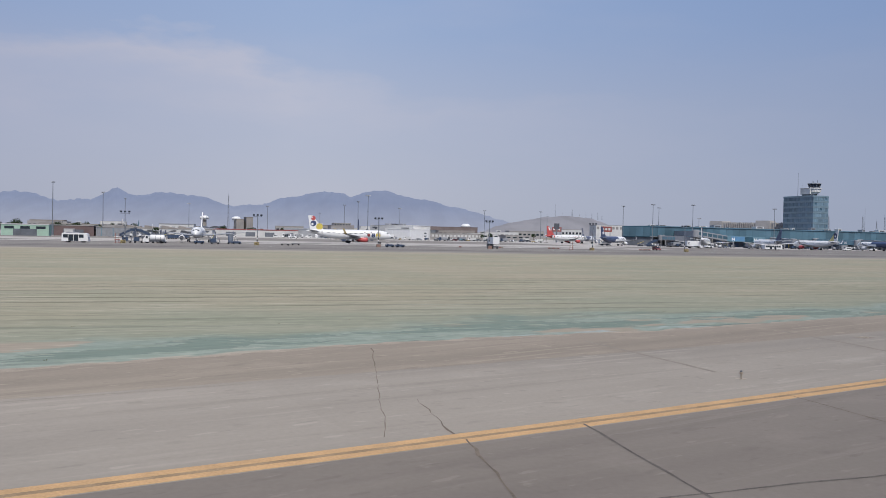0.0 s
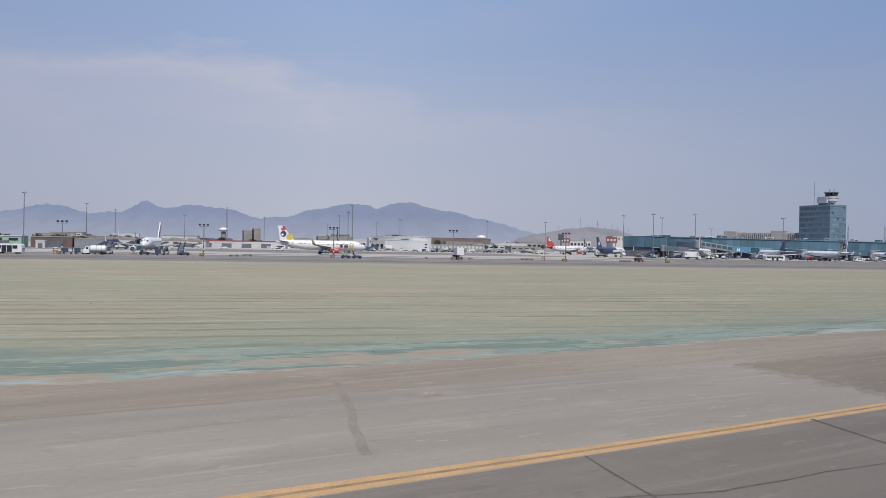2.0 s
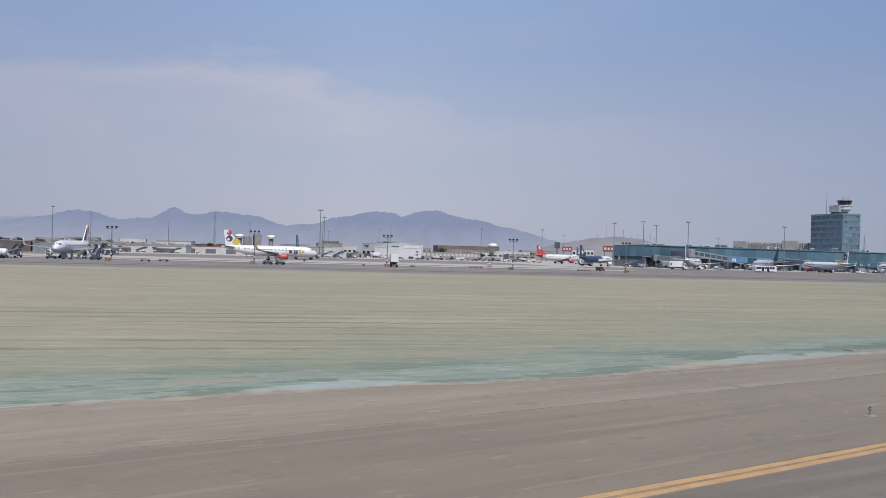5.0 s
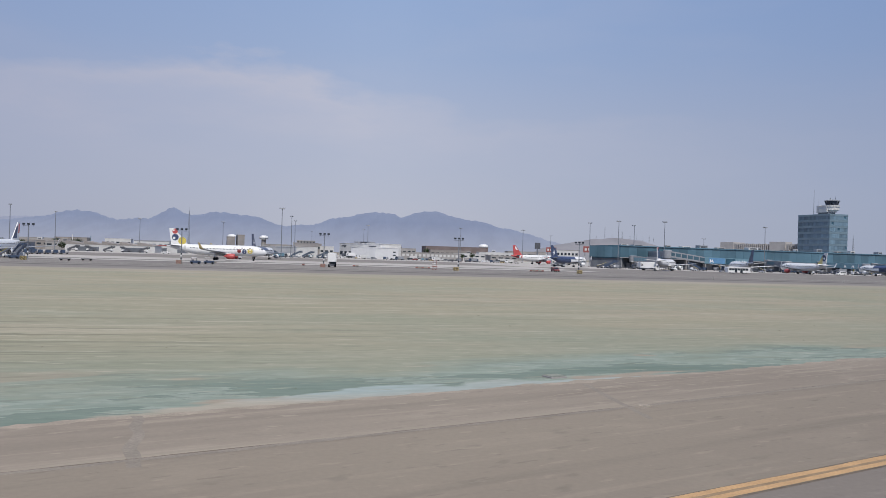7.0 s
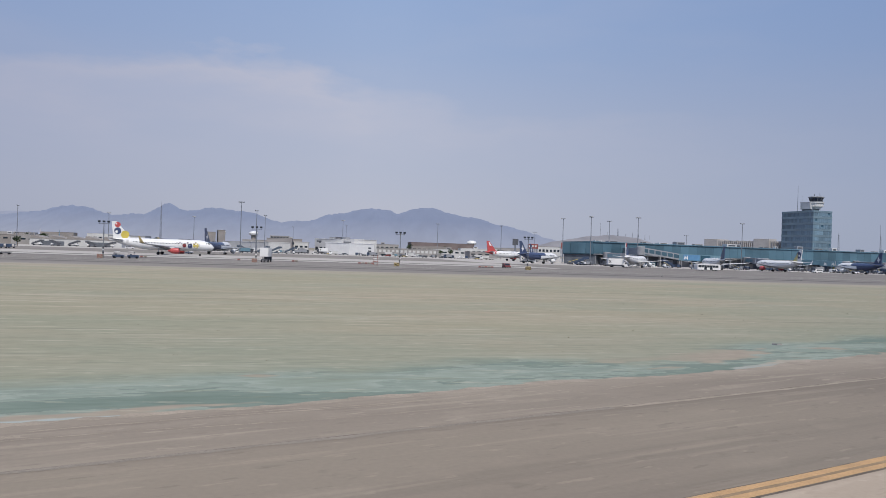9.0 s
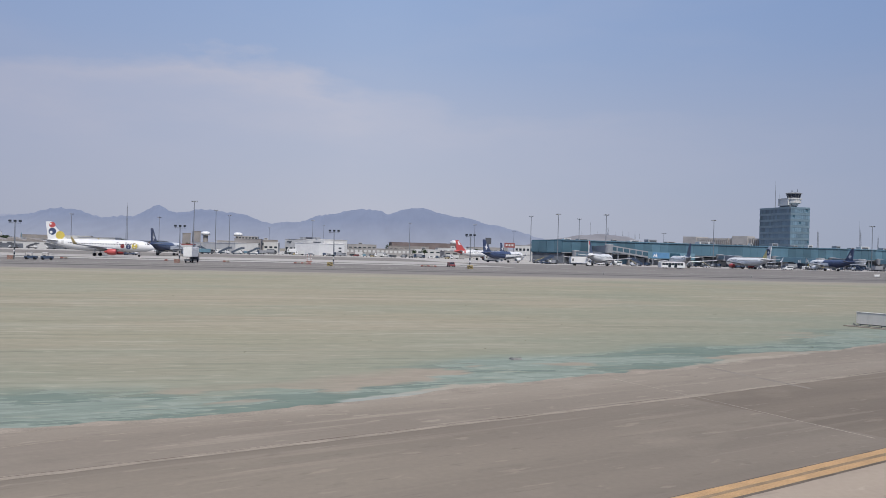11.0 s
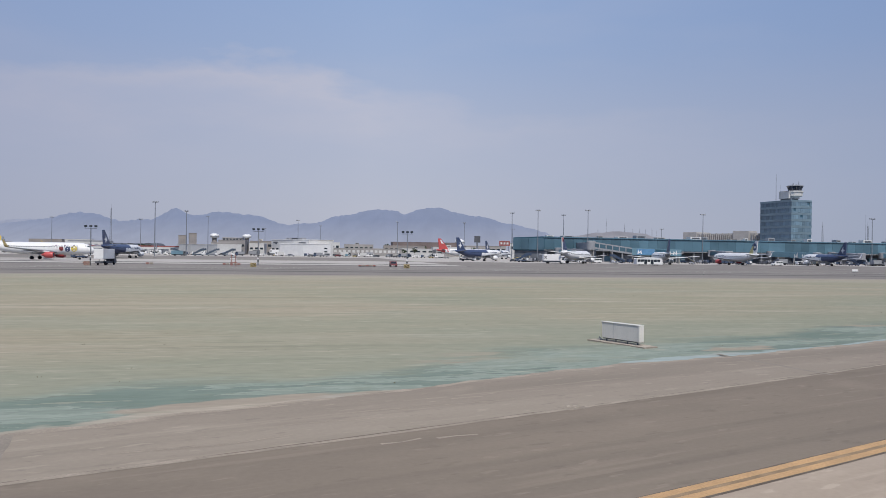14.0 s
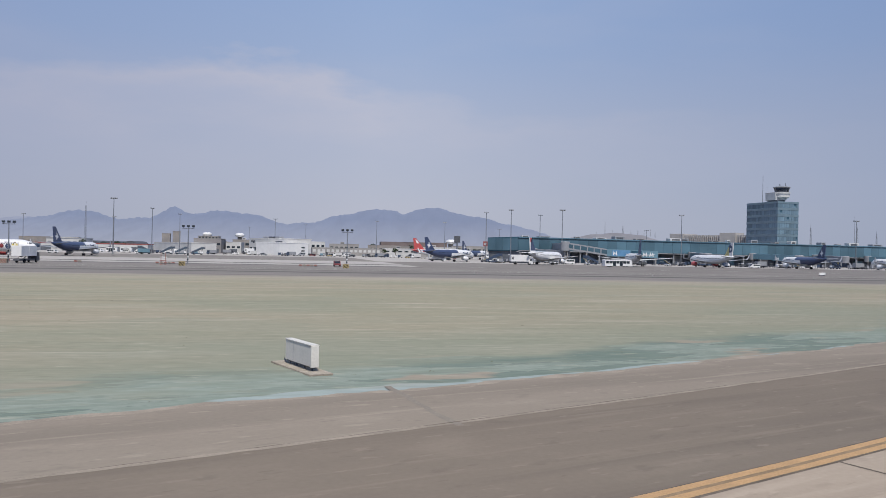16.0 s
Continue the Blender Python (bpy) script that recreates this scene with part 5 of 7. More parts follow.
def barrier_run(x, y, rz, n, body=ORANGE, other=WHITE):
    """Plastic road barriers set end to end: each is a thing."""
    d = Vector((math.cos(radians(rz)), math.sin(radians(rz)), 0))
    for k in range(n):
        p = Vector((x, y, 0)) + d * 1.05 * k
        t = thing("road_barrier", pose(p.x, p.y, 0, 0, 0, rz + 6 * math.sin(k * 2.1 + x)) @ Matrix.Diagonal((0.8, 0.8, 0.75, 1)), "red and white plastic road barrier standing on the taxiway's far edge", "barrier", "plastic road barriers")
        part("body", prism([(-0.58, 0), (-0.55, 0.2), (-0.5, 0.72), (0.5, 0.72), (0.55, 0.2), (0.58, 0)], -0.2, 0.2), (body, other)[k % 2], t)
        part("foot", box(-0.55, 0.55, -0.28, 0.28, 0.0, 0.2, 0.03), DARK, t)


def mast(x, y, high, rz, label="tall slender floodlight mast with lamps on top", heads=4, wide=2.2, r=0.27):
    wide = wide * 0.62
    t = thing("floodlight_mast", pose(x, y, 0, 0, 0, rz), label, "floodlight mast", "apron floodlight masts")
    part("pole", rod((0, 0, 0), (0, 0, high - 0.3), r, r * 0.55, 10), POLE, t)
    part("foot", lathe([(0.1, 0), (r * 2.6, 0), (r * 2.6, 0.5), (r * 1.3, 0.7), (0.1, 0.7)], 12), CEM, t)
    part("head_frame", rod((-wide, 0, high - 0.2), (wide, 0, high - 0.2), 0.13, n=8), POLE, t)
    for k in range(heads):
        xx = -wide + 2 * wide * k / max(1, heads - 1) if heads > 1 else 0
        f = part("floodlight", box(xx - 0.30, xx + 0.30, -0.5, 0.35, high - 0.25, high + 0.30, 0.08), DARK, t)
        part("lens", box(xx - 0.24, xx + 0.24, -0.53, -0.5, high - 0.15, high + 0.22), LAMPG, f)
    return t

# ---------------------------------------------------------------- buildings


def block(name, a, b, depth, high, label, wall, category="building", windows=None, roof=None, parapet=0.5, doors=0, group=""):
    """A building from its front's left and right ground points: wall body, roof, window rows, doors."""
    a, b = Vector((*a, 0)), Vector((*b, 0))
    d = b - a
    w, rz = d.length, math.degrees(math.atan2(d.y, d.x))
    t = thing(name, Matrix.Translation(a) @ pose(0, 0, 0, 0, 0, rz), label, category, group)
    bm = box(0, w, 0, depth, -0.3, high, 0.05)
    part("wall", bm, wall, t)
    part("roof", box(-0.2, w + 0.2, -0.2, depth + 0.2, high, high + parapet, 0.05), roof or wall, t)
    if windows:
        n, z0, z1, m = windows
        for k in range(n):
            x0, pw = w * (k + 0.2) / n, w * 0.6 / n
            q = part("window", box(x0, x0 + pw, -0.10, 0.02, z0, z1, 0.02), m, t)
    for k in range(doors):
        x0, pw = w * (k + 0.25) / doors, w * 0.5 / doors
        part("door", box(x0, x0 + pw, -0.14, 0.02, 0, min(3.4, high * 0.7), 0.03), SHADOWY, t)
    return t


def on_roof(parent_name, x, y, z, sx, sy, sz, rz, material, label="pale rooftop plant box on the building"):
    t = thing("rooftop_unit", pose(x, y, z, 0, 0, rz), label, "rooftop unit", "rooftop units")
    b = part("casing", box(-sx / 2, sx / 2, -sy / 2, sy / 2, 0, sz, 0.08), material, t)
    part("grille", box(-sx * 0.35, sx * 0.35, -sy / 2 - 0.03, -sy / 2, sz * 0.2, sz * 0.75), DARK, b)
    return t


# --- terminal pier: teal glass over an open ground floor
TH = 20.5
TC, TS = math.cos(radians(TH)), math.sin(radians(TH))
term = thing("terminal", pose(165.6, 549, 0, 0, 0, TH), "long terminal pier with a teal glass upper floor over shaded bays", "terminal building")


def term_world(x, y, z=0.0):
    return Vector((165.6 + x * TC - y * TS, 549 + x * TS + y * TC, z))


LONG = 420.0
part("upper_floor", box(0, LONG, 0.4, 26, 6.4, 13.2, 0.05), TEALD, term)
part("roof", box(-0.6, LONG + 0.6, -0.5, 27, 13.2, 13.8, 0.08), TEAL, term)
# solid ground floor, the bays' shade put into its dark colour
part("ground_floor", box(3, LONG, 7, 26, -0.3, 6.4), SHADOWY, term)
part("floor_edge", box(-0.3, LONG, -0.2, 26, 6.0, 6.45, 0.05), GREY, term)
side = part("end_block", prism([(0, 5.8), (0, 13.9), (-20, 13.3), (-20, 5.8)], 0, 24), TEALD, term)
side.matrix_basis = pose(0, 0, 0, 0, 0, -52) @ Matrix.Diagonal((1, 1, 1, 1))
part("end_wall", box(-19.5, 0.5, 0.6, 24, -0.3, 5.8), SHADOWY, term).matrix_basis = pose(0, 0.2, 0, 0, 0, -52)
bm0 = box(0.03, 5.97, 0.05, 0.35, 6.6, 13.1, 0.04)
me_panel = None
for k in range(70):
    if me_panel is None:
        ob = part("glass_panel", bm0, TEAL, term)
        me_panel = ob.data
    else:
        ob = new("glass_panel", me_panel)
        ob.parent = term
    ob.matrix_basis = pose(6.0 * k, 0, 0)
for k in range(4):
    ob = new("glass_panel", me_panel)
    ob.parent = term
    ob.matrix_basis = pose(0, 0, 0, 0, 0, -52) @ pose(-20 + 5.0 * k, -0.45, -0.2) @ Matrix.Diagonal((0.82, 1, 1, 1))
for k in range(36):
    part("column", box(1 + 12 * k, 1.8 + 12 * k, 0.6, 1.4, -0.3, 6.1, 0.08), GREY, term)
for k in range(34):
    part("bay_wall", box(4.5 + 12 * k, 10.5 + 12 * k, 5.5, 7.02, 0, 3.2 + (k * 7 % 3), 0.05), (GREY, CEM, BLUE, SPAN)[k * 5 % 4], term)
rnd = random.Random(4)
for k in range(26):
    p = term_world(8 + 15.5 * k + rnd.uniform(-4, 4), rnd.uniform(5, 20), 13.8)
    on_roof("", p.x, p.y, p.z, rnd.uniform(2, 8), rnd.uniform(2, 5), rnd.uniform(0.8, 2.2), TH, (STUCCO, GREY, CEM)[k % 3])


def jet_bridge(x, reach, swing, label, body, logo=False):
    """A boarding bridge: rotunda at the pier, sloping tunnel, cab on wheels."""
    p = term_world(x, -1.5)
    t = thing("jet_bridge", pose(p.x, p.y, 0, 0, 0, TH - 90 + swing), label, "boarding bridge", "boarding bridges")
    part("rotunda", lathe([(0.1, 3.9), (2.2, 3.9), (2.2, 7.4), (2.0, 7.7), (0.1, 7.7)], 18), GREY, t)
    part("rotunda_column", rod((0, 0, 0), (0, 0, 4), 0.6), CEM, t)
    tn = part("tunnel", prism([(1.5, 4.2), (1.5, 7.3), (reach * 0.55, 6.9), (reach * 0.55, 3.9)], -1.5, 1.5), body, t)
    part("outer_tunnel", prism([(reach * 0.5, 3.6), (reach * 0.5, 7.2), (reach, 6.6), (reach, 3.2)], -1.75, 1.75), body, t)
    for s in (-1, 1):
        for k in range(5):
            x0 = reach * (0.08 + 0.085 * k)
            part("side_panel", box(x0, x0 + reach * 0.07, s * 1.51 - 0.02, s * 1.51 + 0.02, 4.6, 6.5), SPAN if not logo else body, tn)
        if logo:
            for k, (dx, dz) in enumerate(((-2.0, 0), (0.0, 0), (3.2, 0.1), (5.2, 0.1))):
                bm = prism([(-0.9, -1.1), (-0.55, 0.9), (0.0, -0.3), (0.55, 0.9), (0.9, -1.1), (0.45, -1.1), (0.3, -0.1), (0, -0.9), (-0.3, -0.1), (-0.45, -1.1)], s * 1.77 - 0.02, s * 1.77 + 0.02)
                bmesh.ops.transform(bm, matrix=Matrix.Translation((reach * 0.68 + dx, 0, 5.0 + dz)), verts=bm.verts)
                if k % 2 == 0:
                    part("white_mark", bm, WHITE, t, "plain white zigzag shape")
                else:
                    bm.free()
    cabm = lathe([(0.1, 3.0), (2.3, 3.0), (2.4, 6.7), (2.1, 7.0), (0.1, 7.1)], 14, m=Matrix.Translation((reach + 1.2, 0, 0)))
    part("cab", cabm, GREY, t)
    for s in (-1.2, 1.2):
        part("leg", box(reach * 0.75 - 0.25, reach * 0.75 + 0.25, s - 0.25, s + 0.25, 0.6, 4.0, 0.04), YELLOW if s > 0 else GREY, t)
        wheel(t, reach * 0.75, s, 0.6, 0.4)
    part("service_stair", prism([(reach + 0.4, 3.2), (reach + 3.8, 0.1), (reach + 4.2, 0.1), (reach + 1.2, 3.4)], 2.4, 3.2), STEEL, t)
    return t


for x, reach, swing, body, logo, lab in ((8, 24, 18, GREY, False, "grey boarding bridge reaching from the terminal pier"),
                                         (108, 26, -16, GREY, False, "grey boarding bridge reaching from the terminal pier"), (150, 30, 14, SPAN, True, "blue-grey boarding bridge with white zigzag marks"), (196, 28, -10, GREY, False, "grey boarding bridge reaching from the terminal pier"), (236, 28, 12, SPAN, True, "blue-grey boarding bridge with white zigzag marks")):
    jet_bridge(x, reach, swing, lab, body, logo)

# --- raised boarding walkway that slopes down past the pier's face
wk = thing("boarding_walkway", pose(188.7, 526, 0, 0, 0, 6), "raised grey-blue boarding walkway sloping down, with a bright blue panel", "boarding walkway")
part("upper_tunnel", prism([(0, 7.4), (0, 11.0), (22, 7.9), (22, 4.4)], -1.6, 1.6), GREY, wk)
part("lower_tunnel", prism([(21.5, 4.2), (21.5, 8.0), (48, 7.4), (48, 3.8)], -1.7, 1.7), SPAN, wk)
for s in (-1, 1):
    for k in range(6):
        x0 = 0.8 + 3.55 * k
        z0 = 7.4 - 3.0 * (x0 + 0.2) / 22
        part("side_glass", prism([(x0, z0 + 0.9), (x0, z0 + 2.9), (x0 + 3.0, z0 + 2.5), (x0 + 3.0, z0 + 0.5)], s * 1.62 - 0.02, s * 1.62 + 0.02), TEAL, wk)
    part("blue_panel", box(24, 33.5, s * 1.73 - 0.02, s * 1.73 + 0.02, 4.4, 7.5), SKYBLUE, wk, "bright blue advertising panel")
    part("dark_panel", box(34, 39.5, s * 1.73 - 0.02, s * 1.73 + 0.02, 4.2, 7.3), TEALD, wk)
    for x0, z0 in ((25.6, 5.9), (41.2, 5.6), (44.6, 5.6)):
        bm = prism([(-1.2, -1.1), (-0.75, 1.1), (0.0, -0.2), (0.75, 1.1), (1.2, -1.1), (0.6, -1.1), (0.4, -0.1), (0, -0.9), (-0.4, -0.1), (-0.6, -1.1)], s * 1.77 - 0.02, s * 1.77 + 0.02)
        bmesh.ops.transform(bm, matrix=Matrix.Translation((x0, 0, z0)), verts=bm.verts)
        part("white_mark", bm, WHITE, wk, "plain white zigzag shape")
for x0, h_ in ((1.0, 7.4), (11, 6.1), (22, 4.5), (36, 4.0), (47, 3.8)):
    for s in (-1.2, 1.2):
        part("column", box(x0 - 0.3, x0 + 0.3, s - 0.3, s + 0.3, 0, h_, 0.05), CEM, wk)
part("rotunda", lathe([(0.1, 6.6), (2.4, 6.6), (2.4, 11.0), (2.2, 11.4), (0.1, 11.4)], 18), GREY, wk)
part("rotunda_column", rod((0, 0, 0), (0, 0, 6.8), 0.7), CEM, wk)
part("link_to_pier", box(-1.5, 1.5, 2.0, 32, 7.0, 10.6, 0.05), GREY, wk)

# --- control tower on its office block
OH = 21.0
OC, OS = math.cos(radians(OH)), math.sin(radians(OH))
office = thing("office_tower", pose(356.4, 704.3, 0, 0, 0, OH), "eight-storey blue-green glass office block below the control tower", "office building")
FW, FD, HH = 18.5, 34.0, 46.0
part("core", box(0.25, FW - 0.25, 0.25, FD - 0.25, -0.3, HH - 0.3), TEALD, office)
part("roof_edge", box(-0.1, FW + 0.1, -0.1, FD + 0.1, HH - 1.2, HH + 0.3, 0.08), TSPAN, office)
pane_f = pane_s = None
rnd = random.Random(8)
for fl in range(9):
    z0 = 1.5 + fl * (HH - 2.6) / 9
    hgt = (HH - 2.6) / 9
    part("spandrel", box(-0.05, FW + 0.05, -0.05, FD + 0.05, z0, z0 + hgt * 0.36, 0.03), TSPAN, office)
    for k in range(9):
        if pane_f is None:
            ob = part("pane", box(0.06, FW / 9 - 0.06, 0.06, 0.24, 0, hgt * 0.62), TGLASS, office)
            pane_f = ob.data
        else:
            ob = new("pane", pane_f)
            ob.parent = office
        tilt = -9 if rnd.random() < 0.08 else 0
        ob.matrix_basis = pose(k * FW / 9, 0, z0 + hgt * 0.37, tilt, 0, 0)
    for k in range(16):
        if pane_s is None:
            ob = part("pane", box(0.06, 0.24, 0.06, FD / 16 - 0.06, 0, hgt * 0.62), TGLASS, office)
            pane_s = ob.data
        else:
            ob = new("pane", pane_s)
            ob.parent = office
        ob.matrix_basis = pose(0, k * FD / 16, z0 + hgt * 0.37)
tower = thing("control_tower", pose(356.4 + 9.5 * OC - 13 * OS, 704.3 + 9.5 * OS + 13 * OC, HH + 0.3, 0, 0, OH), "white control tower cab with dark slanted glass on the office roof", "control tower")
# the shade of the recess below the block, put in as a dark box
part("base_band", box(-3.6, 3.4, -5.2, 5.4, 0, 1.7), SHADOWY, tower, "dark band painting the recess shade under the white block")
part("equipment_block", box(-4.6, 3.6, -4.6, 6.4, 1.6, 7.0, 0.12), STUCCO, tower)
part("roof_curb", box(-4.8, 3.8, -4.8, 6.6, 7.0, 7.35, 0.06), STUCCO, tower)
part("grille", box(-3.2, -0.8, -4.66, -4.58, 3.0, 5.6), GREY, tower)
CAB = Matrix.Translation((1.6, -3.6, 0))
part("drum", lathe([(0.2, 1.6), (3.4, 1.6), (3.4, 2.6), (5.5, 3.6), (5.5, 6.2), (4.4, 6.6), (0.2, 6.6)], 16, m=CAB), STUCCO, tower)
part("balcony", lathe([(0.2, 6.2), (6.0, 6.2), (6.0, 7.2), (5.85, 7.2), (5.8, 6.4), (0.2, 6.5)], 20, m=CAB), STUCCO, tower)
cab_ = part("cab", lathe([(0.2, 6.6), (4.5, 6.6), (4.7, 7.7), (0.2, 7.7)], 12, m=CAB), GREY, tower)
part("core", lathe([(0.2, 7.7), (1.6, 7.7), (1.6, 10.9), (0.2, 10.9)], 10, m=CAB), DARK, tower)
for k in range(12):
    a0, a1 = 2 * math.pi * (k + 0.05) / 12, 2 * math.pi * (k + 0.95) / 12
    bm = bmesh.new()
    bm.faces.new([bm.verts.new((1.6 + r * math.cos(a), -3.6 + r * math.sin(a), z)) for r, z, a in ((4.7, 7.7, a0), (4.7, 7.7, a1), (5.6, 10.7, a1), (5.6, 10.7, a0))])
    bmesh.ops.solidify(bm, geom=bm.faces[:], thickness=0.12)
    part("pane", bm, CABGLASS, cab_)
    a2 = 2 * math.pi * k / 12
    part("mullion", rod((1.6 + 4.72 * math.cos(a2), -3.6 + 4.72 * math.sin(a2), 7.7), (1.6 + 5.62 * math.cos(a2), -3.6 + 5.62 * math.sin(a2), 10.7), 0.09, n=5), GREY, cab_)
part("cab_roof", lathe([(0.2, 10.7), (6.0, 10.7), (6.1, 11.2), (4.8, 11.7), (2.0, 12.2), (0.2, 12.3)], 18, m=CAB), GREY, tower)
part("aerial", rod((4.2, -4.6, 11.3), (4.2, -4.6, 14.6), 0.22, 0.16, 6), POLE, tower)
part("aerial", rod((5.4, -3.4, 11.2), (5.4, -3.4, 14.2), 0.22, 0.16, 6), POLE, tower)
part("aerial", rod((0.4, -3.0, 12.0), (0.4, -3.0, 13.6), 0.4, 0.3, 8), POLE, tower)


def aerial(x, y, z0, high, r=0.25, label="thin lattice radio aerial against the sky", lattice=True):
    t = thing("radio_mast", pose(x, y, z0, 0, 0, 20), label, "radio mast", "radio masts")
    if not lattice:
        part("pole", rod((0, 0, 0), (0, 0, high), r, r * 0.4, 7), POLE, t)
        return t
    w = r * 2.0
    for sx, sy in ((-w, -w), (w, -w), (0, w)):
        part("leg", rod((sx, sy, 0), (sx * 0.3, sy * 0.3, high), r * 0.30, r * 0.18, 5), POLE, t)
    bm = bmesh.new()
    n = max(6, int(high / 2.2))
    for k in range(n):
        f0, f1 = 1 - 0.7 * k / n, 1 - 0.7 * (k + 1) / n
        rod((-w * f0, -w * f0, high * k / n), (w * f1, -w * f1, high * (k + 1) / n), r * 0.14, n=4, bm=bm)
        rod((w * f0, -w * f0, high * k / n), (0, w * f1, high * (k + 1) / n), r * 0.14, n=4, bm=bm)
    part("bracing", bm, POLE, t)
    part("spike", rod((0, 0, high), (0, 0, high * 1.08), r * 0.15, n=5), POLE, t)
    return t


for fx, fy, h_, r_ in ((4.0, 21.3, 21, 0.24), (4.0, 16.6, 12, 0.11)):
    aerial(356.4 + fx * OC - fy * OS, 704.3 + fx * OS + fy * OC, HH + 0.3, h_, r_, "tall whip aerial on the office roof", lattice=False)

# --- hotel behind the pier: ribbed grey-beige slab
HOTELW = mat("ribbed_pale_concrete", (0.47, 0.45, 0.435), 0.85, grain=0.12, amount=0.16)
hotel = thing("hotel", pose(303, 806, 0, 0, 0, -46), "grey-beige concrete hotel with vertical ribs behind the terminal", "hotel")
part("wall", box(0, 84, 0, 20, -0.3, 22.6), HOTELW, hotel)
part("end_tower", box(-1, 12, -1, 20, -0.3, 24.0, 0.1), HOTELW, hotel)
part("stair_tower", box(46, 60, -1.4, 12, -0.3, 24.6, 0.1), HOTELW, hotel)
for k in range(36):
    if 46 < 15 + k * 1.9 < 62:
        continue
    part("rib", box(15 + k * 1.9, 15.7 + k * 1.9, -0.75, 0.02, 0, 22.0 + 0.5 * (k % 3), 0.04), HOTELW, hotel)
    part("window", box(15.85 + k * 1.9, 16.75 + k * 1.9, -0.12, 0.02, 3, 21), TANWALL, hotel)

GREYW = mat("grey_rendered_wall", (0.33, 0.31, 0.30), 0.85, grain=0.1, amount=0.2)
# --- cargo sheds and offices left of the pier
rnd = random.Random(11)
co = block("cargo_office", (-35, 712), (2.6, 677), 22, 11.4, "white cargo office with dark lettering bars and roof plant", STUCCO, windows=(9, 2.5, 5.2, GLASS), doors=4)
for x0, x1, z0, z1 in ((3, 9, 9.2, 10.2), (6, 8, 8.3, 9.2), (38, 47, 9.0, 9.9)):
    part("name_bar", box(x0, x1, -0.16, 0.0, z0, z1), DARK, co, "plain dark bar in place of lettering")
for k in range(4):
    part("pilaster", box(22 + 2.6 * k, 23.2 + 2.6 * k, -0.7, 0.05, 0, 8.6, 0.06), WHITE, co)
for k, (x0, w0) in enumerate(((14, 5), (22, 4), (30, 6))):
    part("roof_unit", box(x0, x0 + w0, 4, 8, 11.8, 13.3, 0.08), DARK if k == 1 else GREY, co)
cw = block("white_warehouse", (0.5, 668), (16, 690), 26, 8.3, "plain white warehouse with two small windows", WHITE, windows=None)
for k in range(2):
    part("window", box(20.5 + 0 * k, 23.5, -0.12, 0.02, 2.6 + 2.4 * k, 3.5 + 2.4 * k), GLASS, cw)
block("tan_cargo_building", (-66, 680), (-47, 684), 26, 10.4, "grey-tan cargo building with a setback roof floor", GREYW, windows=(5, 6.0, 7.6, GLASS), doors=3)
block("roof_storey", (-64, 683), (-50, 686), 16, 12.2, "dark glazed top storey above the cargo building", CEM, windows=(6, 10.6, 11.9, GLASS))
block("white_annex", (-49, 700), (-38, 702), 20, 8.2, "small white annex beside the cargo building", STUCCO, windows=(3, 4, 5.5, GLASS), doors=1)
block("long_white_wall_building", (-111, 715), (-57, 652), 18, 7.0, "long plain white-walled warehouse", STUCCO, doors=0, windows=None)
block("low_beige_hall", (12, 720), (66, 740), 24, 5.6, "long low grey hall with a flat roof", CEM, windows=(16, 2.6, 4.6, STUCCO), roof=CEM, doors=0)
block("brown_hangar", (10, 1113), (92, 1128), 50, 15.0, "wide brown brick hangar far behind the apron", BROWN, windows=None, roof=BROWN)
# inner shade of the open doorway, put in as a solid dark block
block("hangar_doorway", (22, 1106), (50, 1110), 20, 10, "dark solid block for the hangar's open doorway, its inner shade painted", SHADOWY)
block("red_roof_shed", (-163, 640), (-90, 657), 20, 5.0, "long white shed under a thin faded red roof", STUCCO, roof=ROOFRED, parapet=0.75, doors=5)
saw = block("sawtooth_shed", (-206, 598), (-146, 606), 18, 4.4, "low white shed with a brown sawtooth roof and two dark doors", STUCCO, roof=CEM, parapet=0.2, doors=2)
for k in range(5):
    part("roof_tooth", prism([(0.4 + 12 * k, 4.6), (0.4 + 12 * k, 7.0), (12.2 + 12 * k, 4.9), (12.2 + 12 * k, 4.6)], 0.5, 17.5), TANWALL, saw)
block("white_hall", (-246, 800), (-214, 806), 24, 9.0, "white hall with a pale roof", STUCCO, roof=GREY, parapet=1.0, windows=(6, 5.4, 7.0, GREY))
block("distant_white_block", (-430, 1130), (-398, 1140), 20, 13, "distant white flat-roofed block", STUCCO, windows=(5, 7, 9, GLASS))
block("pale_green_house", (-200, 408), (-179, 413), 12, 5.4, "pale green two-storey airport building with white trim", GREEN, windows=(3, 3.4, 4.7, GLASS), roof=STUCCO, doors=1)
block("brown_shed", (-192, 447), (-172, 452), 18, 5.4, "dull brown flat-roofed shed on the apron's edge", mat("dull_brown_wall", (0.20, 0.145, 0.14), 0.8, grain=0.2, amount=0.2), roof=CEM, doors=1)
ws = block("ribbed_shed", (-171, 452), (-152, 456), 14, 4.8, "blue-grey ribbed metal shed beside boarding stairs", GREY, roof=CEM)
for k in range(16):
    part("rib", box(0.4 + 1.2 * k, 0.75 + 1.2 * k, -0.2, 0.02, 0, 4.7, 0.02), SPAN if k % 5 == 2 else GREY, ws)
block("guard_hut", (-168, 405), (-164, 406), 4, 3.4, "small white guard hut with a brown door", STUCCO, doors=1)
block("red_sign_building", (152, 809), (172, 806), 16, 12.0, "white building with small windows beyond the pier", STUCCO, windows=(6, 7.5, 9.6, GLASS), roof=CEM)


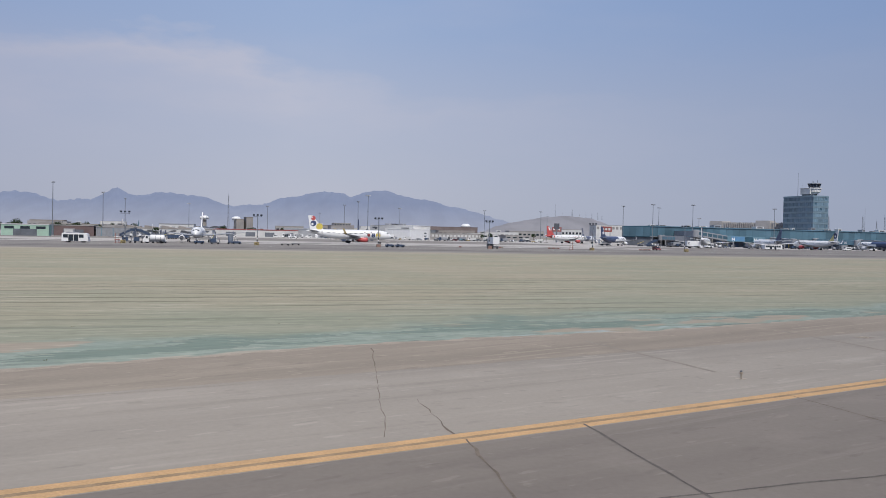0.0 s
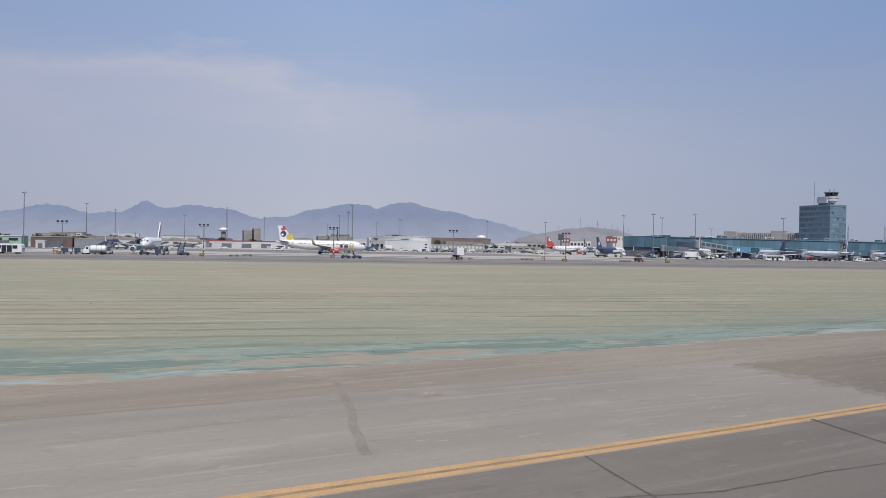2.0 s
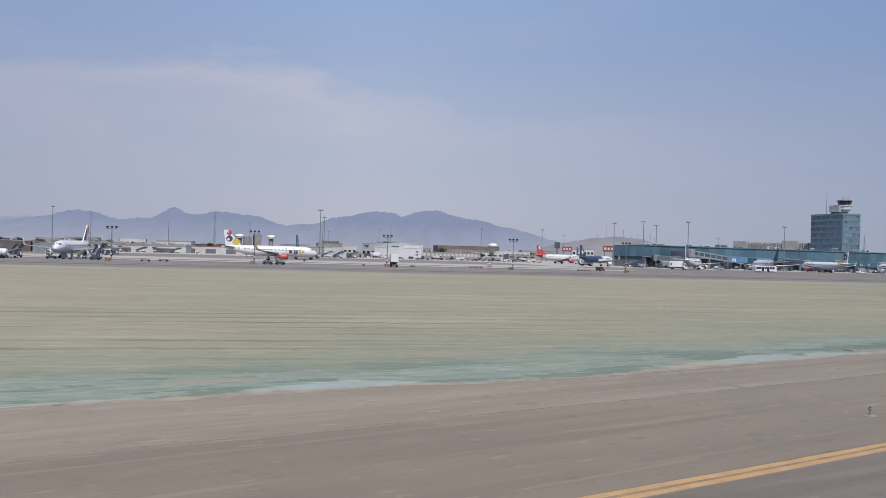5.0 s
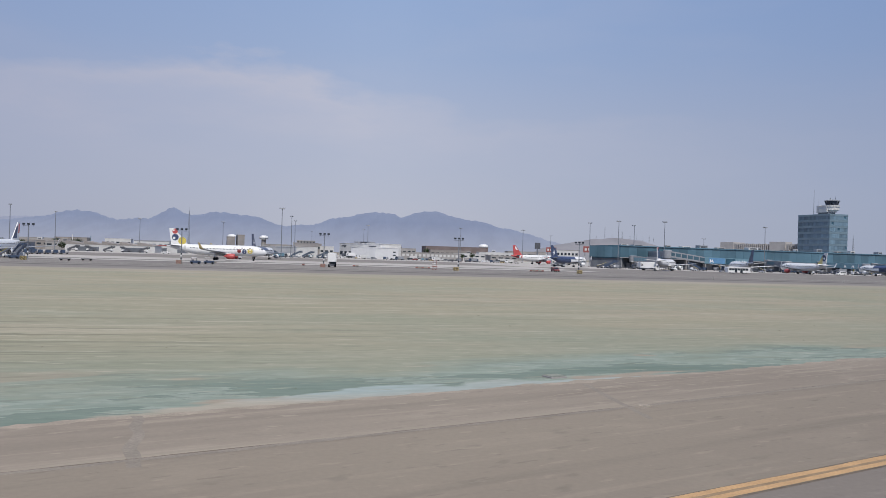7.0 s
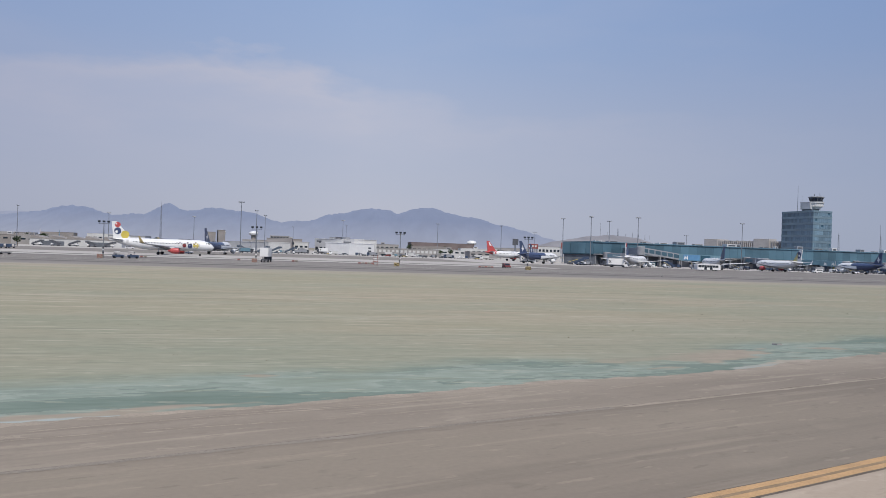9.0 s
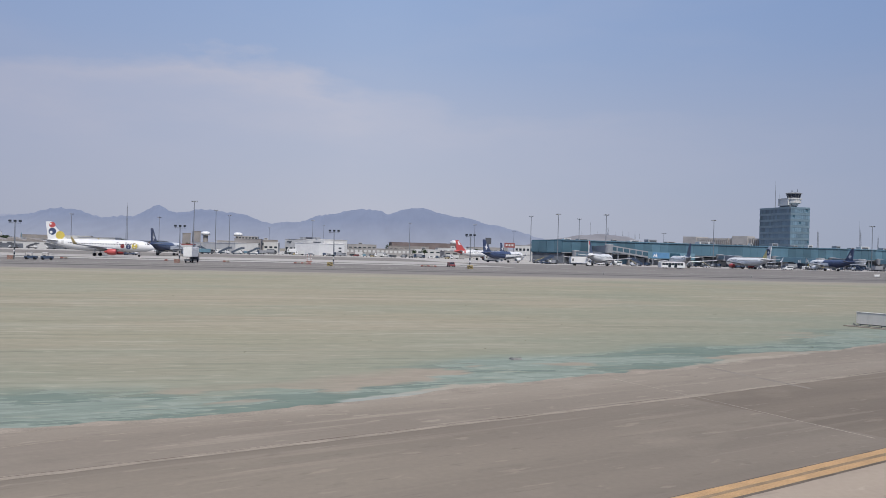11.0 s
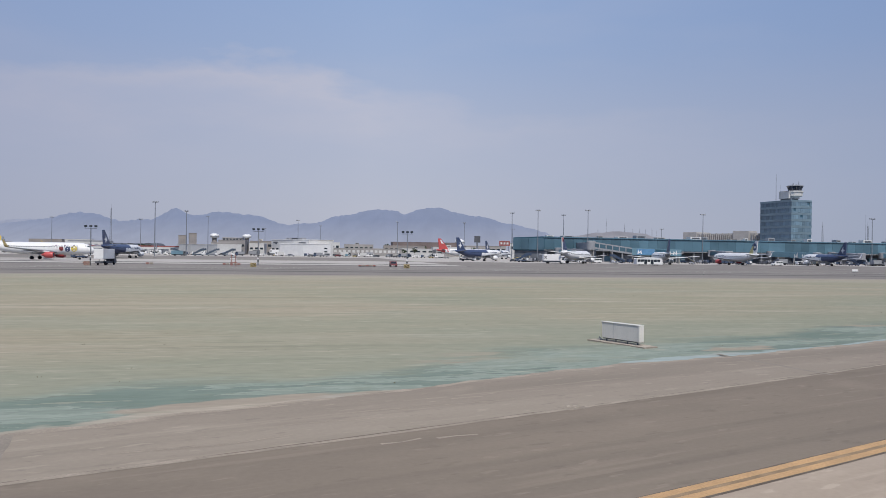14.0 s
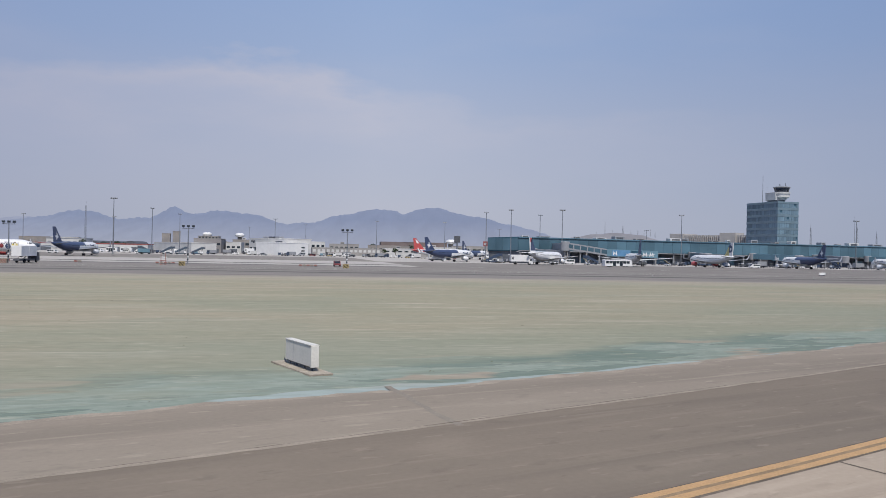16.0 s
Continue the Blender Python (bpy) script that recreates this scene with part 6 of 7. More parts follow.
def billboard(x, y, rz, w, z0, z1, label):
    """A red hoarding with pale bars, on two posts."""
    t = thing("billboard", pose(x, y, 0, 0, 0, rz), label, "billboard", "red billboards")
    p = part("panel", box(0, w, -0.2, 0.2, z0, z1, 0.05), ROOFRED, t)
    for k in range(3):
        part("pale_bar", box(w * (0.12 + 0.28 * k), w * (0.30 + 0.28 * k), -0.24, -0.2, z0 + (z1 - z0) * 0.3, z0 + (z1 - z0) * 0.7), STUCCO, p, "plain pale bar in place of lettering")
    for k in (0.15, 0.85):
        part("post", rod((w * k, 0.3, 0), (w * k, 0.3, z1), 0.25, n=8), POLE, t)
    return t


billboard(142.5, 810.5, -5, 9.5, 10.0, 14.4, "faded red billboard on posts behind the parked airliners")
billboard(158, 664, -8, 9, 9.6, 14.2, "faded red billboard on posts beside the pier")
hb = thing("dark_hoarding", pose(122.3, 686.7, 0, 0, 0, 4), "dark hoarding board on a single thick post", "billboard")
part("panel", box(0.9, 5.3, -0.3, 0.3, 11.6, 16.2, 0.06), DARK, hb)
part("frame_bar", box(0.8, 5.4, 0.3, 0.5, 11.4, 11.7), POLE, hb)
part("post", rod((3.1, 0.35, 0), (3.1, 0.35, 14), 0.75, 0.6, 10), POLE, hb)
block("flat_roof_pavilion", (279, 1216), (329, 1226), 24, 23.6, "pale building with rooftop plant behind the pier", STUCCO, windows=(8, 17.6, 21.4, GREYW), roof=GREY)
for i, (x, y, w, h_, m) in enumerate(((-520, 900, 40, 9, STUCCO), (-470, 860, 34, 8, TANWALL), (-420, 900, 40, 10, CEM), (-380, 840, 44, 8, TANWALL), (-330, 780, 40, 7, STUCCO), (-300, 700, 36, 7, CEM), (-262, 640, 30, 6.5, TANWALL), (-232, 620, 26, 6, CEM),
                                        (-150, 900, 30, 10, CEM), (-110, 900, 22, 12, TANWALL), (-60, 960, 30, 12, STUCCO), (-20, 940, 30, 10, CEM), (30, 880, 40, 9, TANWALL), (80, 860, 36, 8, STUCCO), (110, 900, 40, 10, CEM), (60, 780, 26, 6, STUCCO), (90, 760, 24, 5, CEM),
                                        (-640, 1000, 50, 10, CEM), (-580, 960, 40, 9, TANWALL), (430, 860, 40, 15, CEM), (480, 880, 40, 14, STUCCO), (530, 900, 50, 15, CEM), (600, 940, 60, 15, TANWALL))):
    block("distant_building", (x, y), (x + w, y + 6), 18, h_, "distant low flat-roofed building behind the apron", m, windows=(max(4, int(w / 5)), h_ * 0.55, h_ * 0.75, GLASS), group="distant buildings")
    if i % 2:
        on_roof("", x + w * 0.4, y + 9, h_ + 0.5, 4, 3, 1.8, 10, (STUCCO, CEM)[i % 4 // 2])
for x, y, w, h_ in ((-268, 905, 19, 8.6), (-245.5, 905, 17, 8.4), (-224, 902, 14, 8.8)):
    t = thing("arched_shed", pose(x, y, 0), "dark round-roofed shed behind the apron", "shed", "arched sheds")
    part("vault", prism([(w * (0.5 - 0.5 * math.cos(math.pi * k / 12)), 4 + (h_ - 4) * math.sin(math.pi * k / 12)) for k in range(13)] + [(w, 0), (0, 0)], 0, 30), DARK, t)
    part("gable_wall", box(0.6, w - 0.6, -0.1, 0.05, 0, 5), STUCCO, t)


def water_tower(x, y, top, r, label="white domed water tower in the haze"):
    t = thing("water_tower", pose(x, y, 0), label, "water tower", "water towers")
    part("tank", lathe([(0.3, top - r * 0.95), (r * 0.92, top - r * 0.9), (r, top - r * 0.6), (r, top - r * 0.42), (r * 0.85, top - r * 0.16), (r * 0.4, top), (0.1, top)], 20), WHITE, t, smooth=False)
    part("ring", lathe([(0.2, top - r * 0.66), (r * 1.03, top - r * 0.66), (r * 1.03, top - r * 0.56), (0.2, top - r * 0.56)], 20), GREY, t)
    part("shaft", rod((0, 0, -0.3), (0, 0, top - r * 0.9), r * 0.6, r * 0.5, 14), TANWALL, t)
    return t


water_tower(-457, 1782, 35, 9.5)
water_tower(-390, 1793, 34.5, 9.5)
water_tower(87.0, 1310, 22.5, 7.5)
for x, y, w, h_ in ((-204, 950, 8, 17.5), (-193, 953, 7, 20), (-700, 1500, 60, 16)):
    block("distant_flats", (x, y), (x + w, y + 3), 16, h_, "hazy distant block of flats", TANWALL, windows=(4, h_ * 0.4, h_ * 0.8, GREYW), group="distant flats")

# ---------------------------------------------------------------- row of triple lamp posts and barrier blocks
first_lamp = None
for k in range(-3, 4):
    p = apron(-1.4 + 41.9 * k + (0.8 if k == 2 else 0), 72.0 + (0.9 if k == -1 else 0))
    if first_lamp is None:
        first_lamp = triple_lamp(p, 15.5)
    else:
        copy_thing(first_lamp, Matrix.Translation(p) @ pose(0, 0, 0, 0, 0, 15.5))
    q = apron(-1.4 + 41.9 * k - 0.4, 70.2)
    striped_block(q.x, q.y, 15.5, k in (2, 3, -1, -2))
for x, y, h_, rz, hd, wd in ((-173, 403.5, 26.6, 10, 3, 1.0), (-183.1, 493.5, 25.9, 10, 2, 0.9), (-195.2, 564.5, 25.2, 10, 2, 0.9), (-22.9, 467.4, 26.3, 12, 4, 1.9), (-33.2, 533, 25.1, 50, 2, 1.2), (-49, 611, 25.3, 50, 2, 1.2),
                             (147.5, 553, 27.0, 5, 3, 1.6), (160.7, 528, 27.3, 5, 4, 1.7), (178.2, 572.4, 27, 5, 3, 1.7), (187.1, 527.4, 27.6, 5, 4, 1.9), (254.2, 555, 27.3, 5, 4, 1.8), (360, 585, 27.3, 5, 4, 2.4),
                             (-106.3, 942.5, 26.2, 30, 2, 1.5), (-51.9, 967.6, 30.5, 30, 2, 1.5), (-8.8, 690, 26.2, 20, 4, 1.7), (64.6, 702, 26.3, 10, 3, 1.6), (115, 709, 26.5, 10, 4, 1.8), (157.2, 931.3, 28.5, 10, 3, 3), (-114.7, 656.9, 24.6, 10, 4, 1.8), (-174.5, 646.4, 25, 10, 4, 1.8), (272.8, 756, 25, 5, 3, 2.5)):
    mast(x, y, h_, rz, heads=hd, wide=wd)
aerial(-154.5, 693.6, 0, 34, 0.45)
aerial(434, 758, 0, 39, 0.2, lattice=False)
for x, y, h_ in ((450, 790, 31), (470, 800, 27), (405, 770, 30), (520, 870, 34)):
    aerial(x, y, 0, h_, 0.5)
# thin masts along the near hill's crest
for a, h_, r in ((277, 62, 0.7), (308, 42, 1.3), (262, 22, 0.6), (290, 26, 0.6), (322, 24, 0.6), (334, 28, 0.6), (345, 26, 0.6), (356, 30, 0.7), (364, 20, 0.6)):
    yaw = math.atan(a / 1423.0) - radians(2.46)
    k = 3300 / math.cos(math.atan(a / 1423.0))
    aerial(96.6 + k * math.sin(yaw), 67.2 + k * math.cos(yaw), 78, h_, r * 1.2)

# ---------------------------------------------------------------- airliners
PLUM = mat("dull_plum_lettering", (0.16, 0.12, 0.17), 0.5, grain=0.5, amount=0.15)
DISCRED = mat("dull_red_disc", (0.30, 0.06, 0.06), 0.45, grain=1.5, amount=0.35)
DISC_LIVERY = dict(engine=RED, text=(6.0, 13.6, PLUM, 26, 35), spots=[(10.4, -2, 0.70, DISCRED), (8.4, -7, 0.85, NAVY), (6.3, -1, 0.98, YELLOW)], wing=GREY, sharklet=DULLY,
            fin_spots=[(-15.7, 10.6, 1.0, RED), (-16.2, 10.9, 0.32, WHITE), (-15.6, 8.3, 1.25, NAVY), (-16.0, 8.0, 0.5, WHITE), (-13.0, 7.0, 1.45, YELLOW)])
airliner("white_airliner", (-6.6, 378.2), (-45.3, 370.3), "white airliner with red engines and coloured discs on its fin", DISC_LIVERY, length=39.3)
NAVY_LIVERY = dict(rear=NAVY, slant=-2.6, fin=NAVY, tailplane=GREY, text=(6.2, 10.4, NAVY, 8, 30), fin_shapes=[([(-13.6, 7.6), (-14.4, 8.2), (-15.2, 9.8), (-15.4, 8.3), (-16.6, 8.0), (-15.5, 7.4), (-15.2, 6.2), (-14.5, 7.2)], WHITE)], **{"from": 17.5})
airliner("navy_tail_airliner", (141.5, 523.2), (118.2, 494), "white-nosed airliner with navy rear and navy fin, nose towards the pier", NAVY_LIVERY)
airliner("navy_fin_airliner", (148, 648), (131, 613), "white and navy airliner parked behind another", NAVY_LIVERY)
airliner("navy_airliner", (-25, 457), (-25, 419.5), "airliner with navy rear fuselage and tall navy fin", NAVY_LIVERY)
RED_LIVERY = dict(rear=RED, slant=-1.8, fin=RED, engine=RED, text=(8, 14, RED, 20, 34), fin_shapes=[([(-14.2, 8.8), (-15.6, 10.9), (-16.6, 11.0), (-15.6, 8.9)], WHITE)], **{"from": 34.0})
airliner("red_tail_airliner", (136.6, 619.5), (102.6, 599.8), "white airliner with a red fin and red rear", RED_LIVERY, length=40.5)
GATE_LIVERY = dict(fin=WHITE, wing=STUCCO, fin_shapes=[([(-11.4, 6.2), (-15.4, 11.2), (-16.4, 11.2), (-16.9, 6.2)], NAVY), ([(-15.3, 9.9), (-16.1, 11.7), (-17.7, 11.7), (-17.4, 9.9)], RED)])
airliner("white_gate_airliner", (183.4, 488.6), (166.8, 454.8), "white airliner nose-in at the gate, fin navy and red", GATE_LIVERY, sharklet=False)
airliner("grey_gate_airliner", (215.6, 496.0), (215.3, 458.5), "white airliner with a dark fin, nose-in at the gate", dict(fin=NAVY, wing=STUCCO, rear=GREY, **{"from": 31}), sharklet=False)
PALEY = mat("pale_yellow_paint", (0.66, 0.58, 0.26), 0.4, grain=0.5, amount=0.12)
YELLOW_LIVERY = dict(engine=RED, text=(6.5, 12, DARK, 24, 36), fin=WHITE, fin_shapes=[([(-9.7, 5.5), (-11.3, 6.05), (-14.6, 10.0), (-14.6, 5.5)], PALEY)], fin_spots=[(-15.4, 8.9, 1.75, NAVY), (-15.8, 8.7, 0.6, WHITE)])
airliner("yellow_fin_airliner", (250.6, 518.2), (261.6, 482.4), "white airliner with yellow and navy fin and red engines", YELLOW_LIVERY)
airliner("navy_gate_airliner", (299.8, 530.5), (307, 494), "white-nosed airliner with navy rear at the gate", NAVY_LIVERY)
airliner("far_gate_airliner", (352, 548), (362, 512), "white-nosed airliner with navy rear at the far gate", NAVY_LIVERY)
STAND_LIVERY = dict(fin=WHITE, fin_shapes=[([(-11.4, 6.2), (-14.9, 10.6), (-16.0, 10.6), (-15.0, 6.2)], NAVY), ([(-16.2, 8.0), (-16.6, 11.3), (-17.7, 11.3), (-17.3, 8.0)], RED)])
airliner("stand_airliner", (-73.5, 291.6), (-80.3, 327), "white airliner facing the field with boarding stairs beside it", STAND_LIVERY)

TAILRED = dict(rear=GREY, fin=WHITE, fin_shapes=[([(-11.4, 6.2), (-14.6, 10.2), (-16.2, 10.2), (-15.0, 6.2)], DISCRED), ([(-15.3, 10.3), (-16.1, 11.7), (-17.7, 11.7), (-17.5, 10.3)], NAVY)], **{"from": 33})
airliner("red_fin_airliner", (-243, 681), (-227, 648.5), "distant parked airliner with a dark red and white fin", TAILRED)
airliner("pale_fin_airliner", (-233, 690), (-217, 657), "distant parked airliner with a pale blue-grey fin", dict(fin=SPAN, rear=WHITE, **{"from": 33}), tall=11.0)

# ---------------------------------------------------------------- vehicles
bus(-103.2, 262.5, 8, "white airport bus driving along the apron edge", 7.8)
bus(203, 444, 20, "white low-floor apron bus with dark windows", 12.5)
for x, y in ((-91, 606), (-82.5, 608)):
    bus(x, y, 10, "white apron bus parked beside another", 7.0)


def tanker(x, y, rz):
    """A small fuel bowser: rounded tank behind a cab."""
    t = thing("fuel_tanker", pose(x, y, 0, 0, 0, rz), "white fuel tanker truck beside the parked airliner", "truck", "service vehicles")
    part("chassis", box(-3.4, 3.2, -0.9, 0.9, 0.5, 0.9, 0.04), DARK, t)
    tank = part("tank", lathe([(0.05, -3.4), (0.95, -3.3), (1.05, -3.0), (1.05, 1.0), (0.95, 1.3), (0.05, 1.4)], 18, m=Matrix.Translation((0, 0, 1.85)) @ Matrix.Rotation(radians(90), 4, "Y")), WHITE, t, smooth=True)
    for xx in (-2.2, -0.6):
        part("band", lathe([(1.06, xx - 0.05), (1.08, xx), (1.06, xx + 0.05)], 18, m=Matrix.Translation((0, 0, 1.85)) @ Matrix.Rotation(radians(90), 4, "Y")), GREY, tank)
    cb = part("cab", prism([(1.5, 0.5), (1.5, 2.4), (1.8, 2.55), (2.6, 2.55), (3.1, 1.6), (3.4, 1.45), (3.45, 0.5)], -1.05, 1.05), WHITE, t)
    part("windscreen", prism([(3.02, 1.65), (2.62, 2.45), (2.68, 2.45), (3.08, 1.65)], -0.9, 0.9), GLASS, cb)
    for q in (-1, 1):
        part("side_window", box(1.8, 2.5, q * 1.055 - 0.01, q * 1.055 + 0.01, 1.6, 2.3), GLASS, cb)
    for xx in (-2.3, 2.2):
        for q in (-0.9, 0.9):
            wheel(t, xx, q, 0.46)
    return t


tanker(-82.5, 274.5, 188)
box_truck(33.6, 304.8, 98, "white high-lift service truck with a tall box body", "highlift_truck", 11.0, (1.7, 4.3), WHITE, None, DARK)
box_truck(164.0, 458, 12, "white catering truck with a dark crossed mark", "catering_truck", 10.0, (1.3, 4.2), WHITE, DARK)
box_truck(124, 505, 12, "white catering truck with a dark crossed mark", "catering_truck", 8.5, (1.3, 3.9), WHITE, DARK)
box_truck(-15, 652, 10, "white high-lift catering truck", "catering_truck", 8.5, (1.8, 4.2), WHITE, DARK)
van(106.5, 339.8, -75, "small dark red car parked by the lamp post", "red_car", 4.0, 1.6, CARRED, 1.0)
van(276, 500, 190, "white minivan on the apron road", "minivan", 5.2, 2.1)
van(188, 500, 200, "white minibus by the gate", "minibus", 6.0, 2.4)
van(320, 545, 200, "white four-wheel drive by the gate", "utility_vehicle", 4.8, 1.9)
van(-52, 560, 10, "white pick-up by the stairs", "pickup", 5.0, 1.7)
van(-120, 560, 10, "white pick-up on the apron", "pickup", 5.2, 1.7)
van(-70, 500, 8, "white pick-up on the apron", "pickup", 5.2, 1.7)
for k in range(9):
    van(-98 + 5.6 * k, 604 + 3 * (k % 3) + 0.8 * k, (12, 190, 100)[k % 3], "white service van parked among ground equipment", "parked_van", 4.8 + 0.6 * (k % 2), 1.9 + 0.4 * (k % 3), (WHITE, WHITE, GREY, STUCCO)[k % 4], 1.0)
for k in range(5):
    stairs_truck(-196 + 11.5 * k, 590 + 1.6 * k, 8 + 170 * (k % 2), "dark idle boarding stairs before the white shed", DARK, 3.0)
for k in range(13):
    van(14 + 7 * k + (k % 3), 638 + 2.2 * k + 5 * (k % 2), 190 if k % 2 else 12, "small parked service vehicle", "parked_car", 4.6 + 0.5 * (k % 3), 1.6 + 0.5 * (k % 2), (WHITE, GREY, DARK, STUCCO, BLUE)[k % 5], 1.1)
box_truck(-43, 548, 12, "teal-sided low container truck by the boarding stairs", "container_truck", 8.5, (0.9, 3.0), SPAN, None, DARK)
for k, (x, y) in enumerate(((30, 676), (44, 690), (72, 690), (96, 672), (-30, 650), (-18, 655))):
    box_truck(x, y, 12 + 170 * (k % 2), "pale box truck parked by the cargo sheds", "parked_truck", 7.5, (1.0, 3.0), (STUCCO, GREY, CEM)[k % 3], None, DARK)
rnd = random.Random(21)
STAIRBLUE = mat("slate_blue_stair_paint", (0.095, 0.125, 0.165), 0.5, grain=0.9, amount=0.25)
for x, y, rz in ((-37, 563, 12), (-30, 566, 20), (-21.5, 570, 8), (-47, 556, 190)):
    stairs_truck(x, y, rz, "slate-blue mobile boarding stairs on the apron", STAIRBLUE)
for x, y, rz in ((-30, 412, 60), (-84, 288, 100), (-62, 296, 100), (-150, 440, 15), (-140, 438, 190)):
    stairs_truck(x, y, rz, "blue mobile boarding stairs on the apron")
for x, y in ((-110, 385), (-110.5, 391), (-110.5, 397), (-110.7, 404), (-111, 411), (-111, 417), (-92, 276), (-88.5, 277), (-85, 277.8), (-64, 281)):
    cart(x, y, 10 + rnd.uniform(-8, 8))
for x, y, rz in ((-4.6, 290, 15), (-1, 291.5, 20), (-70, 283, 30), (-58, 287, 10)):
    tug(x, y, rz)
for x, y in ((-40.5, 283), (-38, 291)):
    cart(x, y, 15, "low grey empty dolly on the apron edge", GREY, False)
for x, y, rz in ((-82, 281, 80), (-69, 300, 100), (156, 508, 90), (206, 480, 80), (262, 505, 70), (150, 518, 40)):
    belt_loader(x, y, rz)
for k in range(104):
    u = rnd.uniform(0, 1)
    x, y = 148 + 230 * u + rnd.uniform(-6, 6), 497 + 70 * u + rnd.uniform(-4, 22)
    pick = k % 8
    if pick in (0, 4, 6):
        tug(x, y, rnd.uniform(0, 360), "small dark baggage tractor at the gates", DARK)
    elif pick == 3 and k % 32 == 3:
        van(x, y, rnd.choice((20, 200)), "white service van at the gates", "service_van", 5.0, 2.0)
    else:
        cart(x, y, rnd.uniform(10, 40), "dark baggage dolly at the gates", (DARK, BLUE, GREY)[k % 3], k % 3 != 0)
for k, (x, y, rz) in enumerate(((152, 500, 15), (168, 505, 200), (182, 512, 30), (200, 508, 195), (222, 515, 20), (238, 512, 100), (268, 522, 20), (286, 524, 200), (312, 536, 20), (330, 540, 110), (346, 548, 20), (196, 492, 100), (262, 514, 60))):
    if k % 3 == 0:
        stairs_truck(x, y, rz, "blue mobile boarding stairs at the gates")
    elif k % 3 == 1:
        box_truck(x, y, rz, "grey service truck parked at the gates", "service_truck", 7.5, (1.1, 3.2), GREY, None, DARK)
    else:
        belt_loader(x, y, rz)
for k in range(26):
    u = (k + rnd.uniform(-0.3, 0.3)) / 26.0
    p = term_world(12 + 225 * u, rnd.uniform(-26, -6))
    if k % 4 == 0:
        tug(p.x, p.y, rnd.uniform(0, 360), "dark baggage tractor close to the pier", (DARK, BLUE)[k % 8 == 0])
    else:
        cart(p.x, p.y, TH + rnd.uniform(-15, 15), "dark covered dolly close to the pier", (DARK, BLUE, GREY)[k % 3], k % 4 != 3)
for x, y, n in ((58.5, 326.5, 5), (97.5, 332.5, 5), (38, 321, 2), (-6, 309, 2), (22, 316, 1)):
    barrier_run(x, y, 16, n, ORANGE, CHALK)


rnd = random.Random(33)
for k in range(34):
    u = (k + rnd.uniform(-0.35, 0.35)) / 34.0
    x, y = -62 + 172 * u, 598 + 34 * u + rnd.uniform(-10, 22)
    pick = k % 5
    if pick == 0:
        cart(x, y, rnd.uniform(0, 40), "covered baggage cart parked by the cargo sheds", (BLUE, GREY, SPAN)[k % 3])
    elif pick == 1:
        tug(x, y, rnd.uniform(0, 360), "dull baggage tractor parked by the cargo sheds", (DARK, DULLY)[k % 2])
    elif pick == 2:
        box_truck(x, y, rnd.choice((12, 190)), "small pale box truck before the cargo sheds", "delivery_truck", 6.0, (0.9, 2.7), (STUCCO, GREY)[k % 2], None, (WHITE, BLUE)[k % 2])
    elif pick == 3:
        cart(x, y, rnd.uniform(0, 40), "low flat dolly by the cargo sheds", DARK, False)
    else:
        van(x, y, rnd.choice((10, 192)), "small car parked before the cargo sheds", "parked_car", 4.4, 1.55, (DARK, WHITE, GREY, CARRED)[k % 4], 1.0)


def trestle(x, y, rz):
    """An orange A-frame warning stand."""
    t = thing("warning_trestle", pose(x, y, 0, 0, 0, rz) @ Matrix.Diagonal((0.6, 0.6, 0.95, 1)), "tall orange warning trestle beside the lamp row", "trestle", "warning trestles")
    for s in (-0.9, 0.9):
        part("post", box(s - 0.12, s + 0.12, -0.12, 0.12, 0, 3.4, 0.03), ORANGE, t)
        part("foot", box(s - 0.5, s + 0.5, -0.5, 0.5, 0, 0.12, 0.03), ORANGE, t)
    for z in (1.0, 2.0):
        part("rail", box(-1.4, 1.4, -0.06, 0.06, z, z + 0.22, 0.02), (ORANGE, WHITE)[z > 1.5], t)
    return t


trestle(65.2, 314.5, 20)
trestle(-93, 270, 10)

# taxiway information sign, seen from its blank side, on a concrete plinth
sg = thing("taxiway_sign", pose(143.98, 141.82, 0, 0, 0, -54.2) @ Matrix.Diagonal((0.93, 0.93, 0.93, 1)), "cream-white blank-backed taxiway sign on a concrete plinth in the field", "sign")
part("plinth", box(-2.45, 2.35, -0.55, 0.55, -0.1, 0.07, 0.015), CHALK, sg)
cabinet = part("cabinet", box(-1.56, 1.56, -0.17, 0.17, 0.26, 1.20, 0.02), CREAM, sg)
part("panel_joint", box(-0.58, -0.565, -0.176, -0.168, 0.28, 1.18), GREY, cabinet)
part("top_trim", box(-1.6, 1.6, -0.20, 0.20, 1.20, 1.25, 0.01), CREAM, cabinet)
part("end_cap", box(1.44, 1.60, -0.19, 0.19, 0.24, 1.20, 0.015), CREAM, cabinet)
part("underside_rail", box(-1.5, 1.5, -0.10, 0.10, 0.20, 0.26), DARK, cabinet)
for s in (-1.3, -0.5, 0.45, 1.3):
    part("leg", rod((s, 0, 0.05), (s, 0, 0.24), 0.04, n=8), DARK, sg)
bm = bmesh.new()
pts = [Vector((-1.55 - 0.22 * math.sin(math.pi * k / 8) - 0.02 * k, -0.1, 0.07 + 0.2 * math.sin(math.pi * k / 8))) for k in range(9)]
for a_, b_ in zip(pts, pts[1:]):
    rod(a_, b_, 0.022, n=6, bm=bm)
part("cable", bm, DARK, sg)

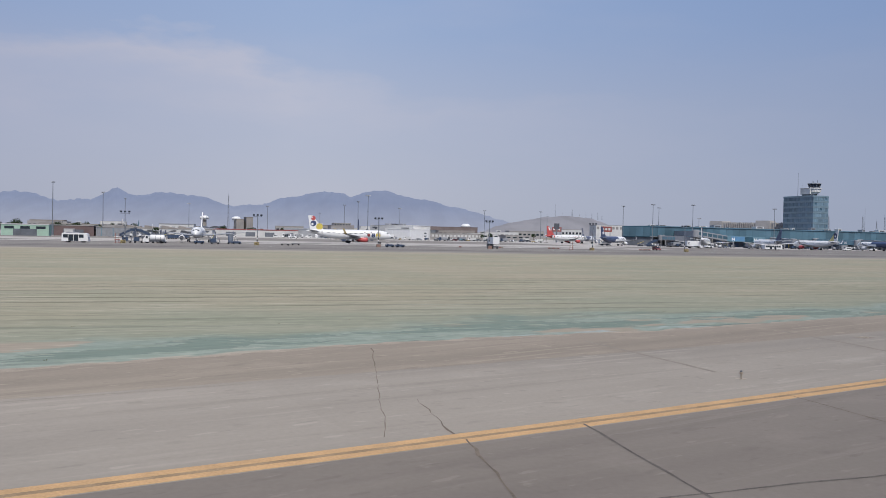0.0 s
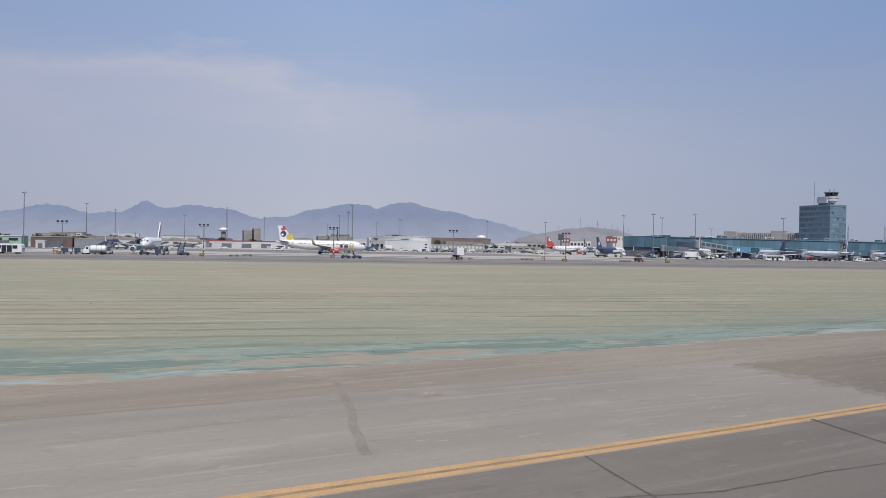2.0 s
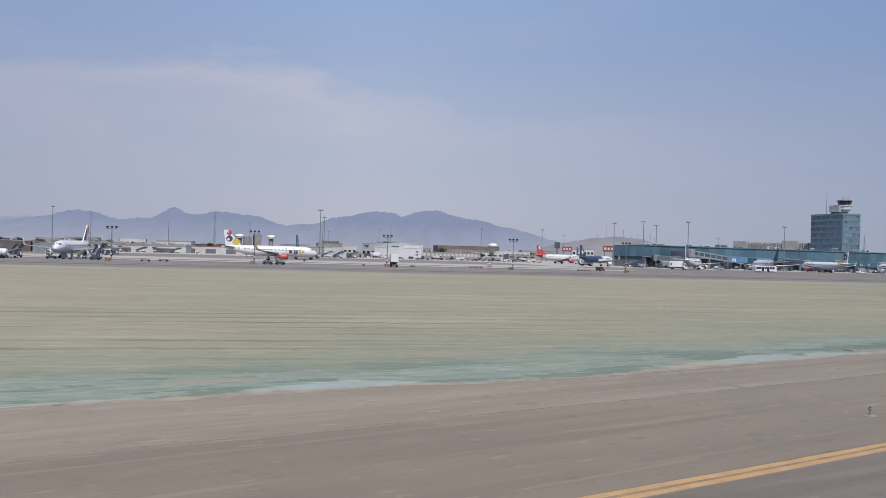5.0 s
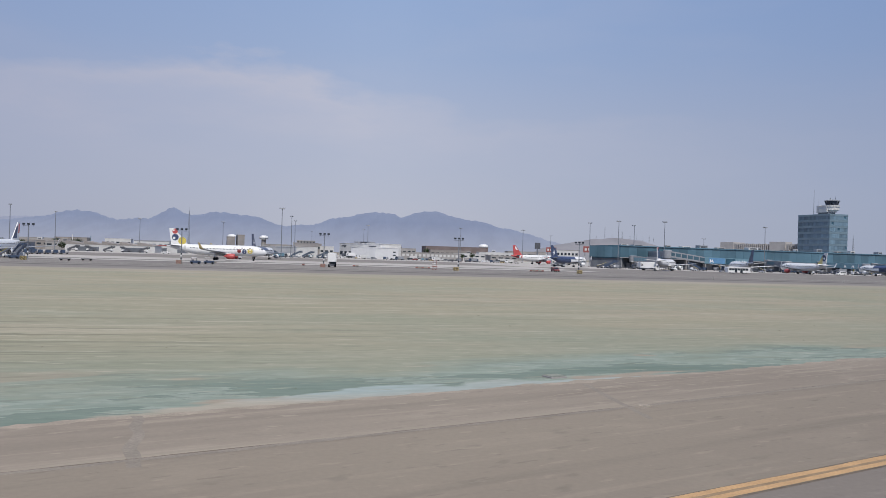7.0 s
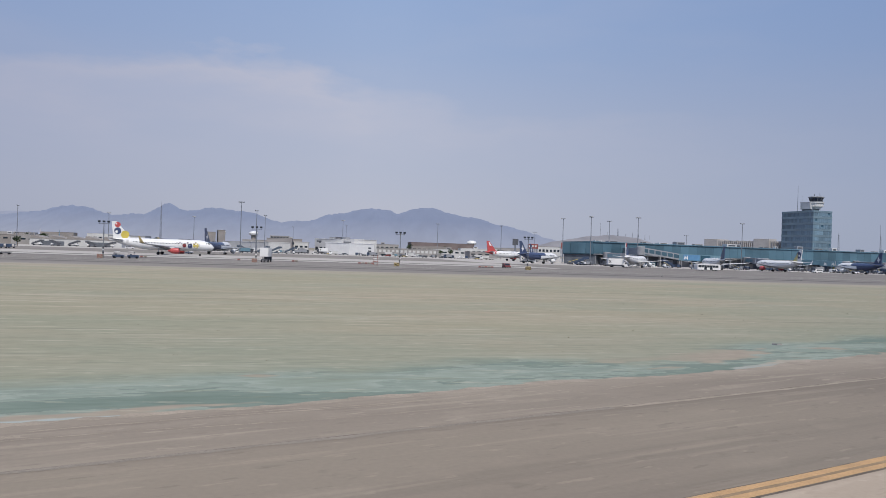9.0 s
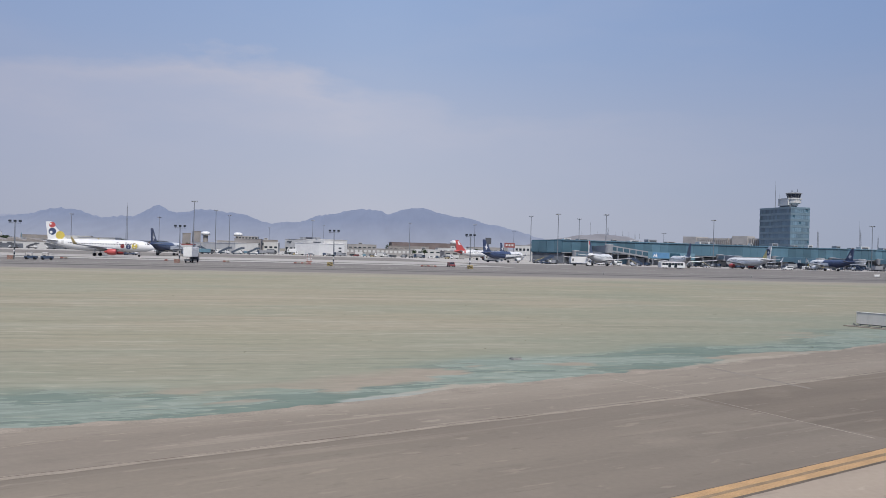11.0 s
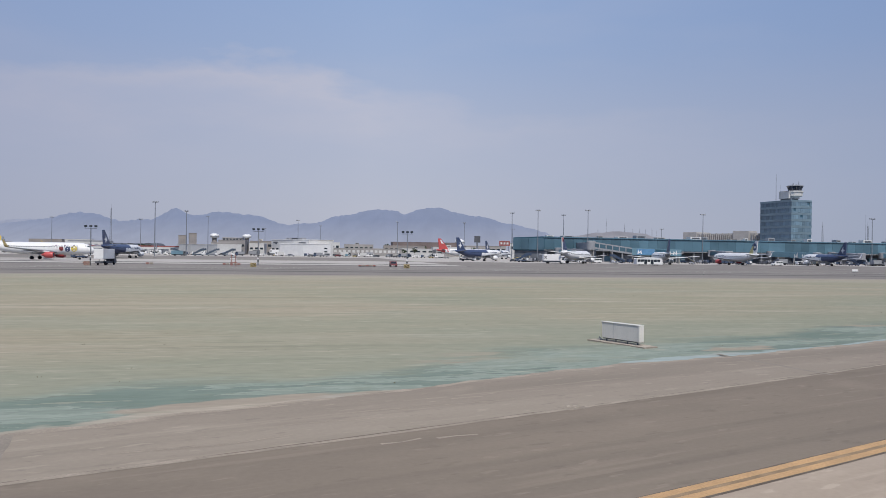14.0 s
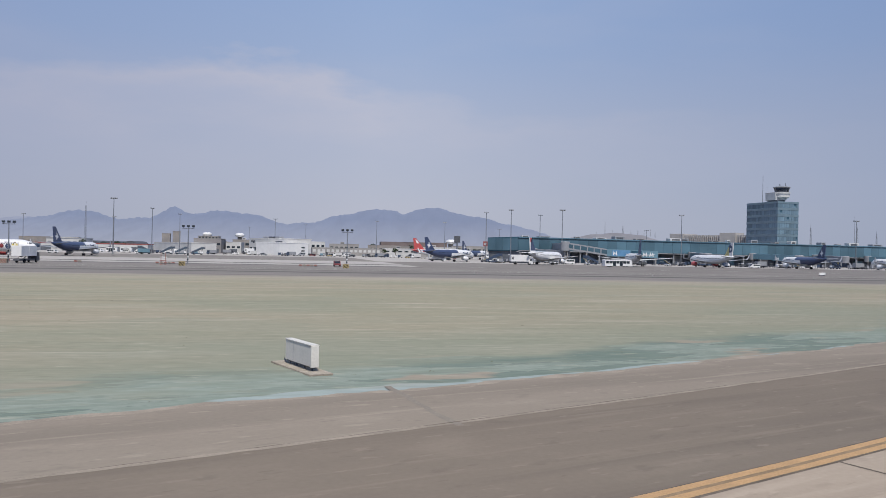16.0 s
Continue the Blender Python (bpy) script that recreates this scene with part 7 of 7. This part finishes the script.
# low info boards on the apron edge
for x, y in ((252.5, 361),):
    t = thing("apron_board", pose(x, y, 0, 0, 0, 15), "low white marker board standing on the apron edge", "marker board", "marker boards")
    part("panel", box(-1.1, 1.1, -0.08, 0.08, 0.25, 0.95, 0.02), WHITE, t)
    part("foot", box(-1.0, 1.0, -0.2, 0.2, 0, 0.25, 0.03), DARK, t)
for k in range(4):
    p = apron(150 + 44 * k, 33)
    t = thing("edge_reflector", pose(p.x, p.y, 0), "small pale taxiway edge marker", "marker", "edge markers")
    part("stake", rod((0, 0, 0), (0, 0, 0.55), 0.07, 0.06, 8), WORN, t)
    part("base", lathe([(0.02, 0), (0.2, 0), (0.2, 0.05), (0.02, 0.06)], 10), DARK, t)


# ---------------------------------------------------------------- trees and tufts


def tree(x, y, high, seed):
    t = thing("tree", pose(x, y, 0), "dark green leafy tree behind the apron buildings", "tree", "distant trees")
    r = random.Random(seed)
    tr = part("trunk", rod((0, 0, -0.2), (0.2, 0, high * 0.45), high * 0.035, high * 0.02, 7), BARK, t)
    bm = bmesh.new()
    for k in range(5):
        a = k * 1.26 + seed
        rod((0.1, 0, high * 0.38), (math.cos(a) * high * 0.25, math.sin(a) * high * 0.25, high * 0.7), high * 0.014, high * 0.006, 5, bm=bm)
    part("limbs", bm, BARK, tr)
    verts, faces = [], []
    for k in range(420):
        a, u, q = r.uniform(0, 6.283), r.uniform(-1, 1), r.random() ** 0.4
        lump = 1 + 0.35 * noise.noise((math.cos(a) * 1.7 + seed, math.sin(a) * 1.7, u * 1.7))
        c = Vector((math.cos(a) * math.sqrt(1 - u * u), math.sin(a) * math.sqrt(1 - u * u), u * 0.75)) * high * 0.36 * q * lump + Vector((0, 0, high * 0.68))
        s = high * r.uniform(0.03, 0.06)
        e = Euler((r.uniform(0, 6), r.uniform(0, 6), r.uniform(0, 6))).to_matrix()
        i = len(verts)
        verts += [tuple(c + e @ Vector(v) * s) for v in ((-1, 0, 0), (0, -0.5, 0.1), (1, 0, 0), (0, 0.5, 0.1))]
        faces.append((i, i + 1, i + 2, i + 3))
    me = bpy.data.meshes.new("crown")
    me.from_pydata(verts, [], faces)
    me.materials.append(LEAF)
    cr = new("crown", me)
    cr.parent = t


for i, (x, y, h_) in enumerate(((-230, 440, 8), (-218, 452, 7), (-240, 470, 9), (-208, 620, 9), (-222, 640, 8), (-160, 700, 9), (-206, 500, 7), (20, 980, 12), (60, 990, 11), (-90, 800, 9), (-212.7, 426, 8), (-209, 437, 7), (-214, 452, 9), (-200, 470, 8), (-196, 466, 7), (-188, 468, 8), (-178, 474, 7), (-150, 488, 6), (-262, 880, 9), (-236, 884, 8), (-268, 720, 8), (-256, 706, 9), (-300, 760, 10), (-180, 900, 8), (-140, 890, 9), (-120, 870, 8), (118, 900, 9), (134, 880, 8), (66, 735, 6), (74, 742, 7), (-128, 700, 7), (-136, 706, 8), (-214, 560, 7), (-226, 556, 8), (-250, 420, 7), (-186, 470, 6))):
    tree(x, y, h_, i * 1.7)


def tufts():
    """Dry tufts and clods scattered over the field."""
    r = random.Random(5)
    verts, faces = [], []
    for k in range(260):
        x, o = r.uniform(-40, 200), 15.5 + 60 * r.random() ** 1.6
        p = tx(x, o)
        for j in range(4):
            a, s = r.uniform(0, 6.283), r.uniform(0.02, 0.05)
            q = p + Vector((r.uniform(-0.1, 0.1), r.uniform(-0.1, 0.1), -0.03))
            d = Vector((math.cos(a), math.sin(a), 0)) * s * 0.5
            i = len(verts)
            verts += [tuple(q - d), tuple(q + d), tuple(q + d * 0.2 + Vector((r.uniform(-0.05, 0.05), r.uniform(-0.05, 0.05), s * 1.1)))]
            faces.append((i, i + 1, i + 2))
    me = bpy.data.meshes.new("dry_tufts")
    me.from_pydata(verts, [], faces)
    me.materials.append(mat("dry_weeds", (0.17, 0.16, 0.09), 0.9, grain=1.0, amount=0.4))
    return tagged(new("dry_tufts", me), "sparse dry weed tufts on the soil field", "weeds", kind="stuff")


tufts()
